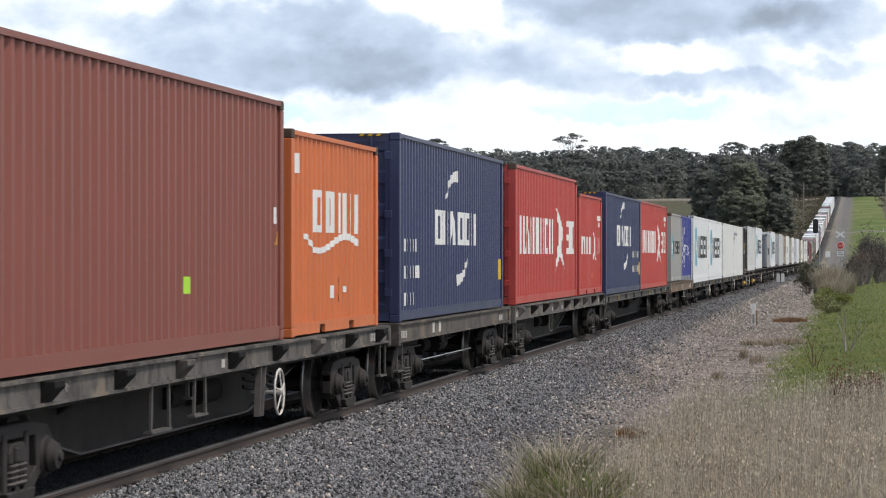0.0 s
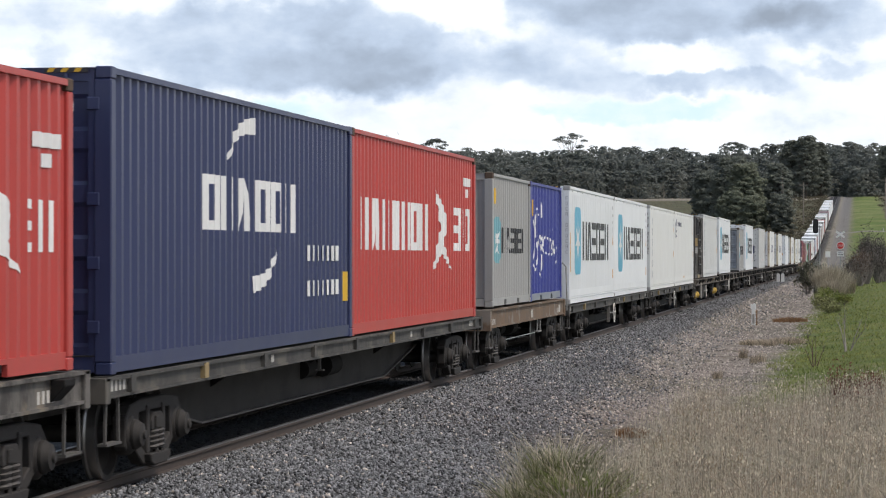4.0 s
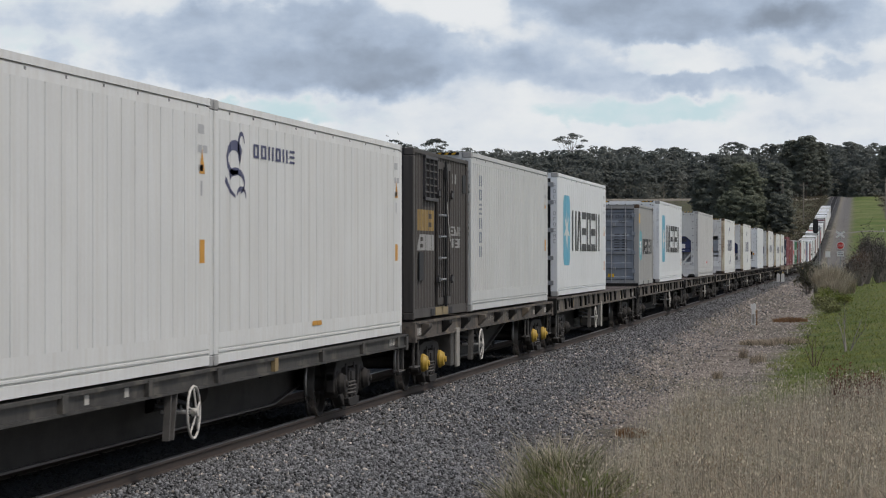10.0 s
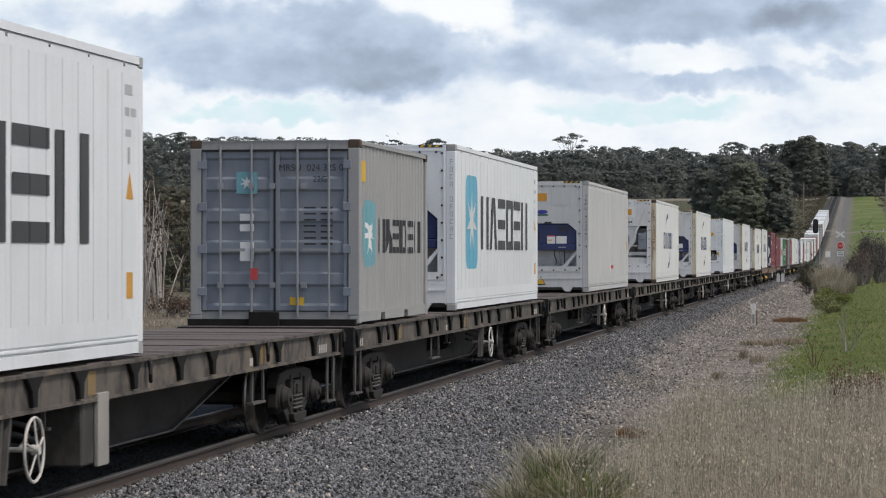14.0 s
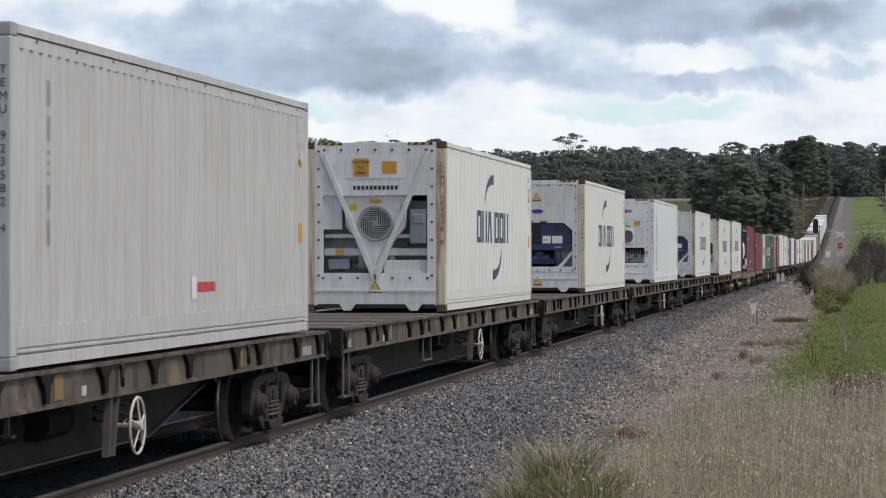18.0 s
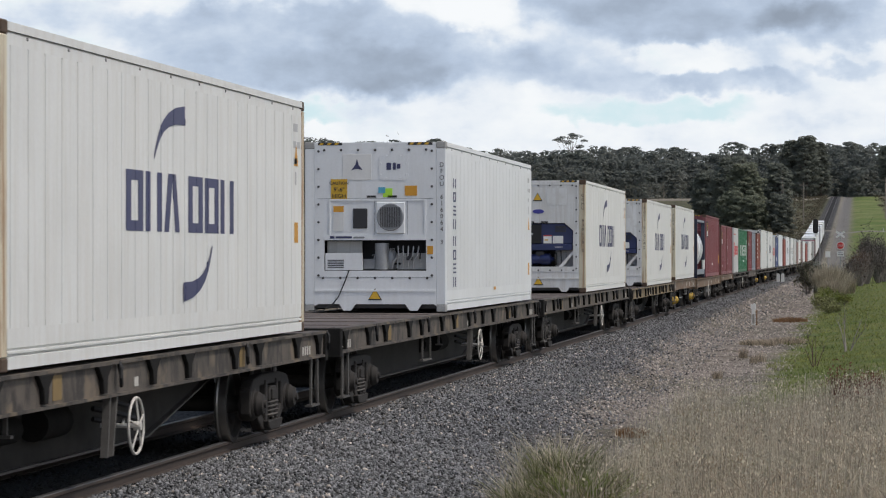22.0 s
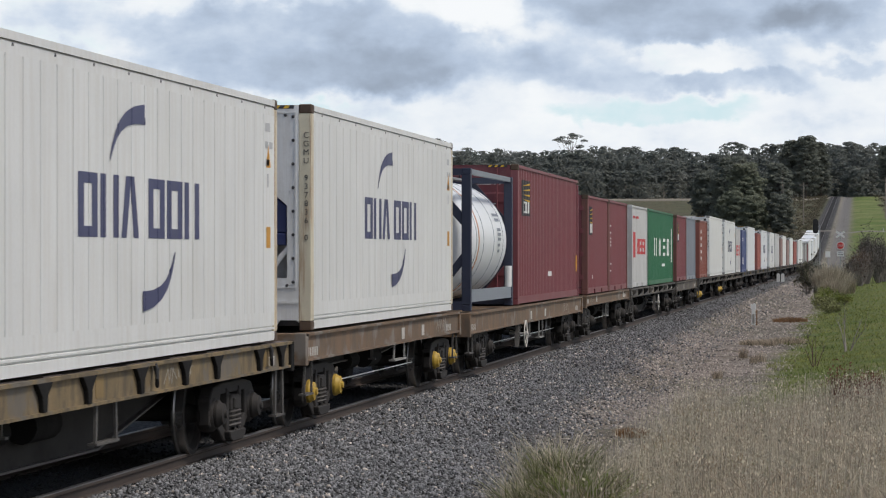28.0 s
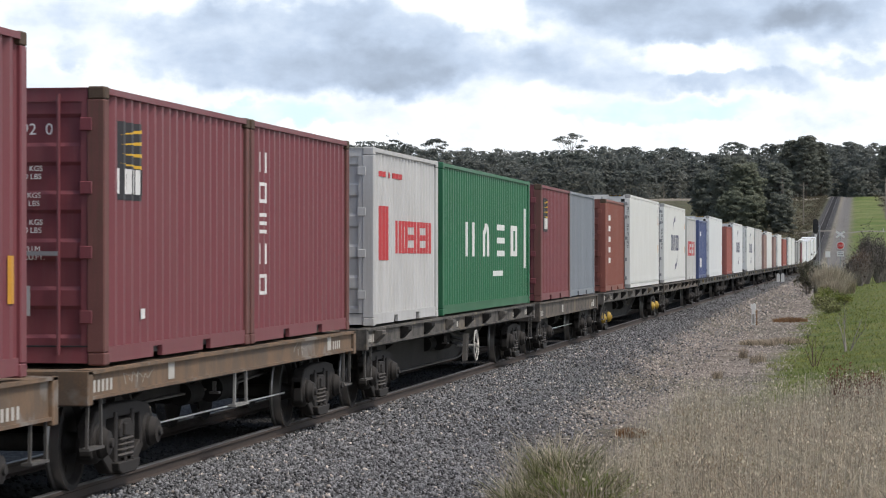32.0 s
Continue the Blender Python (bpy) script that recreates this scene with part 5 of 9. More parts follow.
def thermo_end(box, H, mat):
    part("front_panel", shared(("thermo_panel", H), lambda s: frame_with_hole(s, -1.05, 0.36, 1.05, H - 0.02, -0.9, 0.66, 0.9, 1.98)), mat, box)
    part("side_cover", shared("thermo_side", lambda s: s.box(-0.9, -0.58, 0.03, 0.1, 1.4, 1.98), bevel=0.008), mat, box)
    part("fan_cover", shared("thermo_fan_cover", lambda s: s.prism([(-0.56, 1.98), (-0.52, 1.45), (-0.30, 1.18), (-0.10, 0.67), (0.10, 0.67), (0.30, 1.18), (0.52, 1.45), (0.56, 1.98)], "y", 0.05, 0.12), bevel=0.01), mat, box)
    for k, (x, z, wd, ht, col) in enumerate(((-0.38, 1.78, 0.13, 0.10, YELLOW), (0.0, 1.88, 0.20, 0.06, AMBER), (-0.62, 1.02, 0.14, 0.09, AMBER), (0.36, 1.80, 0.12, 0.10, LETTER))):
        part("service_label", shared(("thermo_label", k), lambda s: s.box(-wd / 2, wd / 2, -0.006, 0.0, -ht / 2, ht / 2)), col, box, m=pose(x, 0.046, z))
    part("lower_cover", shared("thermo_lower", lambda s: s.box(0.14, 0.9, 0.05, 0.1, 0.66, 0.88), bevel=0.008), mat, box)
    part("lower_sill", shared(("lower_sill", H), lambda s: lower_sill(s, H)), mat, box)
    part("machine_bay", shared("machine_bay", None), GREYBAY, box)
    part("cross_bar", shared("cross_bar", lambda s: s.box(-0.9, 0.9, 0.1, 0.2, 0.96, 1.08)), mat, box)
    part("cross_bar", shared("upper_cross_bar", lambda s: s.box(-0.9, 0.9, 0.12, 0.2, 1.26, 1.32)), mat, box)
    part("fan_grille", shared("fan_grille", lambda s: s.lathe((0, 0.05, 1.51), [(0.31, 0.0), (0.31, -0.03), (0.29, -0.035), (0.285, -0.005), (0.02, -0.005)], 26, "y"), smooth=True), ALU, box, "round fan grille")

    def louvres(s):
        for q in range(4):
            c, d = math.cos(math.pi / 2 * q), math.sin(math.pi / 2 * q)
            for k in range(6):
                a = 0.05 + 0.036 * k
                w = math.sqrt(0.25 ** 2 - a ** 2) * 0.95
                pts = [(a, -a * 0.3), (a + 0.016, -a * 0.3), (a + 0.016, w), (a, w)]
                flat(s, [(c * x - d * z, 1.51 + d * x + c * z) for x, z in pts], 0.012)
    part("louvre", shared("louvre", louvres), CHARCOAL, box)
    part("v_brace", shared("v_brace", lambda s: s.prism([(-0.95, 2.70), (-0.87, 2.70), (0.03, 0.60), (-0.05, 0.56)], "y", -0.03, 0.03).prism([(0.95, 2.70), (0.87, 2.70), (-0.03, 0.60), (0.05, 0.56)], "y", -0.03, 0.03)), mat, box)
    part("control_box", shared("control_box", lambda s: s.box(0.6, 0.88, 0.0, 0.2, 1.16, 1.74).box(0.64, 0.84, -0.01, 0.02, 1.5, 1.66), bevel=0.01), BLUEGREY, box, "grey control box")
    machinery(box, -0.88, 0.85, 0.70, 1.35, 7, GALV)
    part("bolts", shared(("bolts", H), lambda s: edge_bolts(s, H)), CHARCOAL, box)
    part("label_board", shared("label_board", lambda s: sheet(s, -0.5, 2.27, 0.52, 2.66)), LETTER, box, "white label board")
    part("amber_plate", shared("amber_plate", None) if "amber_plate" in SHARED else shared("amber_plate", lambda s: sheet(s, -0.15, -0.12, 0.15, 0.12)), AMBER, box, m=pose(0.25, -0.006, 2.46))
    part("warning_plate", shared("warning_plate", lambda s: sheet(s, -0.14, -0.18, 0.14, 0.18)), AMBER, box, m=pose(-0.24, -0.006, 2.46) @ Matrix.Diagonal((0.95, 1, 0.85, 1)))
    for k, w in enumerate(("CAUTION", "9'-6\"", "HIGH")):
        words(w, 0.07, box, INK, pose(-0.24, -0.0165, 2.55 - 0.09 * k, 90, 0, 0))
    part("maker_marks", shared("maker_marks", lambda s: end_rects(s, [(-0.38 + 0.072 * k, 2.08, -0.33 + 0.072 * k, 2.15) for k in range(11)])), INK, box, "row of dark word shapes")
    triangle_sign(box, 0.0, 0.40, 0.12)


def daikin_end(box, H, mat):
    def panel(s):
        frame_with_hole(s, -1.05, 0.36, 1.05, H - 0.02, -0.88, 0.70, 0.88, 1.22)
    part("front_panel", shared(("daikin_panel", H), panel), mat, box)
    part("lower_sill", shared(("lower_sill", H), lambda s: lower_sill(s, H)), mat, box)
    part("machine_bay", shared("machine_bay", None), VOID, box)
    machinery(box, -0.3, 0.85, 0.70, 1.2, 4, GALV)
    made("seam", GALV, box, "panel seam", lambda s: s.box(-1.0, 1.0, -0.004, 0.002, 1.925, 1.932).box(-1.0, 1.0, -0.004, 0.002, 0.585, 0.592).box(-0.80, -0.795, -0.006, 0.002, 1.25, 1.90).box(-0.01, -0.004, -0.006, 0.002, 1.30, 1.90).box(0.56, 0.566, -0.006, 0.002, 1.30, 1.90))
    part("trim_strip", shared("trim_strip", lambda s: s.box(-0.88, 0.88, -0.012, 0.0, 1.22, 1.31)), mat, box)
    made("maker_bar", NAVYINK, box, "navy maker's mark as bars", lambda s: s.box(-0.78, -0.70, -0.016, -0.012, 1.245, 1.29).box(-0.68, -0.40, -0.016, -0.012, 1.25, 1.285))
    made("maker_bar", GALV, box, "grey bar", lambda s: s.box(-0.37, -0.18, -0.016, -0.012, 1.25, 1.28))
    for x in (-0.14, 0.22):
        made("small_vent", VOID, box, "narrow dark vent", lambda s: s.box(x, x + 0.16, -0.008, 0.0, 1.945, 1.98))
    made("sticker", SKYBLUE, box, "blue sticker", lambda s: s.box(0.06, 0.18, -0.01, -0.004, 2.02, 2.12))
    made("sticker", AMBER, box, "amber label", lambda s: s.box(-0.72, -0.54, -0.01, -0.004, 1.70, 1.80).box(0.90, 1.0, -0.01, -0.004, 0.98, 1.12))
    made("instruction_sheet", LETTER, box, "white instruction sheet", lambda s: s.box(-0.72, -0.54, -0.009, -0.004, 1.38, 1.68))
    made("bay_lining", GREYWHITE, box, "pale lining of the machine bay", lambda s: s.box(-0.86, -0.25, 0.16, 0.2, 1.0, 1.2).box(0.35, 0.86, 0.22, 0.25, 0.72, 1.0))
    made("motor", GALV, box, "grey compressor body", lambda s: s.tube((0.10, 0.12, 0.72), (0.10, 0.12, 1.17), 0.12, 14), True)
    [made("pipework", ALU, box, "thin bent pipe", lambda s: s.path([(0.28 + 0.09 * k, 0.08, 0.74), (0.30 + 0.09 * k, 0.06, 0.85 + 0.04 * (k % 3)), (0.40 + 0.08 * k, 0.05, 0.95), (0.38 + 0.09 * k, 0.1, 1.12)], 0.012, 5)) for k in range(5)]
    made("cover_slot", CHARCOAL, box, "dark slots", lambda s: [s.box(-0.82, -0.54, -0.004, 0.001, 0.75 + 0.03 * k, 0.765 + 0.03 * k) for k in range(5)])
    part("access_cover", shared("access_cover", lambda s: s.box(-0.86, -0.22, 0.0, 0.05, 0.71, 1.0)), mat, box)
    part("fan_housing", shared("fan_housing", lambda s: s.box(0.02, 0.52, -0.03, 0.0, 1.33, 1.87), bevel=0.02), mat, box)
    part("fan_grille", shared("small_fan_grille", lambda s: s.lathe((0.27, -0.03, 1.61), [(0.235, 0.0), (0.235, -0.015), (0.215, -0.02), (0.21, -0.004), (0.02, -0.004)], 24, "y"), smooth=True), GALV, box, "round fan grille")
    part("louvre", shared("bar_louvre", lambda s: [flat(s, [(0.10 + 0.03 * k, 1.61 - 0.17), (0.114 + 0.03 * k, 1.61 - 0.17), (0.114 + 0.03 * k, 1.61 + 0.17), (0.10 + 0.03 * k, 1.61 + 0.17)], -0.052) for k in range(12)]), CHARCOAL, box)
    part("display_window", shared("tall_display", lambda s: s.box(-0.38, -0.13, -0.02, 0.0, 1.42, 1.76), bevel=0.01), INK, box)
    part("panel_frame", shared("panel_frame", lambda s: frame_with_hole(s, -0.8, 1.28, 0.88, 1.92, -0.77, 1.31, 0.85, 1.89, -0.012, 0.0)), mat, box)
    part("bolts", shared(("bolts", H), lambda s: edge_bolts(s, H)), CHARCOAL, box)
    caution(box, -0.62, 2.08)
    part("emblem_plate", shared("emblem_plate", lambda s: sheet(s, -0.25, -0.22, 0.25, 0.22), bevel=0.003), LETTER, box, "white plate with a pale emblem", m=pose(-0.31, 0, H - 0.43))
    part("hatch_plate", shared("vent_plate", None), mat, box, m=pose(0.32, 0, H - 0.43))
    made("emblem", NAVYINK, box, "navy emblem shapes", lambda s: [flat(s, p, -0.0105) for p in (star(-0.31, H - 0.42, 0.12, 0.13, 3, 0.3), rect(0.2, H - 0.48, 0.28, H - 0.36), rect(0.31, H - 0.48, 0.36, H - 0.36), rect(0.38, H - 0.46, 0.44, H - 0.38))])
    part("amber_plate", shared("amber_plate", None), AMBER, box, m=pose(0.62, 0, 2.06) @ Matrix.Diagonal((0.85, 1, 0.85, 1)))
    made("sticker", LIME, box, "lime and blue stickers", lambda s: sheet(s, 0.14, 1.95, 0.3, 2.1, -0.008))
    triangle_sign(box, 0.0, 0.27, 0.12)
    part("power_cable", shared("power_cable", None), RUBBER, box)


def reefer_door_end(box, H, mat):
    """Flat insulated doors with a dark seal and strap hinges."""
    part("door", shared(("flat_door", H), lambda s: s.box(-1.03, 0.93, 0.02, 0.08, 0.16, H - 0.12), bevel=0.01), mat, box)
    part("gasket", shared(("door_seal", H), lambda s: frame_with_hole(s, -1.06, 0.13, 1.05, H - 0.09, -1.02, 0.17, 0.92, H - 0.13, 0.03, 0.09)), RUBBER, box)
    for z in (0.32, 0.9, 1.55, 2.2, H - 0.28):
        part("hinge", shared("strap_hinge", lambda s: s.box(0.68, 1.12, -0.02, 0.03, -0.05, 0.05).box(0.74, 0.8, -0.035, 0, -0.035, 0.035).box(0.86, 0.92, -0.035, 0, -0.035, 0.035), bevel=0.006), GALV, box, m=pose(0, 0, z))
    for x in (-0.55, 0.35):
        part("lock_rod", shared(("lock_rod", H), lambda s: s.tube((0, -0.012, 0.1), (0, -0.012, H - 0.07), 0.019, 8), smooth=True), GALV, box, m=pose(x, 0, 0))
    made("markings", INK, box, "black data marks", lambda s: end_rects(s, [(0.08, H - 0.52, 0.38, H - 0.41), (0.44, H - 0.52, 0.66, H - 0.41), (0.76, H - 0.52, 0.84, H - 0.41)]
         + [(0.06, 1.35 - 0.1 * k, 0.72, 1.39 - 0.1 * k) for k in range(4)], 0.016))
    words("45R1", 0.15, box, INK, pose(0.28, 0.012, H - 0.68, 90, 0, 0))
    hazard(box, H)


def corner_sign(s, z, k):
    """One thin-stroked sign on the corner post."""
    x0, x1, w, h = 1.118, 1.172, 0.011, 0.085
    bars = [(x0, z, x0 + w, z + h), (x1 - w, z, x1, z + h)][: 1 + k % 2] + [(x0 + w, z + h - w, x1, z + h)] + ([(x0 + w, z, x1, z + w)] if k % 3 else [(x0 + w, z + h / 2 - w / 2, x1, z + h / 2 + w / 2)])
    for a, b, c, d in bars:
        s.add([(a, -0.004, b), (c, -0.004, b), (c, -0.004, d), (a, -0.004, d)], [(0, 1, 2, 3)])


def reefer(label, U, z, mat, end, marks=(), post=None, seed=1, L=12.192, H=2.896, group="refrigerated containers on the train", code=""):
    box = start_box("refrigerated_container", label, "refrigerated container", U, L, H, z, group)
    prof = shell(box, L, H, mat, "ribbed" if mat in (GREYWHITE, DULLWHITE) else "reefer", post)
    {"carrier": lambda: carrier_end(box, H, ENDWHITE if mat is CREAM else mat, seed), "tex": lambda: carrier_end(box, H, DULLWHITE, seed, tex=True), "thermo": lambda: thermo_end(box, H, ENDWHITE), "daikin": lambda: daikin_end(box, H, mat),
     "doors": lambda: reefer_door_end(box, H, mat)}[end]()
    data = [rect(L - 0.66, H - 0.40, L - 0.40, H - 0.30), rect(L - 0.66, H - 0.60, L - 0.50, H - 0.52), rect(L - 0.44, H - 0.60, L - 0.26, H - 0.52), rect(L - 0.64, H - 0.80, L - 0.44, H - 0.73), rect(L - 0.56, H - 1.06, L - 0.48, H - 0.90)]
    for poly in data if U < 480 else ():
        made("code_mark", PALEMARK, box, "grey data mark", lambda s: side_paint(s, [poly], prof))
    if not code:
        made("code_marks", PALEMARK if mat is WHITE else FADEDINK, box, "worn code marks", lambda s: [corner_sign(s, H - 0.35 - 0.13 * k, k) for k in range(11) if k != 4])
    if code:
        words("\n".join(code), 0.105, box, FADEDINK, pose(1.15, -0.004, H - 0.40 - 0.0546 * (len(code) - 1), 90, 0, 0), "code_letters")
    zs = 0.55 if mat is WHITE else 1.12
    made("side_sticker", AMBER, box, "amber warning sticker", lambda s: side_paint(s, [rect(L - 0.60, zs, L - 0.38, zs + 0.25)], prof))
    made("side_sticker", AMBER, box, "amber warning triangle", lambda s: side_paint(s, [[(L - 0.62, zs + 0.95), (L - 0.36, zs + 0.95), (L - 0.49, zs + 1.22)]], prof))
    add_marks(box, marks, prof)
    if U < 480:
        hazard(box, H)
    return box


# ---- marks on the sides ----
def sq_logo(panel, ink, y, z0, z1, w, wy0, wy1, wz0, wz1):
    """A rounded light panel with a seven-pointed star, and a row of dark blocks beside it."""
    cy, cz = y + w / 2, (z0 + z1) / 2
    return [("emblem_panel", panel, [rounded(y, z0, y + w, z1, w * 0.17)], "light blue rounded panel"),
            ("emblem_star", LETTER, [star(cy, cz, w * 0.44, (z1 - z0) * 0.35, 7, 0.33)], "white star"),
            ("word_block", ink, blocks(wy0, wz0, wy1 - wy0, wz1 - wz0, "IWSOSI", 0.16, 0.27), "bold dark block")]


def swoosh(y0, y1, z0, z1, ink, h=0.62):
    """Bold blocks in two groups with a curved stroke above and below."""
    w = y1 - y0
    top = [(y0 + w * (0.23 + 0.12 * k / 6 + 0.16 * (k / 6) ** 3), z1 + 0.14 + 0.48 * math.sin(k / 6 * 1.5)) for k in range(7)]
    bot = [(y0 + w * (0.77 - 0.12 * k / 6 - 0.16 * (k / 6) ** 3), z0 - 0.14 - 0.48 * math.sin(k / 6 * 1.5)) for k in range(7)]
    return [("word_block", ink, blocks(y0, z0, w * 0.46, z1 - z0, "OIW", 0.14, 0.30) + blocks(y0 + w * 0.54, z0, w * 0.46, z1 - z0, "OOI", 0.14, 0.30), "bold block"),
            ("curved_stroke", ink, [sweep(top, 0.03, 0.2)], ""), ("curved_stroke", ink, [sweep(bot, 0.03, 0.2)], "")]


def bird_logo(y0, y1, z0, z1):
    """White blocks with a jagged emblem between them."""
    w, h = y1 - y0, z1 - z0
    c = y0 + 0.70 * w
    em = [(c - 0.07 * w, z1 + 0.35 * h), (c, z1 + 0.1 * h), (c + 0.06 * w, z1 - 0.3 * h), (c + 0.05 * w, z0 + 0.45 * h), (c + 0.02 * w, z0 + 0.2 * h), (c + 0.10 * w, z0 - 0.45 * h), (c, z0 - 0.05 * h),
          (c - 0.09 * w, z0 - 0.5 * h), (c - 0.04 * w, z0 + 0.2 * h), (c - 0.01 * w, z0 + 0.5 * h), (c - 0.035 * w, z1 - 0.1 * h)]
    return [("word_block", LETTER, blocks(y0, z0, 0.56 * w, h, "IWIBIOI", 0.25, 0.3) + blocks(y0 + 0.83 * w, z0, 0.17 * w, h, "SII"[:2] + "O", 0.25, 0.34), "white block"), ("emblem", LETTER, [em], "white jagged emblem")]


def loop(y, z, ry, rz, a0, a1, w0, w1):
    return sweep([(y + ry * math.cos(radians(a0 + (a1 - a0) * k / 9)), z + rz * math.sin(radians(a0 + (a1 - a0) * k / 9))) for k in range(10)], w0, w1)


# ---- tank ----
RUSTBAND = paint("faded_orange_band", (0.52, 0.22, 0.09), 0.5, 0.4, dirt_colour=(0.45, 0.36, 0.3))
FRAMENAVY = paint("dark_navy_frame", (0.022, 0.028, 0.055), 0.5, 0.2, dirt_colour=(0.06, 0.06, 0.07))


def tank_box(label, U, z):
    L, H = 6.058, 2.591
    box = start_box("tank_container", label, "tank container", U, L, H, z, "other loads on the train")
    part("tank", shared("tank", lambda s: s.lathe((0, 0, 1.30), [(0.02, 0.10), (0.6, 0.14), (0.95, 0.24), (1.10, 0.38), (1.155, 0.56), (1.165, 0.8), (1.165, L - 0.8), (1.155, L - 0.56), (1.10, L - 0.38), (0.95, L - 0.24), (0.6, L - 0.14), (0.02, L - 0.10)], 44, "y"), smooth=True), WHITE, box, "white cylindrical tank")
    for y in (1.15, 2.1, 3.55, 4.9):
        part("tank_band", shared("tank_band", lambda s: s.lathe((0, 0, 1.30), [(1.165, 0.0), (1.172, 0.002), (1.172, 0.014), (1.165, 0.016)], 40, "y"), smooth=True), BLUEGREY, box, m=pose(0, y, 0))
    part("tank_stripe", shared("tank_stripe", lambda s: s.lathe((0, 0, 1.30), [(1.166, 0.0), (1.171, 0.002), (1.171, 0.11), (1.166, 0.112)], 40, "y"), smooth=True), RUSTBAND, box, "faded orange band", m=pose(0, 1.42, 0))
    for sx in (-1, 1):
        for y in (0, L - 0.16):
            part("corner_post", shared(("corner_post", H), lambda s: s.box(-0.085, 0.085, 0, 0.16, 0.118, H - 0.118), bevel=0.012), FRAMENAVY, box, m=pose(sx * 1.133, y, 0))
            for zz in (0, H - 0.118):
                part("corner_casting", shared("corner_casting", lambda s: s.box(-0.081, 0.081, 0, 0.178, 0, 0.118), bevel=0.012), FRAMENAVY, box, m=pose(sx * 1.138, y if y == 0 else L - 0.178, zz))
        part("bottom_rail", shared("tank_rail", lambda s: s.box(-0.06, 0.06, 0.17, L - 0.17, 0.16, 0.38)), BLUEGREY, box, m=pose(sx * 1.14, 0, 0))
        part("top_rail", shared("tank_top_rail", lambda s: s.box(-0.05, 0.05, 0.17, L - 0.17, H - 0.1, H - 0.01)), BLUEGREY, box, m=pose(sx * 1.14, 0, 0))
        for y in (0.0, L - 0.12):
            part("diagonal_brace", shared(("tank_brace", sx), lambda s: s.prism([(sx * 1.08, 0.86), (sx * 1.08, 1.08), (sx * 0.36, 0.18), (sx * 0.54, 0.18)], "y", 0.02, 0.1)), FRAMENAVY, box, m=pose(0, y, 0))
            part("diagonal_brace", shared(("tank_top_brace", sx), lambda s: s.prism([(sx * 1.08, 1.52), (sx * 1.08, 1.76), (sx * 0.46, H - 0.12), (sx * 0.24, H - 0.12)], "y", 0.02, 0.1)), FRAMENAVY, box, m=pose(0, y, 0))
    for y in (0.0, L - 0.16):
        part("end_beam", shared("tank_end_beam", lambda s: s.box(-1.06, 1.06, 0.0, 0.12, 0.02, 0.18).box(-1.06, 1.06, 0.0, 0.12, H - 0.13, H - 0.01)), FRAMENAVY, box, m=pose(0, y, 0))
    part("walkway", shared("tank_walkway", lambda s: [s.box(-0.2 + 0.09 * k, -0.13 + 0.09 * k, 0.3, L - 0.3, H - 0.09, H - 0.05) for k in range(6)]), GALV, box, "grey walkway grating on top")
    made("markings", BLUEGREY, box, "grey data marks", lambda s: [s.add([(1.174 * math.cos(a), y, 1.3 + 1.174 * math.sin(a)), (1.174 * math.cos(a), y + w, 1.3 + 1.174 * math.sin(a)), (1.174 * math.cos(a + 0.05), y + w, 1.3 + 1.174 * math.sin(a + 0.05)), (1.174 * math.cos(a + 0.05), y, 1.3 + 1.174 * math.sin(a + 0.05))], [(0, 1, 2, 3)])
         for a, y, w in ((0.42, 4.0, 0.9), (0.33, 4.1, 0.6), (0.16, 4.1, 0.5), (0.08, 4.1, 0.5), (0.0, 4.1, 0.45), (-0.1, 4.1, 0.3), (-0.2, 4.15, 0.25))])
    part("document_tube", shared("document_tube", lambda s: s.tube((1.16, L - 0.30, 0.38), (1.16, L - 0.30, 0.8), 0.07, 12), smooth=True), LETTER, box)
    return box


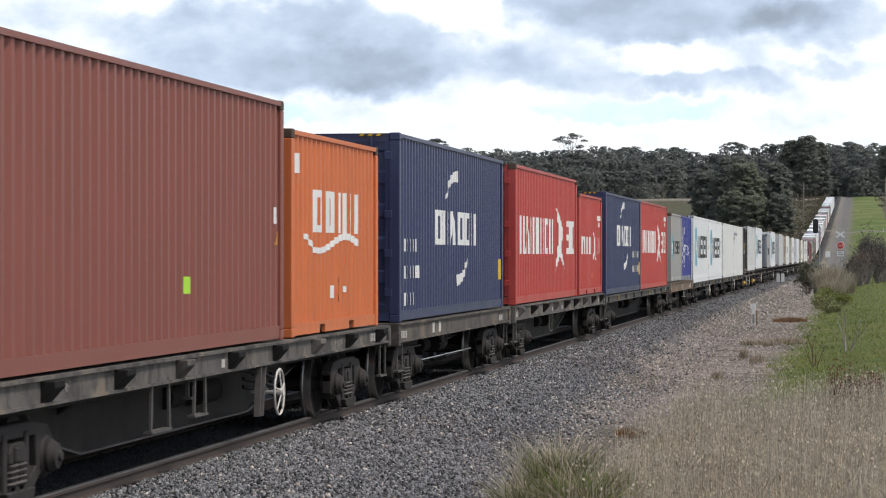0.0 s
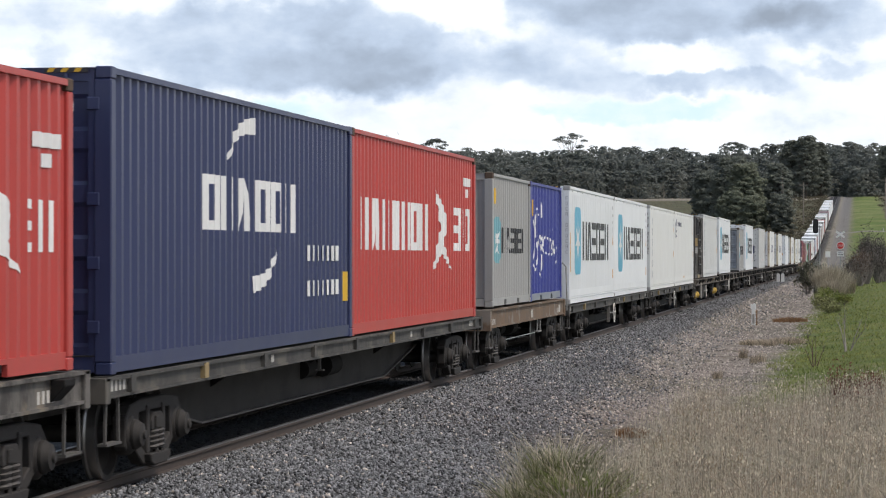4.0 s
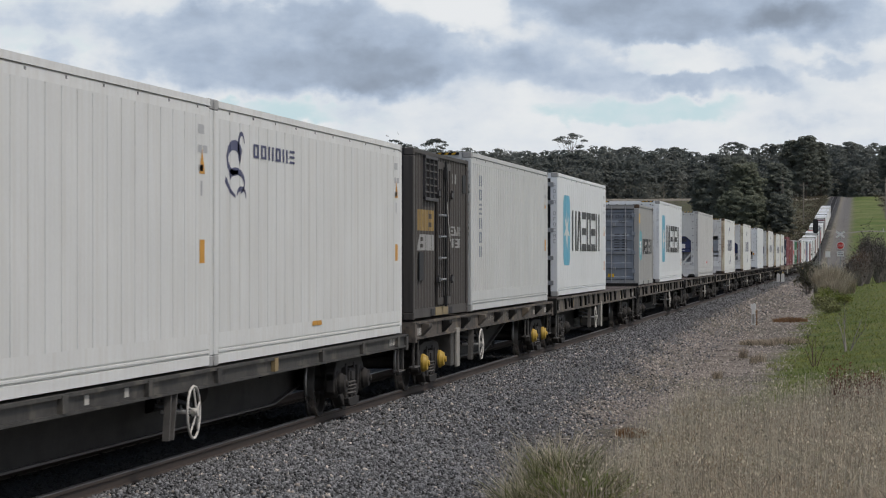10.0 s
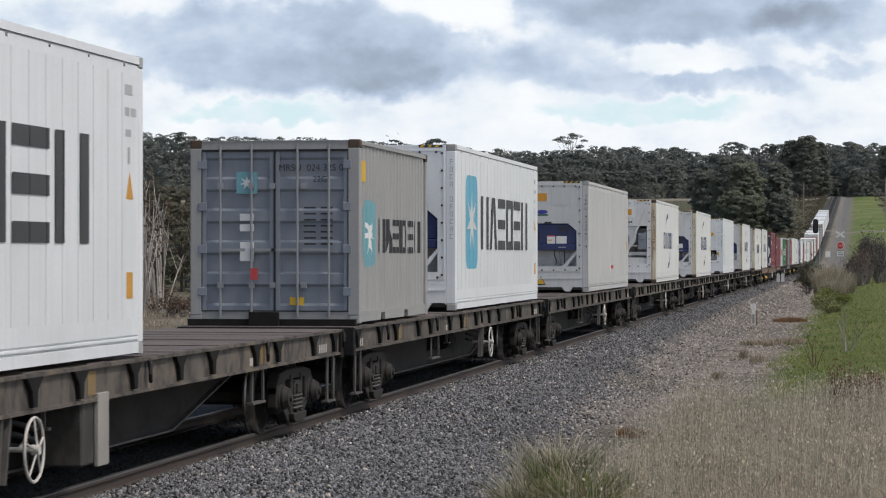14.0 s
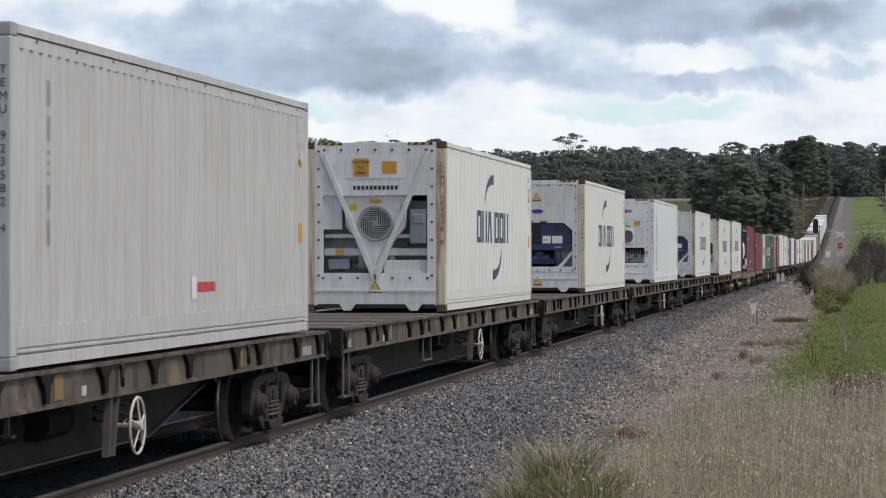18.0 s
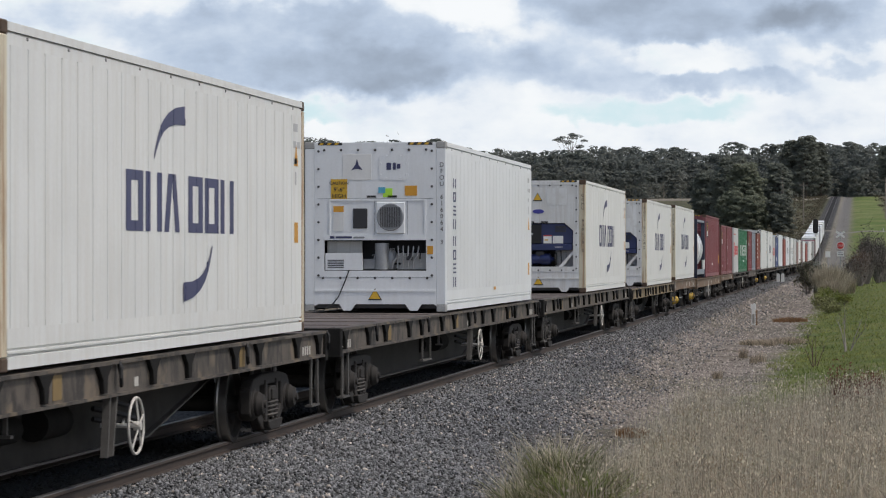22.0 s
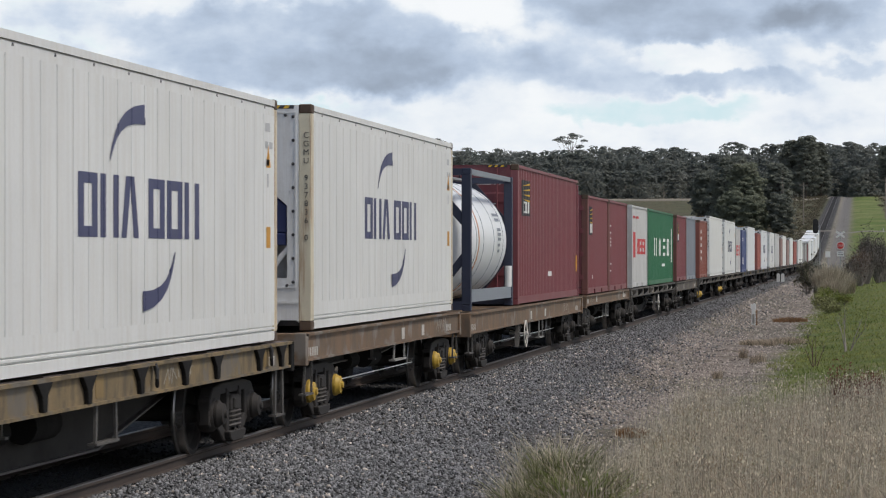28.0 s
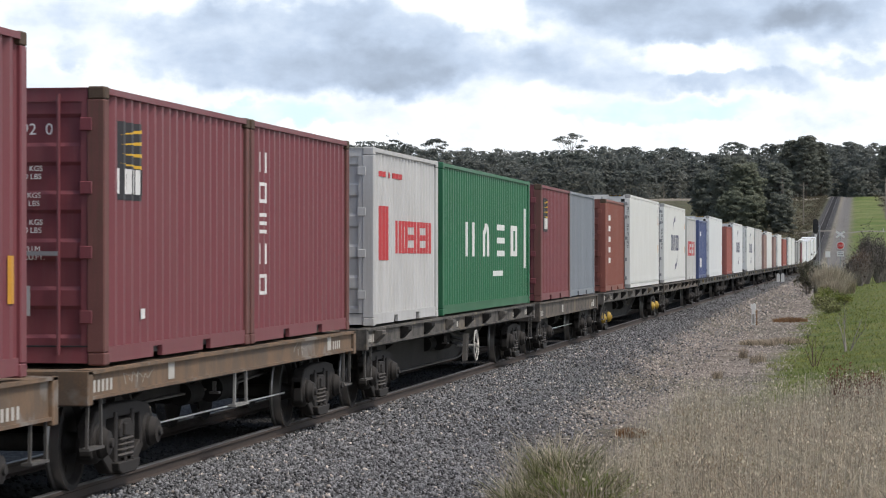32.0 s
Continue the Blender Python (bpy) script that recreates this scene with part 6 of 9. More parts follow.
def power_box(label, U, z):
    """Sooty generator container with side doors, ladder rungs and a louvred vent."""
    L, H = 6.058, 2.72
    box = start_box("generator_container", label, "generator container", U, L, H, z, "other loads on the train")
    prof = shell(box, L, H, SOOT, "dry")
    panel_end(box, H, SOOT)
    part("vent_recess", shared("vent_recess", lambda s: s.box(1.16, 1.205, 1.08, 2.34, 1.95, 2.60)), VOID, box)
    part("louvre_frame", shared("louvre_frame", lambda s: [s.box(1.2, 1.245, 1.04 + 0.43 * k, 1.07 + 0.43 * k, 1.93, 2.62) for k in range(4)] and s.box(1.2, 1.248, 1.04, 2.36, 1.91, 1.96).box(1.2, 1.248, 1.04, 2.36, 2.59, 2.64)), CHARCOAL, box, "grid frame over the vent")
    for k in range(5):
        part("louvre_slat", shared("louvre_slat", lambda s: s.box(1.195, 1.235, 1.08, 2.34, -0.012, 0.012)), SOOT, box, m=pose(0, 0, 2.05 + 0.115 * k))
    def leaf(s):
        s.box(1.2, 1.232, 0.0, 0.06, 0.2, H - 0.14).box(1.2, 1.232, 0.66, 0.72, 0.2, H - 0.14).box(1.2, 1.232, 0.06, 0.66, 0.2, 0.32).box(1.2, 1.232, 0.06, 0.66, H - 0.26, H - 0.14)
        s.box(1.19, 1.212, 0.06, 0.66, 0.32, H - 0.26).box(1.2, 1.228, 0.25, 0.33, 0.32, H - 0.26).box(1.2, 1.228, 0.45, 0.53, 0.32, H - 0.26)
    for y in (2.42, 3.14):
        door = part("side_door", shared("side_door", leaf), SOOT, box, "sooty ribbed side door", m=pose(0, y, 0))
        for zz in (0.62, 2.05):
            part("hinge", shared("side_hinge", lambda s: s.box(1.22, 1.27, -0.10, 0.06, -0.04, 0.04).tube((1.25, 0.06, -0.07), (1.25, 0.06, 0.07), 0.022, 8)), CHARCOAL, door, m=pose(0, 0.0 if y < 3 else 0.72, zz))
    part("lock_rod", shared("door_rod", lambda s: s.tube((1.265, 3.08, 0.16), (1.265, 3.08, H - 0.12), 0.022, 8).box(1.22, 1.29, 3.03, 3.13, 0.18, 0.34).box(1.22, 1.29, 3.03, 3.13, H - 0.42, H - 0.22)), RUBBER, box, "dark locking rod")
    for k in range(4):
        part("ladder_rung", shared("ladder_rung", lambda s: s.tube((1.275, 2.50, 0), (1.275, 3.02, 0), 0.014, 6).box(1.22, 1.28, 2.48, 2.52, -0.02, 0.02).box(1.22, 1.28, 3.0, 3.04, -0.02, 0.02)), GALV, box, m=pose(0, 0, 0.62 + 0.357 * k))
    # low opening and fork pockets: thin plates in the shade colour, no holes cut
    part("hatch", shared("low_hatch", lambda s: s.box(1.2, 1.216, 0.62, 1.02, 0.62, 1.08)), VOID, box, "near-black plate painted as a shaded opening")
    part("hatch", shared("hatch", lambda s: s.box(1.2, 1.216, 5.40, 5.75, 2.12, 2.44)), VOID, box, "small dark hatch")
    part("pocket_plate", shared("pocket_plate", lambda s: s.box(1.2, 1.206, 2.35, 3.68, 0.025, 0.165)), TANPAINT, box, "tan plate on the bottom rail")
    for y in (1.88, 3.86):
        part("fork_pocket", shared("fork_pocket", lambda s: s.box(1.2, 1.207, 0, 0.33, 0.03, 0.14)), VOID, box, m=pose(0, y, 0))
    made("word_block", FADEDAMBER, box, "faded yellow blocks", lambda s: side_paint(s, blocks(0.65, 1.42, 1.68, 0.34, "IOBISI", 0.24, 0.3), prof))
    made("word_block", GREYP, box, "faded grey blocks", lambda s: side_paint(s, blocks(0.65, 1.10, 1.68, 0.26, "WSIBII", 0.24, 0.3), prof))
    made("word_block", GREYP, box, "scratched white blocks", lambda s: side_paint(s, blocks(4.05, 1.36, 1.25, 0.16, "SOWIO", 0.2, 0.25) + blocks(3.95, 1.15, 1.35, 0.16, "BIISOS", 0.2, 0.25) + blocks(4.2, 2.26, 0.55, 0.17, "OIO", 0.2, 0.3), prof))
    made("curved_stroke", GREYP, box, "scratched white stroke", lambda s: [s.add([(1.24, a[0] - 0.035, a[1]), (1.24, a[0] + 0.035, a[1]), (1.24, b[0] + 0.035, b[1]), (1.24, b[0] - 0.035, b[1])], [(0, 1, 2, 3)])
         for a, b in (((3.24, 1.90), (3.36, 1.80)), ((3.36, 1.80), (3.30, 1.68)), ((3.40, 1.92), (3.55, 1.60)), ((3.55, 1.60), (3.76, 1.25)))])
    return box


FADEDAMBER = paint("faded_amber_lettering", (0.30, 0.205, 0.075), 0.6, 0.5)
TANPAINT = paint("tan_plate_paint", (0.30, 0.23, 0.12), 0.6, 0.3)


# ---- wagons ----
WHEELS = {"lead": [], "trail": []}


def side_frame_shape(s):
    """Cast frame: arched top, pedestals over the axle boxes, columns, raking lower arms and a spring pan."""
    s.prism([(-1.10, 0.50), (-1.10, 0.62), (-0.94, 0.745), (-0.5, 0.79), (0.5, 0.79), (0.94, 0.745), (1.10, 0.62), (1.10, 0.50), (0.70, 0.55), (0.58, 0.66), (-0.58, 0.66), (-0.70, 0.55)], "x", -0.075, 0.065)
    for a in (-1, 1):
        s.prism([(a * 1.10, 0.60), (a * 1.10, 0.34), (a * 1.02, 0.30), (a * 1.02, 0.60)], "x", -0.06, 0.06)
        s.prism([(a * 0.76, 0.60), (a * 0.76, 0.40), (a * 0.64, 0.34), (a * 0.60, 0.66)], "x", -0.065, 0.065)
        s.prism([(a * 0.84, 0.36), (a * 0.73, 0.44), (a * 0.28, 0.22), (a * 0.28, 0.12), (a * 0.42, 0.13)], "x", -0.07, 0.06)
        s.box(-0.075, 0.085, a * 0.30 - 0.05, a * 0.30 + 0.05, 0.18, 0.72)
    s.prism([(-0.40, 0.235), (0.40, 0.235), (0.36, 0.15), (0.24, 0.11), (-0.24, 0.11), (-0.36, 0.15)], "x", -0.10, 0.13)


def axle_box_shape(s):
    s.lathe((0, 0, 0), [(0.20, -0.09), (0.21, -0.02), (0.20, 0.05), (0.165, 0.085)], 18, "x")
    s.prism([(-0.17, 0.05), (-0.17, 0.20), (0.17, 0.20), (0.17, 0.05)], "x", -0.08, 0.05)


def bolster_end_shape(s):
    s.prism([(-0.235, 0.46), (0.235, 0.46), (0.235, 0.56), (0.16, 0.635), (-0.16, 0.635), (-0.235, 0.56)], "x", -0.10, 0.10)
    s.box(0.08, 0.125, -0.14, -0.02, 0.48, 0.60)


def spring_shape(s):
    pts = [(0.03 + 0.092 * math.cos(k * 0.785), 0.092 * math.sin(k * 0.785), 0.245 + 0.0062 * k) for k in range(35)]
    s.path(pts, 0.022, 4)
    s.tube((0.03, 0, 0.23), (0.03, 0, 0.47), 0.045, 8)


def wheelset_shape(s):
    for sx in (-1, 1):
        prof = [(0.08, 0.60), (0.10, 0.66), (0.36, 0.705), (0.40, 0.70), (0.485, 0.69), (0.487, 0.715), (0.462, 0.73), (0.458, 0.82), (0.40, 0.825), (0.37, 0.76), (0.12, 0.75), (0.10, 0.82), (0.075, 1.0)]
        s.lathe((0, 0, 0), [(r, sx * x) for r, x in prof], 20, "x")
    s.tube((-0.62, 0, 0), (0.62, 0, 0), 0.085, 10)
    for sx in (-1, 1):
        for k in range(4):
            a = k * math.tau / 4
            s.tube((sx * 0.757, 0.25 * math.cos(a), 0.25 * math.sin(a)), (sx * 0.764, 0.25 * math.cos(a), 0.25 * math.sin(a)), 0.035, 8)


def wheel_mesh():
    if "wheelset" not in SHARED:
        s = Shape()
        wheelset_shape(s)
        me = s.mesh("wheelset", True)
        me.materials.append(TREAD)
        for p in me.polygons:
            r = math.hypot(p.center[1], p.center[2])
            if r > 0.445 and 0.70 < abs(p.center[0]) < 0.83:
                p.material_index = 1
        SHARED["wheelset"] = me
    return SHARED["wheelset"]


def bogie(wagon, y, cap, near=True):
    bg = part("bogie", shared("bogie", lambda s: s.box(-0.95, 0.95, -0.16, 0.16, 0.42, 0.66).box(-0.3, 0.3, -0.3, 0.3, 0.6, 0.8), bevel=0.02), BOGIE, wagon, m=pose(0, y, RAIL_Z))
    for sx in (-1, 1):
        turn = 0 if sx > 0 else 180
        part("side_frame", shared("side_frame", side_frame_shape, bevel=0.012), BOGIE, bg, m=pose(sx * 1.0, 0, 0, 0, 0, turn))
        if near:
            part("bolster_end", shared("bolster_end", bolster_end_shape, bevel=0.01), BOGIE, bg, m=pose(sx * 1.0, 0, 0, 0, 0, turn))
        for yy in (-0.115, 0.115) if near else ():
            part("coil_spring", shared("coil_spring", spring_shape, smooth=True), SPRING, bg, m=pose(sx * 1.0, yy, 0, 0, 0, turn))
        for yy in (-0.89, 0.89):
            part("axle_box", shared("axle_box", axle_box_shape, smooth=True), BOGIE, bg, m=pose(sx * 1.0, yy, 0.46, 0, 0, turn))
            part("bearing_cap", shared("bearing_cap", lambda s: s.lathe((0, 0, 0), [(0.15, 0.06), (0.15, 0.12), (0.125, 0.15), (0.115, 0.18), (0.05, 0.19), (0.045, 0.215)], 16, "x"), smooth=True), cap, bg, m=pose(sx * 1.0, yy, 0.46, 0, 0, turn))
    if near:
        part("brake_beam", shared("brake_beam", lambda s: s.box(-0.95, 0.95, -0.40, -0.34, 0.34, 0.42).box(-0.95, 0.95, 0.34, 0.40, 0.34, 0.42).box(-0.82, -0.70, -0.46, -0.40, 0.3, 0.6).box(0.70, 0.82, -0.46, -0.40, 0.3, 0.6)), DARKSTEEL, bg)
    for role, yy in (("lead", -0.89), ("trail", 0.89)):
        w = part("wheelset", wheel_mesh(), BOGIE, bg, m=pose(0, yy, 0.46))
        WHEELS[role].append(w)


def handwheel_rim(s):
    n = 24
    s.path([(0, 0.27 * math.cos(k * math.tau / n), 0.27 * math.sin(k * math.tau / n)) for k in range(n)], 0.014, 6, True)


def handwheel(w, y):
    """Spoked hand brake wheel on the side of the wagon."""
    rim = part("hand_brake_wheel", shared("hand_brake_wheel", handwheel_rim, smooth=True), BRAKEWHITE, w, "white spoked hand brake wheel", m=pose(1.30, y, 0.555))
    for k in range(5):
        part("spoke", shared("wheel_spoke", lambda s: s.tube((0.03, 0, 0), (0, 0.265, 0), 0.010, 5)), BRAKEWHITE, rim, m=pose(0, 0, 0, 72 * k + 20))
    part("hub", shared("wheel_hub", lambda s: s.tube((-0.02, 0, 0), (0.05, 0, 0), 0.045, 10)), BRAKEWHITE, rim)


def stirrup(s, y, wide, z0, z1, bar):
    """A flat bar bent into a hanging step."""
    h = wide / 2
    s.prism([(y - h, z1), (y - h - 0.03, z0 + 0.02), (y - h - 0.03 + bar, z0 + 0.02), (y - h + bar, z1)], "x", 1.175, 1.20)
    s.prism([(y + h, z1), (y + h + 0.03, z0 + 0.02), (y + h + 0.03 - bar, z0 + 0.02), (y + h - bar, z1)], "x", 1.175, 1.20)
    s.box(1.12, 1.215, y - h - 0.035, y + h + 0.035, z0, z0 + 0.025)


def scrawl(s, spans, zb, zt, seed):
    """Scrawled strokes on the sill between the given ends."""
    r = random.Random(seed)
    for y0, y1 in spans:
        y = y0
        while y < y1:
            a, b = (y + r.uniform(-0.08, 0.08), r.uniform(zb + 0.05, zb + 0.12)), (y + r.uniform(-0.06, 0.16), r.uniform(zt - 0.13, zt - 0.07))
            for p, q in ((a, b), (b, (a[0] + 0.20, a[1] + r.uniform(0, 0.1)))):
                s.add([(1.2125, p[0], p[1]), (1.2125, p[0] + 0.022, p[1]), (1.2125, q[0] + 0.022, q[1]), (1.2125, q[0], q[1])], [(0, 1, 2, 3)])
            y += r.uniform(0.12, 0.24)


def wagon(label, U, L, deck, sill, depth, style, cap=None, wheel_at=None, box_at=None, axles=(2.35, 2.35), steps=(), scribble=None):
    w = tagged(new("flat_wagon"), label, "railway wagon", group="wagons of the train")
    TRAIN.append((w, U, L, 0.0))
    zt = deck - 0.012
    zb = zt - depth
    e = 0.28
    for sx in (-1, 1):
        part("side_sill", shared(("side_sill", sx, L, deck, depth), lambda s: s.prism([(sx * 1.10, zb + 0.03), (sx * 1.24, zb + 0.03), (sx * 1.24, zb), (sx * 1.06, zb), (sx * 1.06, zt), (sx * 1.25, zt), (sx * 1.25, zt - 0.035), (sx * 1.21, zt - 0.035), (sx * 1.21, zb + 0.03)][1:], "y", e, L - e)), sill, w)
    low = 0.62 if style == "plain" else 0.24
    k0 = min(6.8, L * 0.33)
    belly = [(e, zt - 0.02), (L - e, zt - 0.02), (L - e, zt - 0.40), (L - k0 + 3.2, zt - 0.40), (L - k0, low), (k0, low), (k0 - 3.2, zt - 0.40), (e, zt - 0.40)]
    part("centre_sill", shared(("centre_sill", L, deck, low), lambda s: s.prism(belly, "x", -0.50, 0.50)), BELLY, w)
    part("sill_flange", shared(("sill_flange", L, deck, low), lambda s: [s.prism([p, q, (q[0], q[1] - 0.022), (p[0], p[1] - 0.022)], "x", -0.56, 0.56) for p, q in zip(belly[3:6], belly[4:7])]), FLANGE, w, "paler lower edge of the deep centre sill")
    for y in (e - 0.02, L - e - 0.14):
        part("end_beam", shared(("end_beam", deck, depth), lambda s: s.box(-1.25, 1.25, 0, 0.16, zt - depth - 0.05, zt), bevel=0.01), DARKSTEEL if style == "flat" else sill, w, m=pose(0, y, 0))
    for y, d in ((e, -1), (L - e, 1)):
        part("coupler", shared(("coupler", d), lambda s: s.box(-0.11, 0.11, 0.0 if d > 0 else -0.38, 0.38 if d > 0 else 0.0, 0.76, 0.98).box(-0.2, 0.16, 0.22 * d - 0.1, 0.22 * d + 0.1, 0.72, 1.02), bevel=0.03), BOGIE, w, m=pose(0, y, 0))
        if U < 520:
            part("air_hose", shared(("air_hose", d), lambda s: s.path([(0.35, 0.0, 0.82), (0.37, 0.12 * d, 0.62), (0.3, 0.22 * d, 0.48), (0.22, 0.30 * d, 0.50)], 0.024, 6), smooth=True), RUBBER, w, m=pose(0, y, 0))
        foot_z = 0.24 if style == "flat" else 0.40
        part("step_iron", shared(("step_iron", deck, foot_z), lambda s: stirrup(s, 0.0, 0.44, foot_z, zt - 0.1, 0.07 if style == "flat" else 0.035)), STEPSTEEL, w, m=pose(0, y - d * (0.62 if style == "flat" else 0.38), 0))
    if U < 462:
        for y0, n in ((0.55, 5), (L - 1.75, 4)):
            for k in range(n):
                part("stencil_bar", shared(("stencil_bar", deck, depth), lambda s: s.box(1.209, 1.2135, 0, 0.075, zb + 0.06, zb + 0.17)), PLATEWHITE, w, m=pose(0, y0 + 0.14 * k, 0))
    cap = cap or BOGIE
    bogie(w, axles[0], cap, U < 520)
    bogie(w, L - axles[1], cap, U < 520)
    for y, wide, foot_z in steps:
        part("side_step", shared(("side_step", deck, wide, foot_z), lambda s: stirrup(s, 0.0, wide, foot_z, zb + 0.03, 0.055)), STEPPALE if style == "plain" else STEPSTEEL, w, "bent flat-bar step", m=pose(0, y, 0))
    if scribble:
        for k, span in enumerate(scribble):
            made("chalk_scribble", CHALK, w, "pale scrawled paint strokes", lambda s: scrawl(s, (span,), zb, zt, int(U) + k))
    if style == "flat":
        n = int((L - 2 * e - 0.4) / 1.55)
        for k in range(n):
            y = e + 0.4 + k * (L - 2 * e - 0.8) / (n - 1) + 0.25 * math.sin(k * 2.7)
            part("stake_pocket", shared(("stake_pocket", deck), lambda s: s.prism([(-0.24, zt - 0.036), (0.22, zt - 0.036), (0.07, zt - 0.15), (0.05, zt - 0.29), (-0.06, zt - 0.29), (-0.09, zt - 0.16)], "x", 1.205, 1.256), bevel=0.006), DARKSTEEL, w, m=pose(0, y, 0))
            if k % 4 == 2:
                part("ochre_plate", shared(("ochre_plate", deck), lambda s: s.box(1.208, 1.216, 0.3, 0.56, zb + 0.06, zt - 0.06)), YELLOWED, w, "worn ochre square on the sill", m=pose(0, y, 0))
            if k % 3 == 1:
                part("lashing_ring", shared(("lashing_ring", deck), lambda s: s.path([(1.24, 0.5, zt - 0.02), (1.28, 0.44, zt - 0.07), (1.28, 0.42, zt - 0.16), (1.27, 0.47, zt - 0.24), (1.26, 0.50, zt - 0.14), (1.24, 0.5, zt - 0.02)], 0.02, 6), smooth=True), RUBBER, w, m=pose(0, y, 0))
        bw = (L - 2 * e) / 36
        for k in range(36):
            part("deck_board", shared(("deck_board", round(bw, 3)), lambda s: s.box(-1.2, 1.2, 0.004, bw - 0.006, zt - 0.05, zt + 0.006)), DECKWOOD, w, m=pose(0, e + k * bw, 0.006 * math.sin(k * 2.3)))
    else:
        part("deck_plate", shared(("deck_plate", L, deck), lambda s: s.box(-1.05, 1.05, e, L - e, zt - 0.03, zt - 0.012)), sill, w)
        n = 6 if L < 16 else 9
        for k in range(n):
            y = 1.2 + k * (L - 2.4) / (n - 1)
            if style == "bracket":
                part("side_bracket", shared(("side_bracket", deck), lambda s: s.prism([(1.21, zt - 0.04), (1.34, zt - 0.04), (1.34, zt - 0.10), (1.21, zt - 0.24)], "y", -0.16, 0.16), bevel=0.008), DARKSTEEL if k % 3 else sill, w, m=pose(0, y, 0))
            elif style == "thin":
                part("side_bracket", shared(("thin_bracket", deck), lambda s: s.box(1.2, 1.26, -0.09, 0.09, zt - 0.17, zt - 0.01)), AMBERSTEEL if k % 4 == 1 else sill, w, m=pose(0, y, 0))
        for k in range(5):
            y = 2.0 + k * (L - 4) / 4
            part("cross_bearer", shared(("cross_bearer", deck), lambda s: s.prism([(-1.06, zt - 0.05), (1.06, zt - 0.05), (0.3, 0.48), (-0.3, 0.48)], "y", -0.06, 0.06)), DARKSTEEL, w, m=pose(0, y, 0))
    r = random.Random(int(U * 10))
    for k in range(2 if style != "flat" else 1):
        part("number_plate", shared(("number_plate", deck, depth, style), lambda s: s.box(1.208, 1.2165, 0, 0.24 if style == "plain" else 0.14, zb + 0.06, zb + 0.23 if style == "plain" else zb + 0.15)), PLATEWHITE, w, "pale blank plate on the sill", m=pose(0, r.uniform(0.6, L - 0.9), 0))
    if style == "plain":
        part("brake_rod", shared(("brake_rod", L), lambda s: s.tube((0.86, 3.2, 0.425), (0.86, L - 3.2, 0.425), 0.012, 6)), BRAKEROD, w, "bright steel brake rod")
    part("brake_cylinder", shared("brake_cylinder", lambda s: s.tube((0.5, -0.3, 0.60), (0.5, 0.35, 0.60), 0.13, 14).tube((0.6, 0.7, 0.62), (0.6, 1.5, 0.62), 0.16, 14), smooth=True), DARKSTEEL, w, m=pose(0, L * 0.5, 0))
    if wheel_at is not None:
        hy = wheel_at
        handwheel(w, hy)
        part("brake_linkage", shared("brake_linkage", lambda s: s.tube((1.28, 0.0, 0.0), (0.95, 0.0, 0.0), 0.022, 8).tube((1.15, 0.05, 0.0), (0.78, 1.5, 0.02), 0.013, 6)), BRAKEROD, w, "bright steel rod", m=pose(0, hy, 0.555))
        for k in range(3):
            part("brake_hose", shared(("brake_hose", k), lambda s: s.path([(0.8, 0.0, 0.80 - 0.1 * k), (1.0, 0.25, 0.74 - 0.1 * k), (1.06, 0.55, 0.68 - 0.10 * k), (0.95, 0.85, 0.72 - 0.1 * k)], 0.028, 6), smooth=True), RUBBER, w, m=pose(0, hy + 0.25, 0))
        part("brake_bracket", shared(("brake_bracket", deck), lambda s: s.prism([(-0.62, zb + 0.02), (-0.72, 0.30), (-0.50, 0.30), (-0.34, zb + 0.02)], "x", 1.15, 1.165).prism([(-0.62, zb + 0.02), (-0.72, 0.30), (-0.68, 0.30), (-0.58, zb + 0.02)], "x", 1.165, 1.22).prism([(-0.54, 0.30), (-0.50, 0.30), (-0.34, zb + 0.02), (-0.38, zb + 0.02)], "x", 1.165, 1.22)), STEPSTEEL, w, m=pose(0, hy, 0))
    if U < 520:
        part("hanger", shared(("hanger", deck), lambda s: s.box(1.0, 1.04, 0, 0.03, 0.66, zb + 0.02).box(0.97, 1.08, -0.03, 0.06, 0.64, 0.665)), STEPSTEEL, w, m=pose(0, L * 0.44, 0))
    part("cross_pipe", shared(("cross_pipe", L), lambda s: s.tube((0.84, e + 0.4, 0.80), (0.84, L - e - 0.4, 0.80), 0.02, 6)), RUBBER, w, "dark air pipe under the deck")
    if 114 < U < 115:
        made("hand_rail", STEPPALE, w, "bent pale grab rail", lambda s: s.path([(0.70, 0.22, 1.02), (0.70, 0.22, 1.90), (0.74, 0.22, 1.97), (1.10, 0.22, 1.99), (1.18, 0.22, 1.90), (1.20, 0.22, 1.10), (1.20, 0.22, 0.85)], 0.018, 6), True)
    if 210 < U < 211:
        made("deck_stop", DARKSTEEL, w, "low dark beam across the deck", lambda s: s.box(-1.2, 1.2, 0.66, 0.76, zt + 0.002, zt + 0.10).box(-0.30, 0.12, 0.58, 0.66, zt + 0.002, zt + 0.20))
    if box_at is not None:
        part("side_box", shared("side_box", lambda s: s.box(1.205, 1.245, -0.18, 0.18, 0.25, 0.92), bevel=0.005), CONCRETE, w, "pale grey side plate", m=pose(0, box_at, 0))
        part("side_tank", shared("side_tank", lambda s: s.box(0.7, 1.2, -0.55, 0.17, 0.27, 0.92), bevel=0.02), SILLDARK, w, "dark steel box behind the plate", m=pose(0, box_at, 0))
    return w


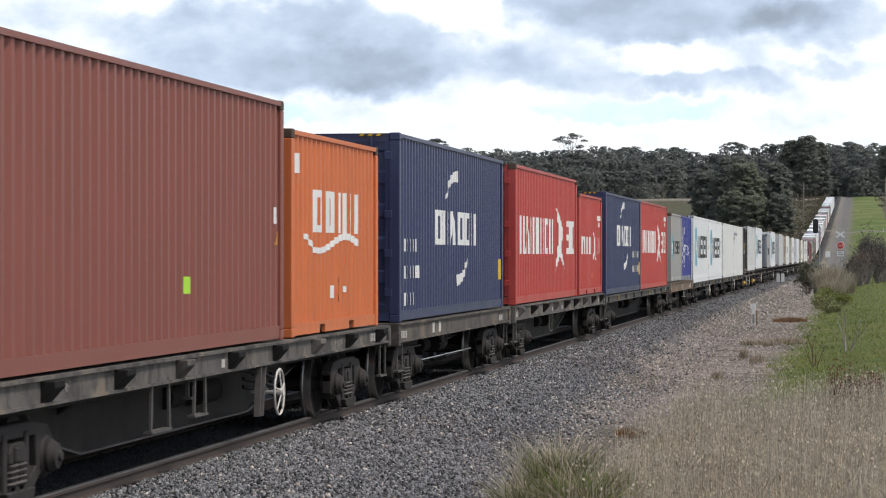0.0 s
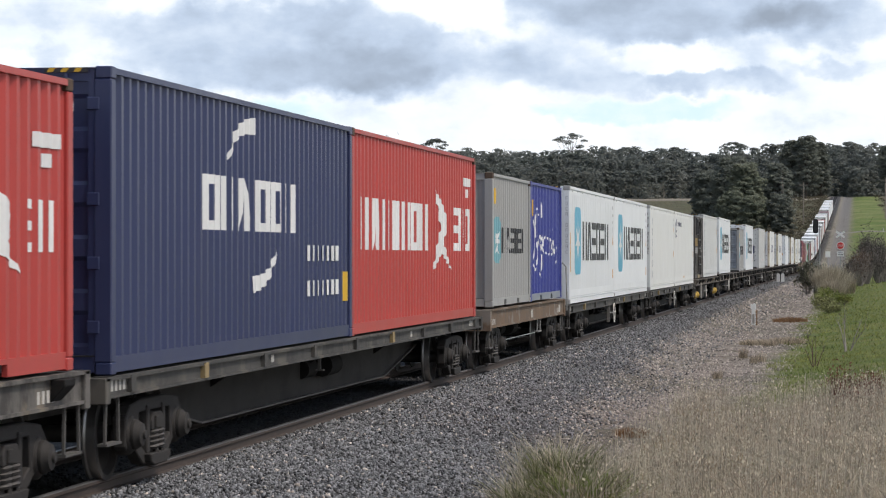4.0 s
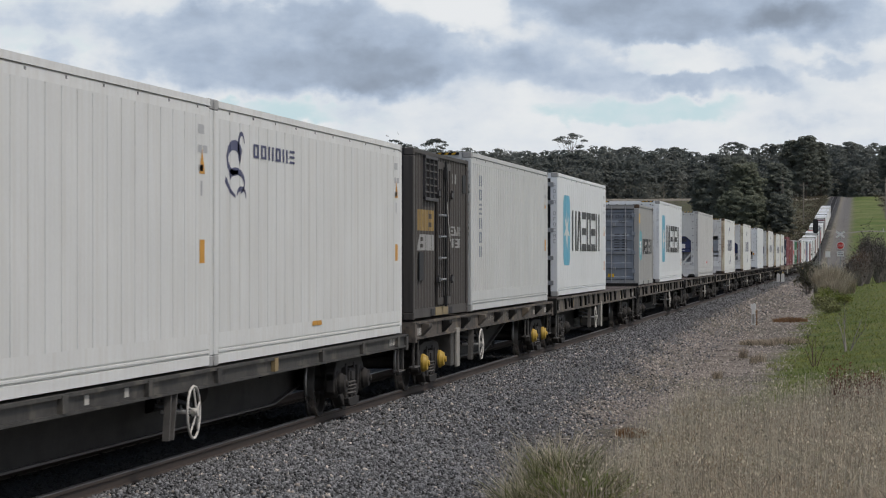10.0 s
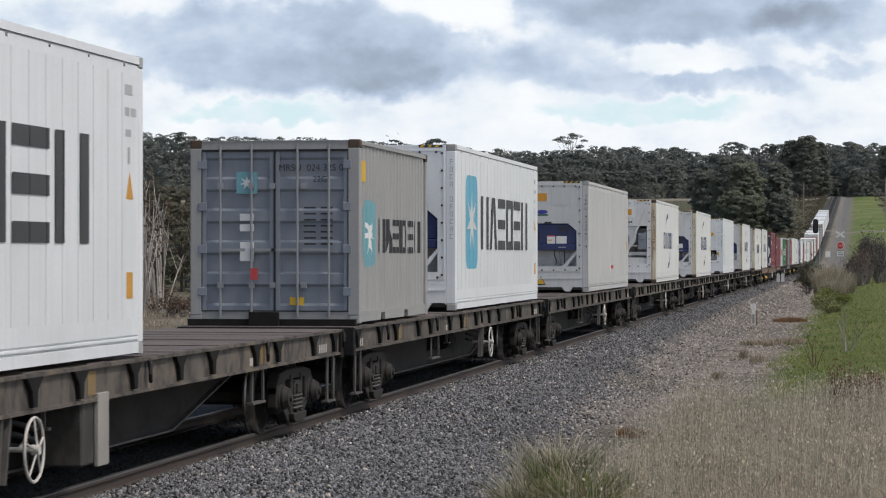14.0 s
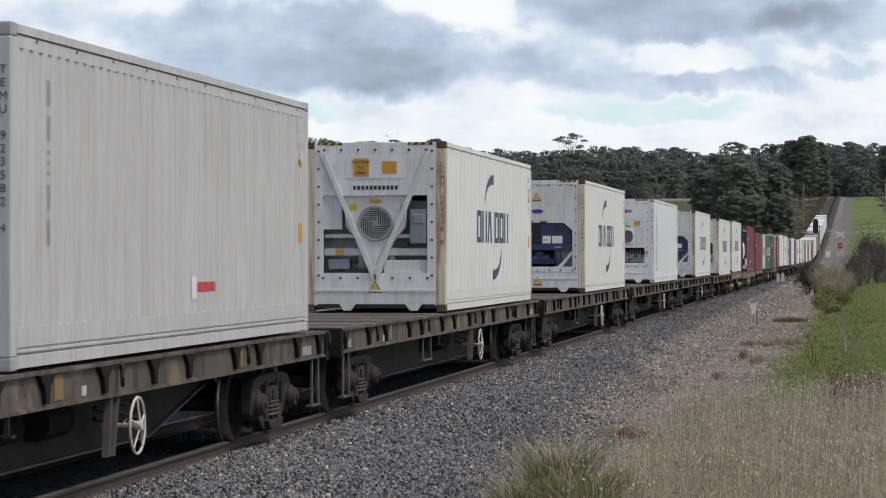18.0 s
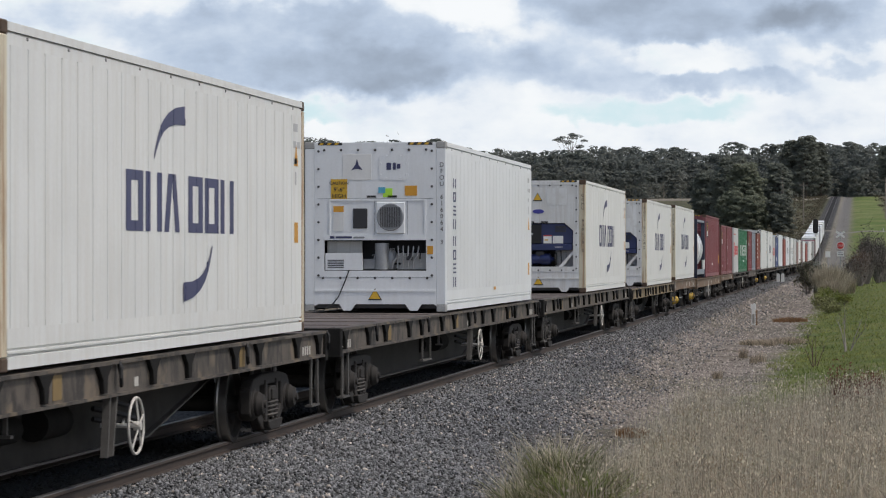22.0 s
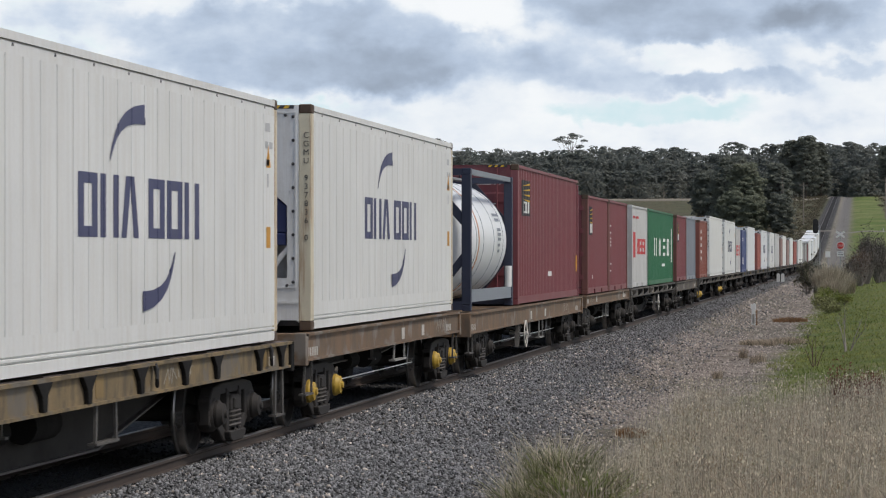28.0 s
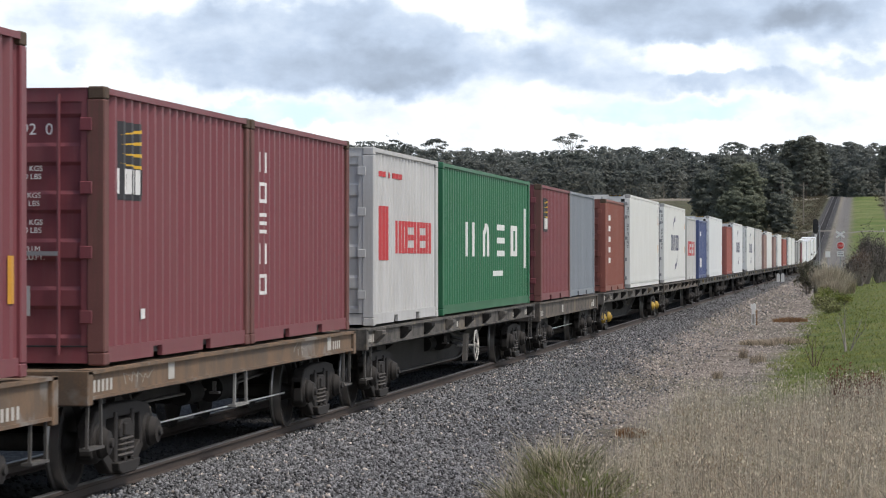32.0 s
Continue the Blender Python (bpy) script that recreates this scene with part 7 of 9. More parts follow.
# centre sill dark all over, its lower edge a paler tone
BELLY = material("dark_centre_sill", (0.040, 0.037, 0.034), 0.8, spec=0.2, vary=0.4, scale=1.2, dirt=0.7, dirt_colour=(0.014, 0.013, 0.012))
FLANGE = material("paler_sill_edge", (0.115, 0.105, 0.095), 0.75, vary=0.35, scale=3, dirt=0.4, dirt_colour=(0.05, 0.045, 0.04))
STEPSTEEL = material("grimy_step_iron", (0.095, 0.088, 0.080), 0.7, vary=0.3, scale=5, dirt=0.5, dirt_colour=(0.035, 0.03, 0.027))
STEPPALE = material("pale_galvanised_step", (0.30, 0.295, 0.28), 0.6, 0.2, vary=0.25, scale=5, dirt=0.4, dirt_colour=(0.14, 0.12, 0.10))
CHALK = material("scrawled_pale_paint", (0.40, 0.38, 0.33), 0.8, vary=0.25, dirt=0.5, dirt_colour=(0.2, 0.17, 0.13))
YELLOWED = material("yellowed_pocket", (0.22, 0.15, 0.06), 0.75, vary=0.3)
AMBERSTEEL = material("ochre_bracket", (0.26, 0.19, 0.09), 0.75, vary=0.3)
PLATEWHITE = material("dirty_white_plate", (0.46, 0.44, 0.40), 0.75, vary=0.2, dirt=0.4)
BRAKEWHITE = material("chipped_white_paint", (0.60, 0.57, 0.52), 0.7, vary=0.2, dirt=0.35)

S20, S40, HC, LOW = 6.058, 12.192, 2.896, 2.591


# ---- the consist, front to back ----
def consist():
    # wagons: front, length, deck height, sill, sill depth, style
    wagon("grey container wagon with triangular side brackets", 18.9, 20.95, 1.16, SILLGREY, 0.26, "bracket", wheel_at=12.6, axles=(3.1, 2.85), steps=((7.45, 0.72, 0.41), (9.1, 0.5, 0.47)), scribble=((3.6, 4.2), (16.5, 17.6)))
    wagon("grimy brown container wagon with a deep side sill", 40.05, 13.85, 1.16, SILLBROWN, 0.30, "plain", axles=(1.85, 1.9))
    wagon("grey container wagon with triangular side brackets", 54.1, 20.2, 1.16, SILLGREY, 0.30, "bracket", axles=(2.5, 2.1), steps=((7.2, 0.5, 0.45),), scribble=((0.8, 1.4), (4.6, 6.2)))
    wagon("dark low skeletal container wagon", 74.3, 25.9, 1.06, SILLDARK, 0.20, "thin", axles=(2.7, 2.6))
    wagon("faded orange-brown container wagon with deep sill", 100.8, 13.8, 1.16, SILLORANGE, 0.36, "plain", axles=(2.05, 1.5), steps=((8.6, 0.55, 0.5),))
    wagon("dark low skeletal container wagon", 114.9, 26.0, 0.98, SILLDARK, 0.20, "thin", wheel_at=11.95, axles=(4.6, 4.25))
    wagon("dark low skeletal container wagon", 141.0, 25.6, 0.98, SILLDARK, 0.20, "thin", wheel_at=11.45, axles=(4.2, 4.2))
    wagon("grimy brown container wagon with yellow bearing caps", 166.75, 20.0, 1.14, SILLBROWN, 0.28, "bracket", CAPYELLOW, 7.4, 4.9, axles=(2.8, 2.05), steps=((15.2, 0.5, 0.45),), scribble=((9.0, 10.4), (11.2, 12.0)))
    wagon("brown flat wagon with worn timber deck boards", 186.9, 23.5, 1.20, SILLBROWN, 0.34, "flat", wheel_at=9.2, box_at=11.5, axles=(2.8, 2.55), steps=((18.2, 0.6, 0.45),))
    wagon("brown flat wagon with worn timber deck boards", 210.6, 23.4, 1.20, SILLBROWN, 0.34, "flat", wheel_at=14.0, axles=(2.9, 2.75), steps=((7.9, 0.8, 0.47),))
    for k in range(5):
        wagon("empty-fronted flat wagon with worn timber deck boards", 234.35 + 23.83 * k, 23.5, 1.21, SILLBROWN, 0.34, "flat", wheel_at=13.5, axles=(2.6, 2.95), steps=((7.95, 0.82, 0.47),))
    wagon("flat wagon with worn timber deck and yellow bearing caps", 353.4, 19.9, 1.14, SILLOCHRE, 0.32, "flat", None, None, axles=(2.6, 2.8), steps=((11.4, 0.7, 0.43),), scribble=((13.5, 14.6),))
    wagon("ochre container wagon with yellow bearing caps", 373.5, 14.0, 1.21, SILLORANGE, 0.36, "plain", CAPYELLOW, axles=(2.05, 1.45), steps=((7.6, 0.95, 0.58),), scribble=((11.2, 12.1),))
    wagon("faded orange container wagon with deep side sill", 388.1, 20.7, 1.15, SILLORANGE, 0.38, "plain", wheel_at=8.1, axles=(2.95, 2.5), steps=((9.45, 0.45, 0.45), (11.7, 0.7, 0.36)), scribble=((16.2, 17.2),))
    wagon("faded orange container wagon with deep side sill", 409.2, 13.7, 1.15, SILLORANGE, 0.27, "plain", axles=(2.1, 1.95), steps=((6.6, 0.6, 0.48),), scribble=((1.6, 2.6), (9.5, 10.2)))
    wagon("grey container wagon with triangular side brackets", 423.2, 20.7, 1.15, SILLGREY, 0.26, "bracket", wheel_at=11.0)
    wagon("brown container wagon with a deep side sill", 444.3, 14.0, 1.15, SILLBROWN, 0.36, "plain")
    wagon("grey container wagon with triangular side brackets", 459.4, 23.2, 1.15, SILLGREY, 0.26, "bracket", CAPYELLOW)
    wagon("grimy brown container wagon", 482.9, 21.4, 1.15, SILLBROWN, 0.30, "bracket")
    far = (504.7, 22.6), (528.0, 24.2), (552.9, 33.0), (586.8, 23.0), (610.5, 28.0), (639.3, 38.0), (678.2, 26.4), (705.4, 28.6), (734.8, 32.0), (767.6, 30.0), (798.4, 29.0), (828.2, 31.0)
    for u, n in far:
        wagon("dark grimy container wagon", u, n, 1.13, SILLDARK, 0.26, "thin")

    # loads: front position on the train, height of the floor
    dry_box("brown-red corrugated container with a lime sticker", 19.95, S40, HC, 1.16, BROWN, marks=[
        ("sticker", LIME, [rect(7.45, 0.62, 7.62, 0.80)], "lime sticker"), ("code_mark", LETTER, [rect(11.6, 2.3, 11.7, 2.5), rect(11.75, 1.4, 11.82, 1.6)], ""), ("hazard_mark", AMBER, [[(11.75, 1.15), (11.95, 1.15), (11.85, 1.33)]], "")])
    arc = [(0.85 + 3.7 * k / 12, 1.18 - 0.10 * math.sin(k / 12 * 6.28 * 0.98) + (0.10 if k < 2 else 0)) for k in range(13)]
    dry_box("orange corrugated container with white block marks and wave", 32.62, S20, LOW, 1.16, ORANGE, marks=[
        ("word_block", LETTER, blocks(1.45, 1.32, 3.1, 0.55, "OOII", 0.35, 0.32), "white block"), ("wave_stroke", LETTER, [sweep(arc, 0.07, 0.10)], "white wavy stroke"),
        ("code_mark", LETTER, [rect(0.3, 2.05, 0.5, 2.3), rect(2.6, 0.45, 2.75, 0.62), rect(3.1, 0.6, 3.25, 0.72), rect(3.4, 0.52, 3.62, 0.6), rect(3.1, 0.4, 3.22, 0.52)], "")])
    small = [rect(0.5 + 0.26 * k, z, 0.68 + 0.26 * k, z + 0.20) for z, n in ((1.08, 5), (0.66, 6), (0.24, 4)) for k in range(n)]
    dry_box("navy corrugated container with white blocks and swoosh", 40.55, S40, HC, 1.16, NAVY, marks=swoosh(3.75, 8.5, 1.2, 1.78, LETTER) + [("word_mark", LETTER, small, "small white mark"), ("sticker", YELLOW, [rect(11.6, 0.55, 11.85, 0.95)], "")])
    dry_box("bright red corrugated container with white blocks and emblem", 54.75, S40, HC, 1.16, RED, marks=bird_logo(0.9, 11.7, 1.05, 1.85))
    dry_box("short red corrugated container with white blocks and emblem", 67.55, S20, LOW, 1.16, RED, marks=bird_logo(0.7, 5.6, 1.05, 1.5) + [("sticker", YELLOW, [rect(3.35, 0.42, 3.5, 0.56)], ""), ("code_mark", LETTER, [rect(5.0, 1.95, 5.7, 2.08), rect(5.25, 1.78, 5.45, 1.9)], "")])
    dry_box("navy corrugated container with white blocks and swoosh", 74.85, S40, HC, 1.06, NAVY, marks=swoosh(3.75, 8.5, 1.4, 2.0, LETTER) + [("word_mark", LETTER, [rect(9.2 + 0.3 * k, z, 9.42 + 0.3 * k, z + 0.2) for z in (1.05, 0.6) for k in range(7)], "small white mark"), ("sticker", YELLOW, [rect(11.7, 0.5, 11.9, 0.9)], "")])
    dry_box("bright red corrugated container with white blocks and emblem", 87.05, S40, HC, 1.06, RED, marks=bird_logo(0.7, 11.5, 1.2, 1.95) + [("code_mark", LETTER, [rect(10.7, 2.35, 11.7, 2.5), rect(11.1, 2.15, 11.4, 2.3)], "")])
    dry_box("grey corrugated container with faded blue panel and dark blocks", 101.6, S20, LOW, 1.18, GREYP, "panel", sq_logo(PALEBLUE, INK, 0.35, 0.85, 1.75, 0.95, 1.55, 5.3, 1.05, 1.55) + [("sticker", YELLOW, [rect(0.05, 2.0, 0.55, 2.3)], "yellow sticker")])
    scr = [loop(1.30, 1.62, 0.36, 0.40, 40, 215, 0.03, 0.11), loop(0.95, 1.05, 0.40, 0.36, 40, -150, 0.11, 0.04), loop(0.45, 1.35, 0.30, 0.62, -60, 75, 0.05, 0.03), loop(2.05, 1.62, 0.12, 0.62, 150, 20, 0.04, 0.07),
           loop(1.95, 0.95, 0.22, 0.42, 10, -170, 0.07, 0.03)] + [loop(1.75 + 0.52 * k, 1.28 - 0.02 * k, 0.17, 0.17, 200, -20, 0.04, 0.08) for k in range(6)] + [loop(2.02 + 0.52 * k, 1.22 - 0.02 * k, 0.14, 0.14, 170, 370, 0.05, 0.04) for k in range(6)] \
        + [loop(4.95, 1.02, 0.22, 0.20, 60, -120, 0.07, 0.05), rounded(4.25, 1.56, 4.38, 1.64, 0.03)]
    dry_box("royal blue corrugated container with white looping script", 107.75, S20, LOW, 1.18, BLUE, "panel", [("script_stroke", LETTER, scr, "white looping stroke"), ("sticker", YELLOW, [rect(0.1, 1.85, 0.5, 2.2)], "yellow sticker")])
    mk = lambda y: sq_logo(SKYBLUE, INK, y, 0.72, 2.40, 1.5, y + 1.95, y + 9.05, 1.07, 2.06)
    reefer("white refrigerated container with light blue star panel", 115.6, 0.98, WHITE, "carrier", mk(1.2) + [("caution_strip", AMBER, [rect(0.03, 0.8, 0.16, 1.75)], "amber warning strip")], seed=3)
    reefer("white refrigerated container with light blue star panel", 127.85, 0.98, WHITE, "doors", mk(1.25))
    reefer("white refrigerated container with faint upright letter marks", 141.45, 0.98, CREAM, "carrier", [("word_mark", BLUEGREY, upright(0.85, 2.25, 0.36, 0.22, 0.36, 6), "faded upright mark")], seed=2)
    reefer("white refrigerated container with small navy emblem", 153.72, 0.98, CREAM, "doors", [("emblem", NAVYINK, [loop(0.95, 2.28, 0.36, 0.16, 20, 300, 0.14, 0.05), loop(1.30, 2.42, 0.16, 0.16, 250, 20, 0.10, 0.03), loop(1.05, 2.02, 0.40, 0.13, 150, -60, 0.10, 0.03), loop(1.30, 1.88, 0.22, 0.08, 180, -20, 0.06, 0.03), sweep([(0.5, 2.05), (0.75, 1.92), (1.0, 1.86)], 0.08, 0.03)], "navy swirling emblem"), ("word_mark", NAVYINK, blocks(1.9, 2.33, 2.3, 0.16, "OOIOIS", 0.4, 0.3), ""), ("sticker", AMBER, [rect(5.3, 0.3, 5.9, 0.36)], "")])
    power_box("sooty dark generator container with louvres and faded blocks", 167.0, 1.16)
    reefer("weathered white ribbed container with upright dark marks", 173.45, 1.16, DULLWHITE, "doors", [("word_mark", BLUEGREY, upright(1.1, 2.30, 0.34, 0.20, 0.262, 6), "dark upright mark")], code="TTNU 824588 3")
    reefer("bright white refrigerated container with light blue star panel", 187.7, 1.22, WHITE, "doors", mk(1.25))
    dry_box("blue-grey container with closed ribbed doors and lock rods", 211.5, S20, LOW, 1.22, GREYP, "doors", sq_logo(PALEBLUE, INK, 0.4, 0.8, 1.75, 0.95, 1.6, 5.4, 1.0, 1.5) + [("sticker", YELLOW, [rect(0.1, 2.0, 0.5, 2.3)], "")], bars=False, papers=True, door_mat=BLUEGREY)
    reefer("white refrigerated container with light blue star panel", 220.65, 1.22, WHITE, "carrier", mk(1.25), seed=3)
    reefer("weathered grey-white refrigerated container with ribbed sides", 244.2, 1.22, GREYWHITE, "tex", [("word_mark", GREYP, upright(1.0, 2.25, 0.16, 0.22, 0.30, 5), "worn grey upright mark"), ("sticker", REDINK, [rect(6.4, 0.58, 7.2, 0.68)], "faded red sticker"), ("sticker", LETTER, [rect(6.1, 0.5, 6.32, 0.74)], "white sticker")], seed=2, code="TEMU 923582 4")
    sw = lambda: swoosh(3.8, 8.3, 1.2, 1.79, NAVYINK)
    reefer("cream refrigerated container with round grille and V brace", 268.0, 1.22, CREAM, "thermo", sw(), CREAMPOST, code="CGMU 507248 0")
    reefer("rust-stained cream refrigerated container with blue unit", 291.65, 1.22, CREAM, "carrier", sw(), CREAMPOST, seed=5, code="CGMU  503041 7")
    reefer("clean white refrigerated container with square fan unit", 315.7, 1.22, WHITE, "daikin", [("word_mark", NAVYINK, upright(0.85, 2.12, 0.34, 0.17, 0.235, 4) + upright(0.85, 1.12, 0.34, 0.17, 0.235, 4), "upright dark mark"), ("sticker", AMBER, [rect(6.1, 0.3, 6.4, 0.36)], "")], code="DFOU 616064 3")
    reefer("rust-stained cream refrigerated container with blue unit", 339.55, 1.22, CREAM, "carrier", sw(), CREAMPOST, seed=3, code="CGMU  930138 0")
    reefer("cream refrigerated container with navy blocks and swoosh", 360.0, 1.15, CREAM, "carrier", sw(), CREAMPOST, seed=2)
    reefer("cream refrigerated container with navy blocks and swoosh", 374.25, 1.22, CREAM, "carrier", sw(), CREAMPOST, seed=5, code="CGMU 937836 0")
    tank_box("white tank in a navy steel frame", 388.65, 1.17)
    lamp = lambda y, z: [("logo_square", INK, [rect(y, z, y + 1.5, z + 0.75)], "black square panel"), ("logo_ray", YELLOW, [[(y + 0.2, z + 0.62 - 0.09 * k), (y + 1.42, z + 0.70 - 0.12 * k), (y + 1.42, z + 0.66 - 0.12 * k)] for k in range(4)], "yellow ray"), ("word_block", LETTER, blocks(y + 0.1, z + 0.06, 1.3, 0.24, "IOOI", 0.2, 0.3), "")]
    dry_box("maroon corrugated container with black and yellow square mark", 395.55, S40, HC, 1.16, MAROON, marks=lamp(0.7, 1.85) + [("sticker", AMBER, [rect(11.75, 0.62, 11.92, 1.02)], ""), ("code_mark", LETTER, [rect(5.7, 0.55, 6.2, 0.66)], "")])
    dry_box("short maroon container with black and yellow square mark", 410.1, S20, LOW, 1.16, MAROON, bars=False, marks=[(n, c, [[((a - 0.7) * 0.62 + 0.55, b) for a, b in p] for p in q], t) for n, c, q, t in lamp(0.7, 1.55)] + [("sticker", LETTER, [rect(1.3, 0.4, 1.55, 0.5)], "")])
    dry_box("short maroon corrugated container with white upright marks", 416.25, S20, LOW, 1.16, MAROON, "panel", [("word_block", LETTER, upright(0.55, 2.0, 0.42, 0.24, 0.36, 5), "white upright block")])
    dry_box("short white container with red blocks and shield", 424.2, S20, LOW, 1.16, GREYWHITE, "doors", [("word_block", REDINK, blocks(2.0, 1.05, 3.4, 0.5, "IOSISI", 0.2, 0.32), "red block"), ("shield", REDINK, [rect(0.6, 0.95, 1.3, 1.75)], "red shield"), ("word_mark", REDINK, [rect(0.6 + 0.35 * k, 2.18, 0.85 + 0.35 * k, 2.26) for k in range(6)], "")])
    dry_box("green corrugated container with large white blocks", 430.8, S40, LOW, 1.16, GREEN, "panel", [("word_block", LETTER, [p for i in range(4) for p in blocks(2.9 + 2.1 * i, 1.0, 1.05, 0.62, "IWSO"[i], 0, 0.3)], "large white block"), ("code_mark", LETTER, [rect(11.4, 0.75, 11.75, 2.0), rect(6.6, 0.62, 8.0, 0.72)], "")])
    dry_box("short maroon container with black and yellow square mark", 445.1, S20, LOW, 1.16, MAROON, marks=[(n, c, [[((a - 0.7) * 0.62 + 0.55, b) for a, b in p] for p in q], t) for n, c, q, t in lamp(0.7, 1.55)])
    dry_box("short blue-grey corrugated steel container", 451.3, S20, LOW, 1.16, BLUEGREY, "panel")
    dry_box("short brown-red corrugated container with upright marks", 460.6, S20, LOW, 1.16, BROWN, marks=[("word_block", LETTER, [rect(1.2, 2.0 - 0.3 * k, 1.7, 2.15 - 0.3 * k) for k in range(5)], "")])
    reefer("cream refrigerated container with smooth sides", 468.8, 1.16, CREAM, "doors")
    reefer("cream refrigerated container with navy blocks", 483.6, 1.16, CREAM, "doors", sw())
    dry_box("short white container with red blocks", 497.0, S20, LOW, 1.16, GREYWHITE, "panel", [("word_block", REDINK, blocks(0.8, 1.0, 4.6, 0.6, "IOSISI", 0.2, 0.32), "red block")])
    dry_box("short royal blue corrugated container", 505.5, S20, LOW, 1.14, HAZEBLUE, "panel", [("word_block", LETTER, [rect(1.0, 1.9, 1.9, 2.1), rect(1.0, 0.5, 2.4, 0.9)], "")])
    reefer("white refrigerated container with smooth sides", 513.9, 1.14, WHITE, "doors")
    dry_box("short red corrugated container, paled for distance haze", 531.4, S20, LOW, 1.14, HAZERED, "doors")
    reefer("white refrigerated container with navy blocks", 539.2, 1.14, WHITE, "doors", sw())
    reefer("cream refrigerated container with blue unit", 558.3, 1.14, CREAM, "carrier", sw(), seed=3)
    reefer("white refrigerated container with pale marks", 572.9, 1.14, GREYWHITE, "doors")
    dry_box("short maroon corrugated container, paled for distance haze", 590.2, S20, LOW, 1.14, HAZEBROWN, "panel")
    reefer("cream refrigerated container with smooth sides", 596.7, 1.14, CREAM, "doors")
    dry_box("short brown corrugated container, paled for distance haze", 614.5, S20, LOW, 1.14, HAZEBROWN, "panel")
    reefer("cream refrigerated container with smooth sides", 625.6, 1.14, CREAM, "doors")
    dry_box("long red corrugated steel container, paled for distance haze", 644.0, S40, LOW, 1.14, HAZERED, "panel")
    reefer("cream refrigerated container with smooth sides", 664.5, 1.14, CREAM, "doors")
    reefer("cream refrigerated container with smooth sides", 679.5, 1.14, CREAM, "doors")
    dry_box("short grey corrugated steel container", 697.2, S20, LOW, 1.14, GREYP, "panel")
    dry_box("long grey corrugated steel container", 709.0, S40, LOW, 1.14, GREYP, "panel")
    dry_box("short maroon corrugated steel container", 726.0, S20, LOW, 1.14, MAROON, "panel")
    for k, u in enumerate((736.0, 749.0, 769.0, 783.0, 799.8, 813.0, 829.5, 845.5)):
        reefer("white refrigerated container with a bright roof", u, 1.14, WHITE if k % 3 else CREAM, "doors")


# paints of the far boxes, desaturated to carry distance haze in their colour
HAZERED = paint("hazed_red_paint", (0.32, 0.105, 0.085), 0.6, 0.2)
HAZEBROWN = paint("hazed_pink_brown_paint", (0.30, 0.20, 0.175), 0.6, 0.2)
HAZEBLUE = paint("hazed_blue_paint", (0.075, 0.10, 0.22), 0.5, 0.15)
consist()


# ---- stones, grass and bushes ----
def stones(name, label, rng, x, y, size, mat, sink=0.3, kind="stuff"):
    """Broken stones: one knocked-about eight-faced lump each."""
    m = len(x)
    base = np.array([(1, 0, 0), (-1, 0, 0), (0, 1, 0), (0, -1, 0), (0, 0, 1), (0, 0, -1)], float) * 1.25
    q = rng.normal(size=(m, 4))
    q /= np.linalg.norm(q, axis=1)[:, None]
    a, b, c, d = q.T
    R = np.stack([1 - 2 * (c * c + d * d), 2 * (b * c - d * a), 2 * (b * d + c * a), 2 * (b * c + d * a), 1 - 2 * (b * b + d * d), 2 * (c * d - b * a),
                  2 * (b * d - c * a), 2 * (c * d + b * a), 1 - 2 * (b * b + c * c)], -1).reshape(m, 3, 3)
    v = (base[None] * rng.uniform(0.55, 1.05, (m, 6, 1)) + rng.uniform(-0.32, 0.32, (m, 6, 3))) * (size[:, None] * rng.uniform(0.6, 1.0, (m, 3)))[:, None, :]
    v = np.einsum("mij,mkj->mki", R, v)
    z = ground_z(x, y) + size * (0.5 - sink)
    v += np.stack([x, y, z], -1)[:, None, :]
    f = np.array([(4, 0, 2), (4, 2, 1), (4, 1, 3), (4, 3, 0), (5, 2, 0), (5, 1, 2), (5, 3, 1), (5, 0, 3)])
    f = (f[None] + 6 * np.arange(m)[:, None, None]).reshape(-1, 3)
    tagged(new(name, bulk(name, v.reshape(-1, 3), f, mat)), label, "stones", kind=kind)


def scatter(rng, n, x0, x1, y0, y1, power=1.0):
    y = y0 + (y1 - y0) * rng.random(n) ** power
    return rng.uniform(x0, x1, n), y


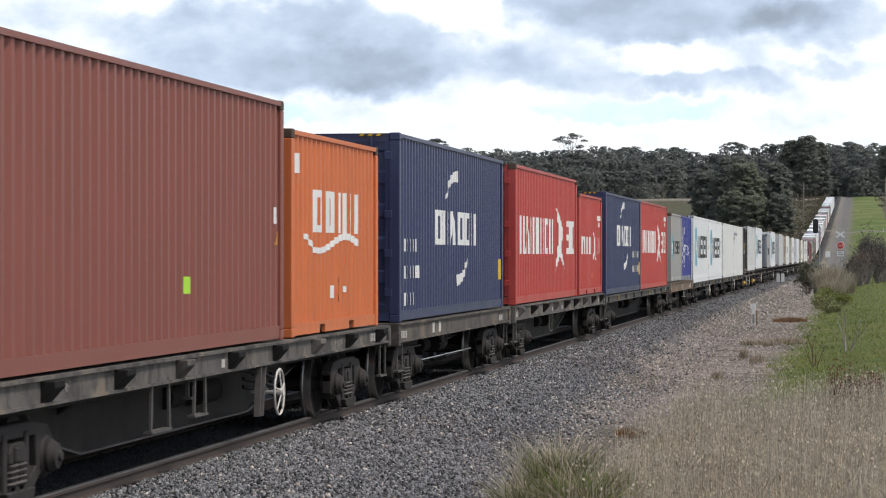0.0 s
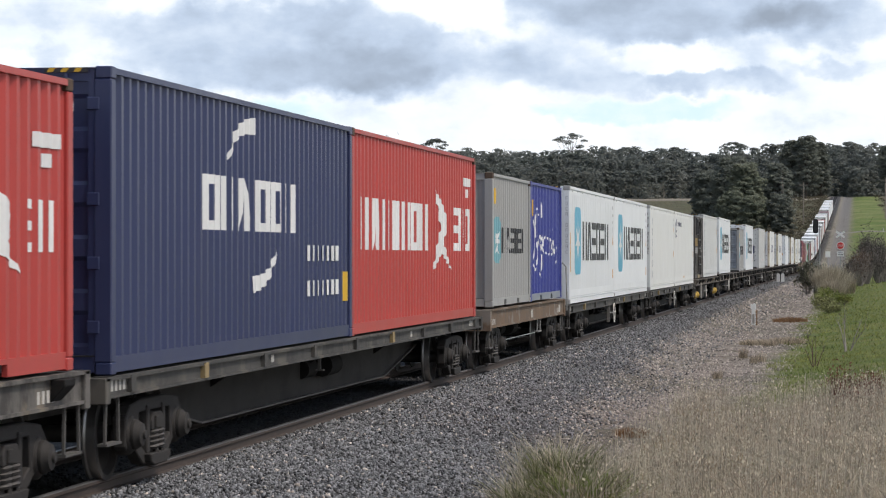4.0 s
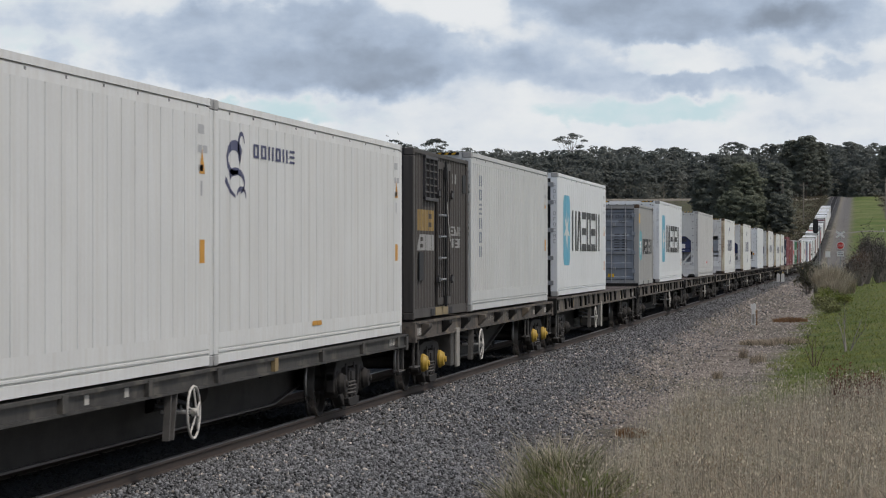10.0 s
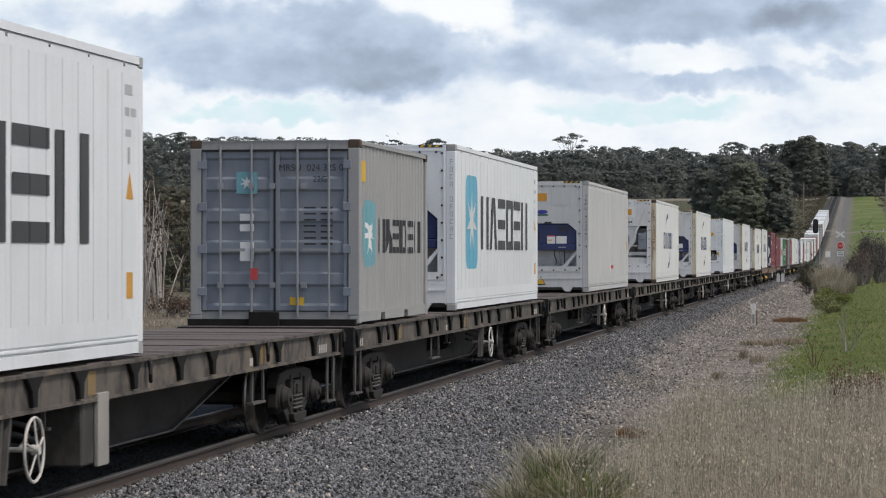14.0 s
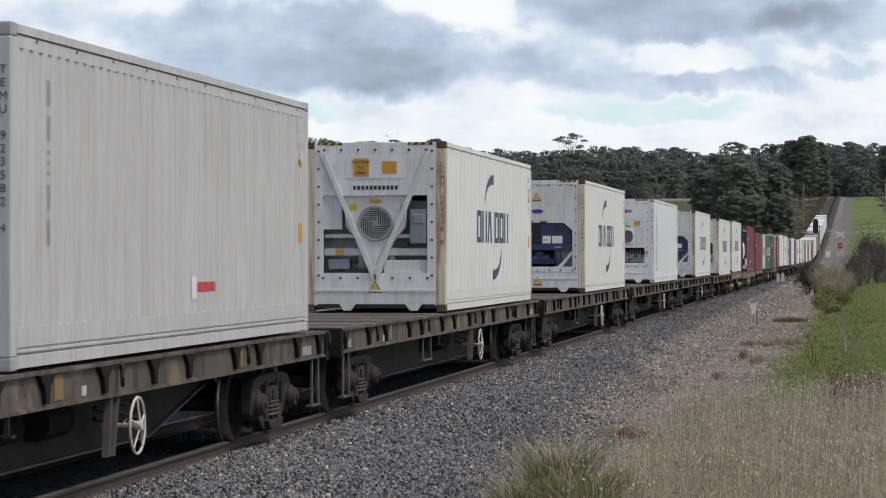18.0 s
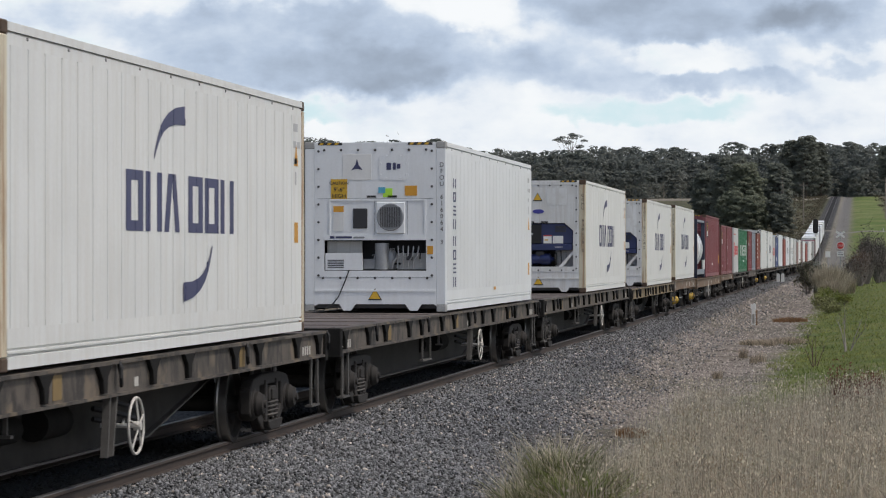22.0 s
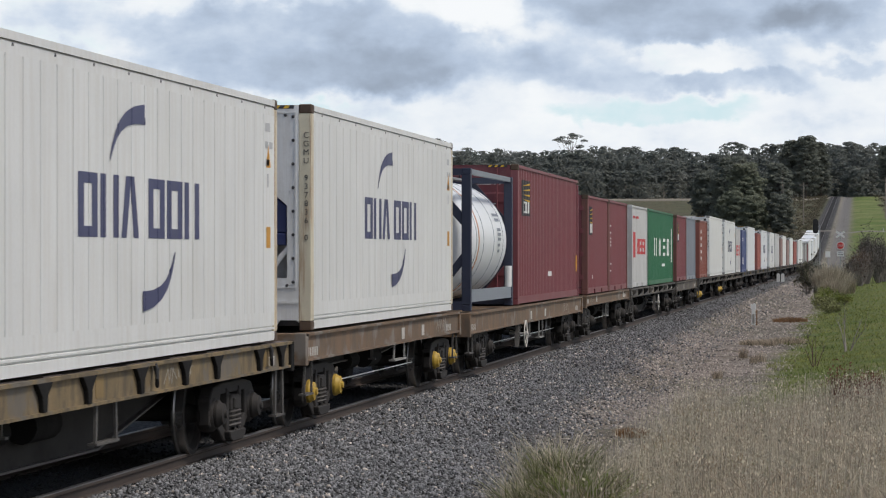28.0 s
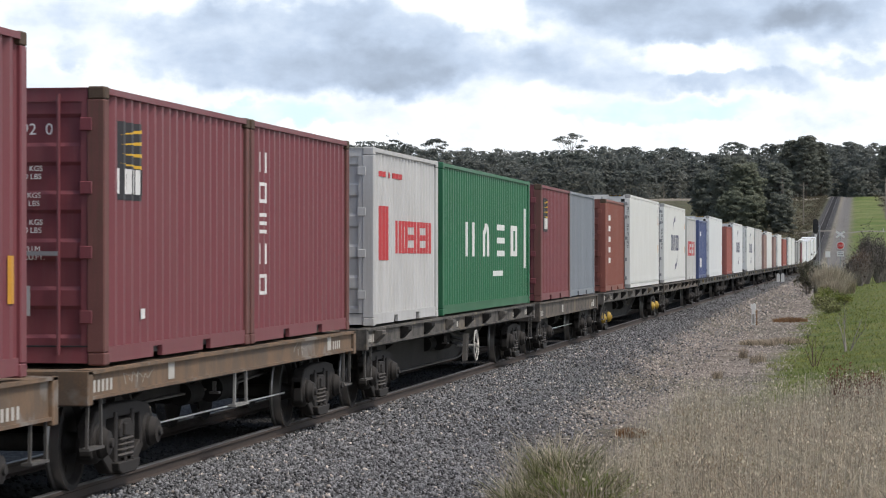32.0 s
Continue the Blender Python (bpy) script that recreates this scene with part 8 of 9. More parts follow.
def build_stones():
    rng = np.random.default_rng(8)
    xs, ys, ss = [], [], []
    for n, y0, y1, s0, s1 in ((34000, 21, 36, 0.012, 0.033), (24000, 36, 56, 0.013, 0.034), (17000, 56, 95, 0.018, 0.040), (9000, 95, 170, 0.026, 0.050), (4000, 170, 300, 0.045, 0.075)):
        x, y = scatter(rng, n, 0.86, 4.3, y0, y1)
        reach = 2.1 + 1.9 * np.exp(-(y - 30) / 45)
        keep = rng.random(n) < 1.0 - 0.8 * step(-0.5, 0.5, x - reach + 0.25 * np.sin(y * 0.7) + 0.15 * np.sin(y * 2.1))
        xs.append(x[keep]), ys.append(y[keep]), ss.append(rng.uniform(s0, s1, n)[keep])
    stones("ballast_stones", "sharp blue-grey ballast stones along the track", rng, np.concatenate(xs), np.concatenate(ys), np.concatenate(ss), STONE)
    x, y = scatter(rng, 1500, 0.95, 3.6, 21, 75)
    stones("pale_ballast", "scattered pale stones among grey ballast", rng, x, y, rng.uniform(0.014, 0.036, len(x)), TANSTONE, 0.1)
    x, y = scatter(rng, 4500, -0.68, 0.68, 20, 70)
    stones("oily_ballast", "near-black ballast stones between the rails", rng, x, y, rng.uniform(0.02, 0.045, len(x)), DARKSTONE, 0.55)
    xs, ys, ss = [], [], []
    for n, y0, y1, s0, s1 in ((9000, 24, 40, 0.010, 0.028), (8500, 40, 70, 0.012, 0.032), (6000, 70, 120, 0.016, 0.036), (4500, 120, 260, 0.028, 0.055)):
        x, y = scatter(rng, n, 2.4, 6.6, y0, y1)
        reach = 2.1 + 1.9 * np.exp(-(y - 30) / 45)
        keep = rng.random(n) < step(-0.5, 0.3, x - reach + 0.25 * np.sin(y * 0.6)) * (1 - 0.8 * step(5.6, 6.6, x))
        xs.append(x[keep]), ys.append(y[keep]), ss.append(rng.uniform(s0, s1, n)[keep])
    stones("verge_gravel", "pale tan gravel chips scattered on the verge", rng, np.concatenate(xs), np.concatenate(ys), np.concatenate(ss), TANSTONE)


def blades(rng, x, y, h, width, lean=0.35, droop=0.25):
    """Grass blades: a bent, tapering strip each."""
    m = len(x)
    a = rng.uniform(0, math.tau, m)
    d = np.stack([np.cos(a), np.sin(a)], -1) * (lean * h * rng.uniform(0.2, 1.0, m))[:, None]
    face = rng.uniform(0, math.tau, m)
    side = np.stack([np.cos(face), np.sin(face)], -1) * width[:, None]
    z0 = ground_z(x, y) - 0.02
    v = np.zeros((m, 7, 3))
    for k, (t, w) in enumerate(((0.0, 1.0), (0.45, 0.8), (0.8, 0.5))):
        cx, cy = x + d[:, 0] * t ** 1.8, y + d[:, 1] * t ** 1.8
        z = z0 + h * (t - droop * t ** 3 * 0.4)
        v[:, 2 * k] = np.stack([cx - side[:, 0] * w, cy - side[:, 1] * w, z], -1)
        v[:, 2 * k + 1] = np.stack([cx + side[:, 0] * w, cy + side[:, 1] * w, z], -1)
    v[:, 6] = np.stack([x + d[:, 0], y + d[:, 1], z0 + h * (1 - droop * 0.4)], -1)
    f = np.array([(0, 1, 3, 2), (2, 3, 5, 4), (4, 5, 6, 6)])
    return v.reshape(-1, 3), m, f


def grass(name, label, rng, x, y, h, width, mat, lean=0.35, droop=0.25, parent=None):
    v, m, _ = blades(rng, x, y, h, width, lean, droop)
    i = 7 * np.arange(m)[:, None]
    f = np.concatenate([i + np.array([(0, 1, 2)]), i + np.array([(1, 3, 2)]), i + np.array([(2, 3, 4)]), i + np.array([(3, 5, 4)]), i + np.array([(4, 5, 6)])])
    me = bulk(name, v, f, mat)
    if parent is not None:
        return me
    return tagged(new(name, me), label, "grass", kind="stuff")


def build_grass():
    rng = np.random.default_rng(15)
    n = 52000
    cy, cx = 25 + 22 * rng.random(2600) ** 0.9, 5.0 + 5.0 * rng.random(2600) ** 0.85
    pick = rng.integers(0, 2600, n)
    loose = rng.random(n) < 0.35
    y = np.where(loose, 25 + 22 * rng.random(n) ** 0.9, cy[pick] + rng.normal(size=n) * 0.12)
    x = np.where(loose, 5.0 + 5.0 * rng.random(n) ** 0.85, cx[pick] + rng.normal(size=n) * 0.07)
    edge = 5.25 + 0.035 * (y - 28) + 0.25 * np.sin(y * 1.3) + 0.2 * np.sin(y * 3.1)
    keep = (x > edge + rng.exponential(0.12, n) - 0.25) & (rng.random(n) < 1 - 0.92 * step(40, 47, y + 1.5 * np.sin(2 * x) + 1.0 * np.sin(5 * x)))
    x, y = x[keep], y[keep]
    patch = 0.5 + 0.25 * np.sin(1.9 * x + 0.7 * y) + 0.25 * np.sin(2.7 * x - 0.9 * y + 1.3) + 0.12 * np.sin(6.3 * x + 2.1 * y)
    h = rng.uniform(0.16, 0.62, len(x)) * (0.5 + 0.5 * step(0, 0.8, x - edge[keep])) * (0.65 + 0.7 * patch)
    grass("dry_grass", "tall dry straw-coloured grass on the verge", rng, x, y, h, rng.uniform(0.0025, 0.006, len(x)), DRYGRASS, 0.95, 0.8)
    n = 5000
    x, y = 5.2 + 4.6 * rng.random(n), 25 + 21 * rng.random(n)
    grass("pale_stalks", "pale upright seed stalks among dry grass", rng, x, y, rng.uniform(0.5, 0.95, n), rng.uniform(0.002, 0.004, n), STRAW, 0.16, 0.1)
    n = 9000
    x, y = 5.0 + 4.4 * rng.random(n), 24.5 + 11 * rng.random(n)
    keep = x > 5.1 + 0.25 * np.sin(y * 1.3) + rng.exponential(0.1, n)
    grass("arching_straw", "long arching pale straw blades in the verge grass", rng, x[keep], y[keep], rng.uniform(0.30, 0.72, keep.sum()), rng.uniform(0.003, 0.0065, keep.sum()), STRAW, 1.1, 1.2)
    n = 9000
    x, y = 5.3 + 4.5 * rng.random(n), 26 + 20 * rng.random(n)
    keep = np.sin(x * 3.1) * np.sin(y * 0.8 + 1) > 0.25
    grass("brown_grass", "orange-brown dead grass patches on the verge", rng, x[keep], y[keep], rng.uniform(0.25, 0.6, keep.sum()), rng.uniform(0.003, 0.006, keep.sum()), DEADGRASS, 0.7, 0.6)
    n = 14000
    x, y = 5.3 + 4.5 * rng.random(n), 24 + 22 * rng.random(n)
    keep = np.sin(x * 2.3 + 1) * np.sin(y * 0.9) > -0.3
    grass("low_green_grass", "short green grass under the dry stalks", rng, x[keep], y[keep], rng.uniform(0.12, 0.35, keep.sum()), rng.uniform(0.003, 0.006, keep.sum()), OLIVEGRASS, 0.5)
    xs, ys, hs, ws = [], [], [], []
    for n, y0, y1, s in ((16000, 45, 75, 1.0), (9000, 75, 130, 1.9), (5000, 130, 260, 2.6)):
        x, y = 5.9 + 13 * rng.random(n) ** 1.4, y0 + (y1 - y0) * rng.random(n)
        keep = x > 6.15 + 0.3 * np.sin(y * 0.35) + 0.2 * np.sin(y * 1.1) + rng.exponential(0.12, n)
        xs.append(x[keep]), ys.append(y[keep]), hs.append((rng.uniform(0.05, 0.13, n) * (0.8 + 0.2 * s))[keep]), ws.append((rng.uniform(0.004, 0.009, n) * s)[keep])
    grass("green_grass", "lush green grass on the bank beside the railway", rng, np.concatenate(xs), np.concatenate(ys), np.concatenate(hs), np.concatenate(ws), GREENGRASS, 1.4)


DEADGRASS = leaf_material("brown_dead_grass", (0.30, 0.205, 0.115), (0.38, 0.28, 0.18), 0.5)
STRAW = leaf_material("pale_straw_stalks", (0.51, 0.455, 0.345), (0.61, 0.55, 0.43), 0.4)
OLIVEGRASS = leaf_material("olive_grass_blades", (0.22, 0.245, 0.10), (0.32, 0.31, 0.165), 0.5)
DEEPGRASS = leaf_material("deep_olive_blades", (0.125, 0.145, 0.055), (0.22, 0.22, 0.11), 0.6)
RUSTGRASS = leaf_material("rust_brown_tuft", (0.23, 0.125, 0.06), (0.27, 0.16, 0.085), 0.35)
DARKSTONE = material("near_black_stone", (0.026, 0.025, 0.024), 0.85, vary=0.25, fine=40, bump=0, island=True, each=0.4)


def tuft(name, label, x, y, r, h, n, mat, seed, lean=0.5, width=0.005, also=None):
    rng = np.random.default_rng(seed)
    ob = tagged(new(name), label, "grass tuft", group="grass tufts on the verge")
    for k, (m, mm, hh) in enumerate([(n, mat, h)] + ([also] if also else [])):
        a, q = rng.uniform(0, math.tau, m), r * np.sqrt(rng.random(m)) * 0.8
        me = grass("blades", "", rng, x + q * np.cos(a), y + q * np.sin(a), hh * rng.uniform(0.45, 1.0, m) * (1 - 0.35 * q / r), rng.uniform(0.6, 1.3, m) * width, None, lean, 0.5, parent=ob)
        part("blade_clump", me, mm, ob)
    return ob


def seed_heads():
    """Pale seed heads caught in the dry grass."""
    g = np.random.default_rng(51)
    n = 12000
    x, y = 5.3 + 4.6 * g.random(n), 25 + 20 * g.random(n) ** 0.9
    c = np.stack([x, y, ground_z(x, y) + g.uniform(0.25, 0.75, n)], -1)
    v, f = leaf_quads(g, c, 0.016, 1.6)
    tagged(new("grass_seed_heads", bulk("grass_seed_heads", v, f, STRAW)), "pale feathery seed heads in dry grass", "grass", kind="stuff")


def build_tufts():
    tuft("grass_tuft", "tall green and straw grass tussock on gravel", 5.02, 28.4, 0.40, 1.2, 1300, DEEPGRASS, 1, 0.75, 0.0055, (480, STRAW, 1.4))
    tuft("grass_tuft", "loose straw-coloured grass tussock with arching blades", 5.38, 27.3, 0.50, 0.95, 700, GREENGRASS, 8, 1.1, 0.006, (500, DRYGRASS, 0.95))
    tuft("grass_tuft", "loose straw-coloured grass tussock with arching blades", 4.72, 27.6, 0.34, 0.8, 400, DEEPGRASS, 18, 1.2, 0.005, (260, STRAW, 0.9))
    tuft("grass_tuft", "thin upright straw stalks on gravel", 4.62, 28.2, 0.30, 1.4, 90, STRAW, 9, 0.4, 0.004)
    tuft("grass_tuft", "small bright green grass tuft among dry stalks", 5.55, 29.2, 0.25, 0.55, 420, GREENGRASS, 2, 0.5, 0.006, (250, DRYGRASS, 0.7))
    tuft("grass_tuft", "small rust-brown dry tuft on gravel", 4.72, 41.0, 0.32, 0.24, 700, RUSTGRASS, 3, 0.9, 0.004)
    tuft("grass_tuft", "flat tan dry tuft on gravel", 5.15, 83.0, 0.75, 0.32, 900, DRYGRASS, 4, 0.9, 0.01)
    tuft("grass_tuft", "flat tan dry tuft on gravel", 6.0, 84.5, 0.7, 0.38, 700, DRYGRASS, 5, 0.8, 0.01)
    tuft("grass_tuft", "brown dry tuft on gravel beside the grass", 5.4, 112.0, 0.9, 0.35, 700, RUSTGRASS, 6, 0.8, 0.012)
    tuft("reed_clump", "tall feathery tan reed clump on the verge", 6.45, 170.0, 1.15, 3.3, 2000, REEDTAN, 7, 0.42, 0.012, (1100, STRAW, 3.5))
    tuft("reed_clump", "tall feathery tan reed clump on the verge", 6.75, 160.0, 0.9, 2.2, 900, REEDTAN, 17, 0.6, 0.014, (900, OLIVEGRASS, 1.2))
    tuft("reed_clump", "tall feathery tan reed clump on the verge", 7.2, 186.0, 1.0, 2.6, 1100, REEDTAN, 27, 0.6, 0.014, (600, OLIVEGRASS, 1.5))
    for k in range(16):
        rng = random.Random(k + 40)
        tuft("grass_tuft", "straggly straw-coloured tuft at the gravel edge", rng.uniform(5.0, 6.1), rng.uniform(26, 75), rng.uniform(0.12, 0.3), rng.uniform(0.25, 0.6), 160, DRYGRASS, 100 + k, 0.5, 0.004)


REEDTAN = leaf_material("tan_reed_blades", (0.36, 0.315, 0.235), (0.42, 0.37, 0.285), 0.4)


def bush(name, label, x, y, h, r, seed, leaf, n, size, twigs=40, bark=None, group="bushes by the railway"):
    """A many-stemmed shrub; bare when n is small."""
    rng = np.random.default_rng(seed)
    ob = tagged(new(name), label, "bush", group=group)
    wood = Growth()
    tips = []
    for k in range(twigs):
        a, q = rng.uniform(0, math.tau), rng.uniform(0.1, 1.0)
        hh = h * rng.uniform(0.55, 1.0) * (1 - 0.35 * q * q)
        p0 = np.array((0.12 * r * math.cos(a), 0.12 * r * math.sin(a), 0))
        p2 = np.array((r * q * math.cos(a), r * q * math.sin(a), hh))
        p1 = p0 * 0.6 + p2 * 0.4 + np.array((rng.uniform(-0.1, 0.1) * r, rng.uniform(-0.1, 0.1) * r, 0.12 * hh))
        w = 0.010 * h + 0.004
        wood.put(*limb_quads(p0, p1, w, w * 0.6, 4))
        wood.put(*limb_quads(p1, p2, w * 0.6, w * 0.2, 4))
        for j in range(5):
            s = p1 + (p2 - p1) * rng.uniform(0.1, 0.95)
            t = s + rng.normal(size=3) * (0.16 * r, 0.16 * r, 0.12 * h) + np.array((0, 0, 0.10 * h))
            wood.put(*limb_quads(s, t, w * 0.3, w * 0.1, 3))
            tips.append(t)
        tips.append(p2)
    part("branchwork", wood.mesh("branchwork", None), bark or TWIG, ob)
    if n:
        tips = np.array(tips)
        c = tips[rng.integers(0, len(tips), n)] + rng.normal(size=(n, 3)) * (0.12 * r, 0.12 * r, 0.07 * h)
        g = Growth()
        g.put(*leaf_quads(rng, c, size))
        part("foliage", g.mesh("foliage", None), leaf, ob)
    ob.matrix_basis = pose(x, y, float(ground_z(x, y)) - 0.05)
    return ob


def build_bushes():
    bush("shrub", "dark olive shrub at the edge of the gravel", 4.75, 190, 2.3, 0.9, 1, SCRUBLEAF, 1500, 0.10, 30)
    bush("shrub", "dark olive shrub at the edge of the gravel", 5.4, 205, 2.0, 0.9, 2, DARKLEAF, 1200, 0.10, 30)
    for k, (x, y, h, r) in enumerate(((9.0, 236, 4.2, 1.2), (10.0, 240, 3.9, 1.2), (8.4, 226, 3.1, 1.2), (7.6, 232, 2.4, 0.9), (12.6, 262, 2.0, 1.3), (10.6, 250, 3.4, 1.2))):
        bush("bare_shrub", "leafless grey-brown twiggy shrub on the bank", x, y, h, r, 10 + k, (DARKSCRUB, DARKSCRUB, RUSTSCRUB)[k % 3], 3600 if k < 2 else 1300, 0.065, 110, TWIG)
    for k, (x, y, h, r) in enumerate(((6.45, 140, 0.7, 0.7), (6.7, 150, 0.85, 0.8), (6.2, 158, 0.8, 0.7), (7.3, 146, 0.6, 0.8), (6.9, 128, 0.5, 0.6))):
        bush("green_weed_clump", "soft green weeds growing at the edge of the gravel", x, y, h, r, 140 + k, GREENGRASS if k % 2 else OLIVEGRASS, 1400, 0.05, 30, TWIG, group="weeds on the bank")
    for k in range(16):
        rng = random.Random(70 + k)
        bush("low_weed", "low red-brown weed on the grassy bank", rng.uniform(7.7, 9.4), rng.uniform(40.5, 48.5), rng.uniform(0.5, 0.85), rng.uniform(0.25, 0.45), 70 + k, REDWEED, 200, 0.022, 14, REDTWIG, group="weeds on the bank")
    bush("thin_sapling", "thin leafless sapling standing in green grass", 7.85, 74, 1.5, 0.5, 91, SCRUBLEAF, 25, 0.03, 5, TWIG)
    bush("thin_sapling", "thin leafless sapling standing in green grass", 7.1, 66, 1.0, 0.35, 92, SCRUBLEAF, 40, 0.03, 5, REDTWIG)
    # scrub across the track
    rng = random.Random(5)
    kinds = []
    for k in range(5):
        kinds.append(bush("bare_sapling_clump", "pale leafless saplings in scrub beyond the track", -14 - 6 * k, 132 + 4 * k, 5.9 + 0.3 * k, 1.8, 200 + k, SCRUBLEAF if k % 2 else RUSTSCRUB, 600 if k % 2 else 200, 0.10, 13, PALETWIG if k % 2 == 0 else TWIG, group="scrub beyond the track"))
    for k in range(34):
        x, y = rng.uniform(-62, -12), rng.uniform(126, 185)
        if x > -12 - (y - 120) * 0.05:
            continue
        copy_thing(kinds[k % 5], pose(x, y, float(ground_z(x, y)) - 0.05, 0, 0, rng.uniform(0, 360)))
    wat = [tree("wattle_tree", "dense dark wattle tree in scrub", "tree", -20 - 9 * k, 190 + 9 * k, 7.2 + 0.5 * k, 2.9, 300 + k, SCRUBLEAF if k % 2 else DARKLEAF, DARKBARK, 0.20, 26, 110, bottom=0.08, group="wattles beyond the track") for k in range(4)]
    for k in range(34):
        y = rng.uniform(205, 340)
        x = -8 - y * rng.uniform(0.05, 0.33)
        copy_thing(wat[k % 4], pose(x, y, float(ground_z(x, y)) - 0.1, 0, 0, rng.uniform(0, 360)))
    low = [bush("low_scrub", "low rusty brown scrub in dry grass", -15 - 5 * k, 124 + 2 * k, 1.1, 1.2, 400 + k, RUSTSCRUB, 420, 0.08, 24, group="scrub beyond the track") for k in range(3)]
    for k in range(42):
        x, y = rng.uniform(-62, -11), rng.uniform(122, 170)
        copy_thing(low[k % 3], pose(x, y, float(ground_z(x, y)) - 0.05, 0, 0, rng.uniform(0, 360)))
    # low bushes on the slope on both sides of the climbing line
    g = np.random.default_rng(78)
    heads = []
    for k in range(620):
        y = 480 + 640 * g.random()
        x = -3.4 - 17 * g.random() ** 1.6 if k % 5 < 4 else 15.5 + 16 * g.random()
        r = g.uniform(0.35, 1.1)
        heads.append(((x, y, float(ground_z(x, y)) + r * 0.4), (r * 1.3, r * 1.3, r * 0.8)))
    spots, ways = crown_points(g, heads, 55, True)
    v, f = leaf_quads(g, spots, 0.20, 0.8, ways)
    tagged(new("slope_scrub", bulk("slope_scrub", v, f, SLOPESCRUB)), "low olive-brown scrub on the distant slope", "scrub", kind="stuff")
    n = 8000
    g = np.random.default_rng(77)
    grass("paddock_grass", "dry tan grass in front of the scrub", g, g.uniform(-60, -9, n), 95 + 40 * g.random(n), g.uniform(0.08, 0.28, n), g.uniform(0.010, 0.02, n), DRYGRASS, 0.9)


REDTWIG = material("red_brown_twigs", (0.10, 0.055, 0.045), 0.85, vary=0.3, island=True, each=0.3)
DARKSCRUB = leaf_material("dark_scrub_leaves", (0.10, 0.092, 0.085), (0.13, 0.115, 0.10), 0.4)
SLOPESCRUB = leaf_material("slope_scrub_leaves", (0.10, 0.095, 0.062), (0.17, 0.145, 0.105), 0.5)
PALETWIG = material("pale_grey_stems", (0.43, 0.395, 0.355), 0.85, vary=0.3, island=True, each=0.35)
RUSTSCRUB = leaf_material("rusty_scrub_leaves", (0.165, 0.105, 0.080), (0.140, 0.115, 0.080), 0.4)
build_grass()
seed_heads()
build_tufts()
build_bushes()


# ---- trackside furniture ----
def place(ob, x, y, dz=0.0, rz=0.0):
    ob.matrix_basis = pose(x, y, float(ground_z(x, y)) + dz, 0, 0, rz)
    return ob


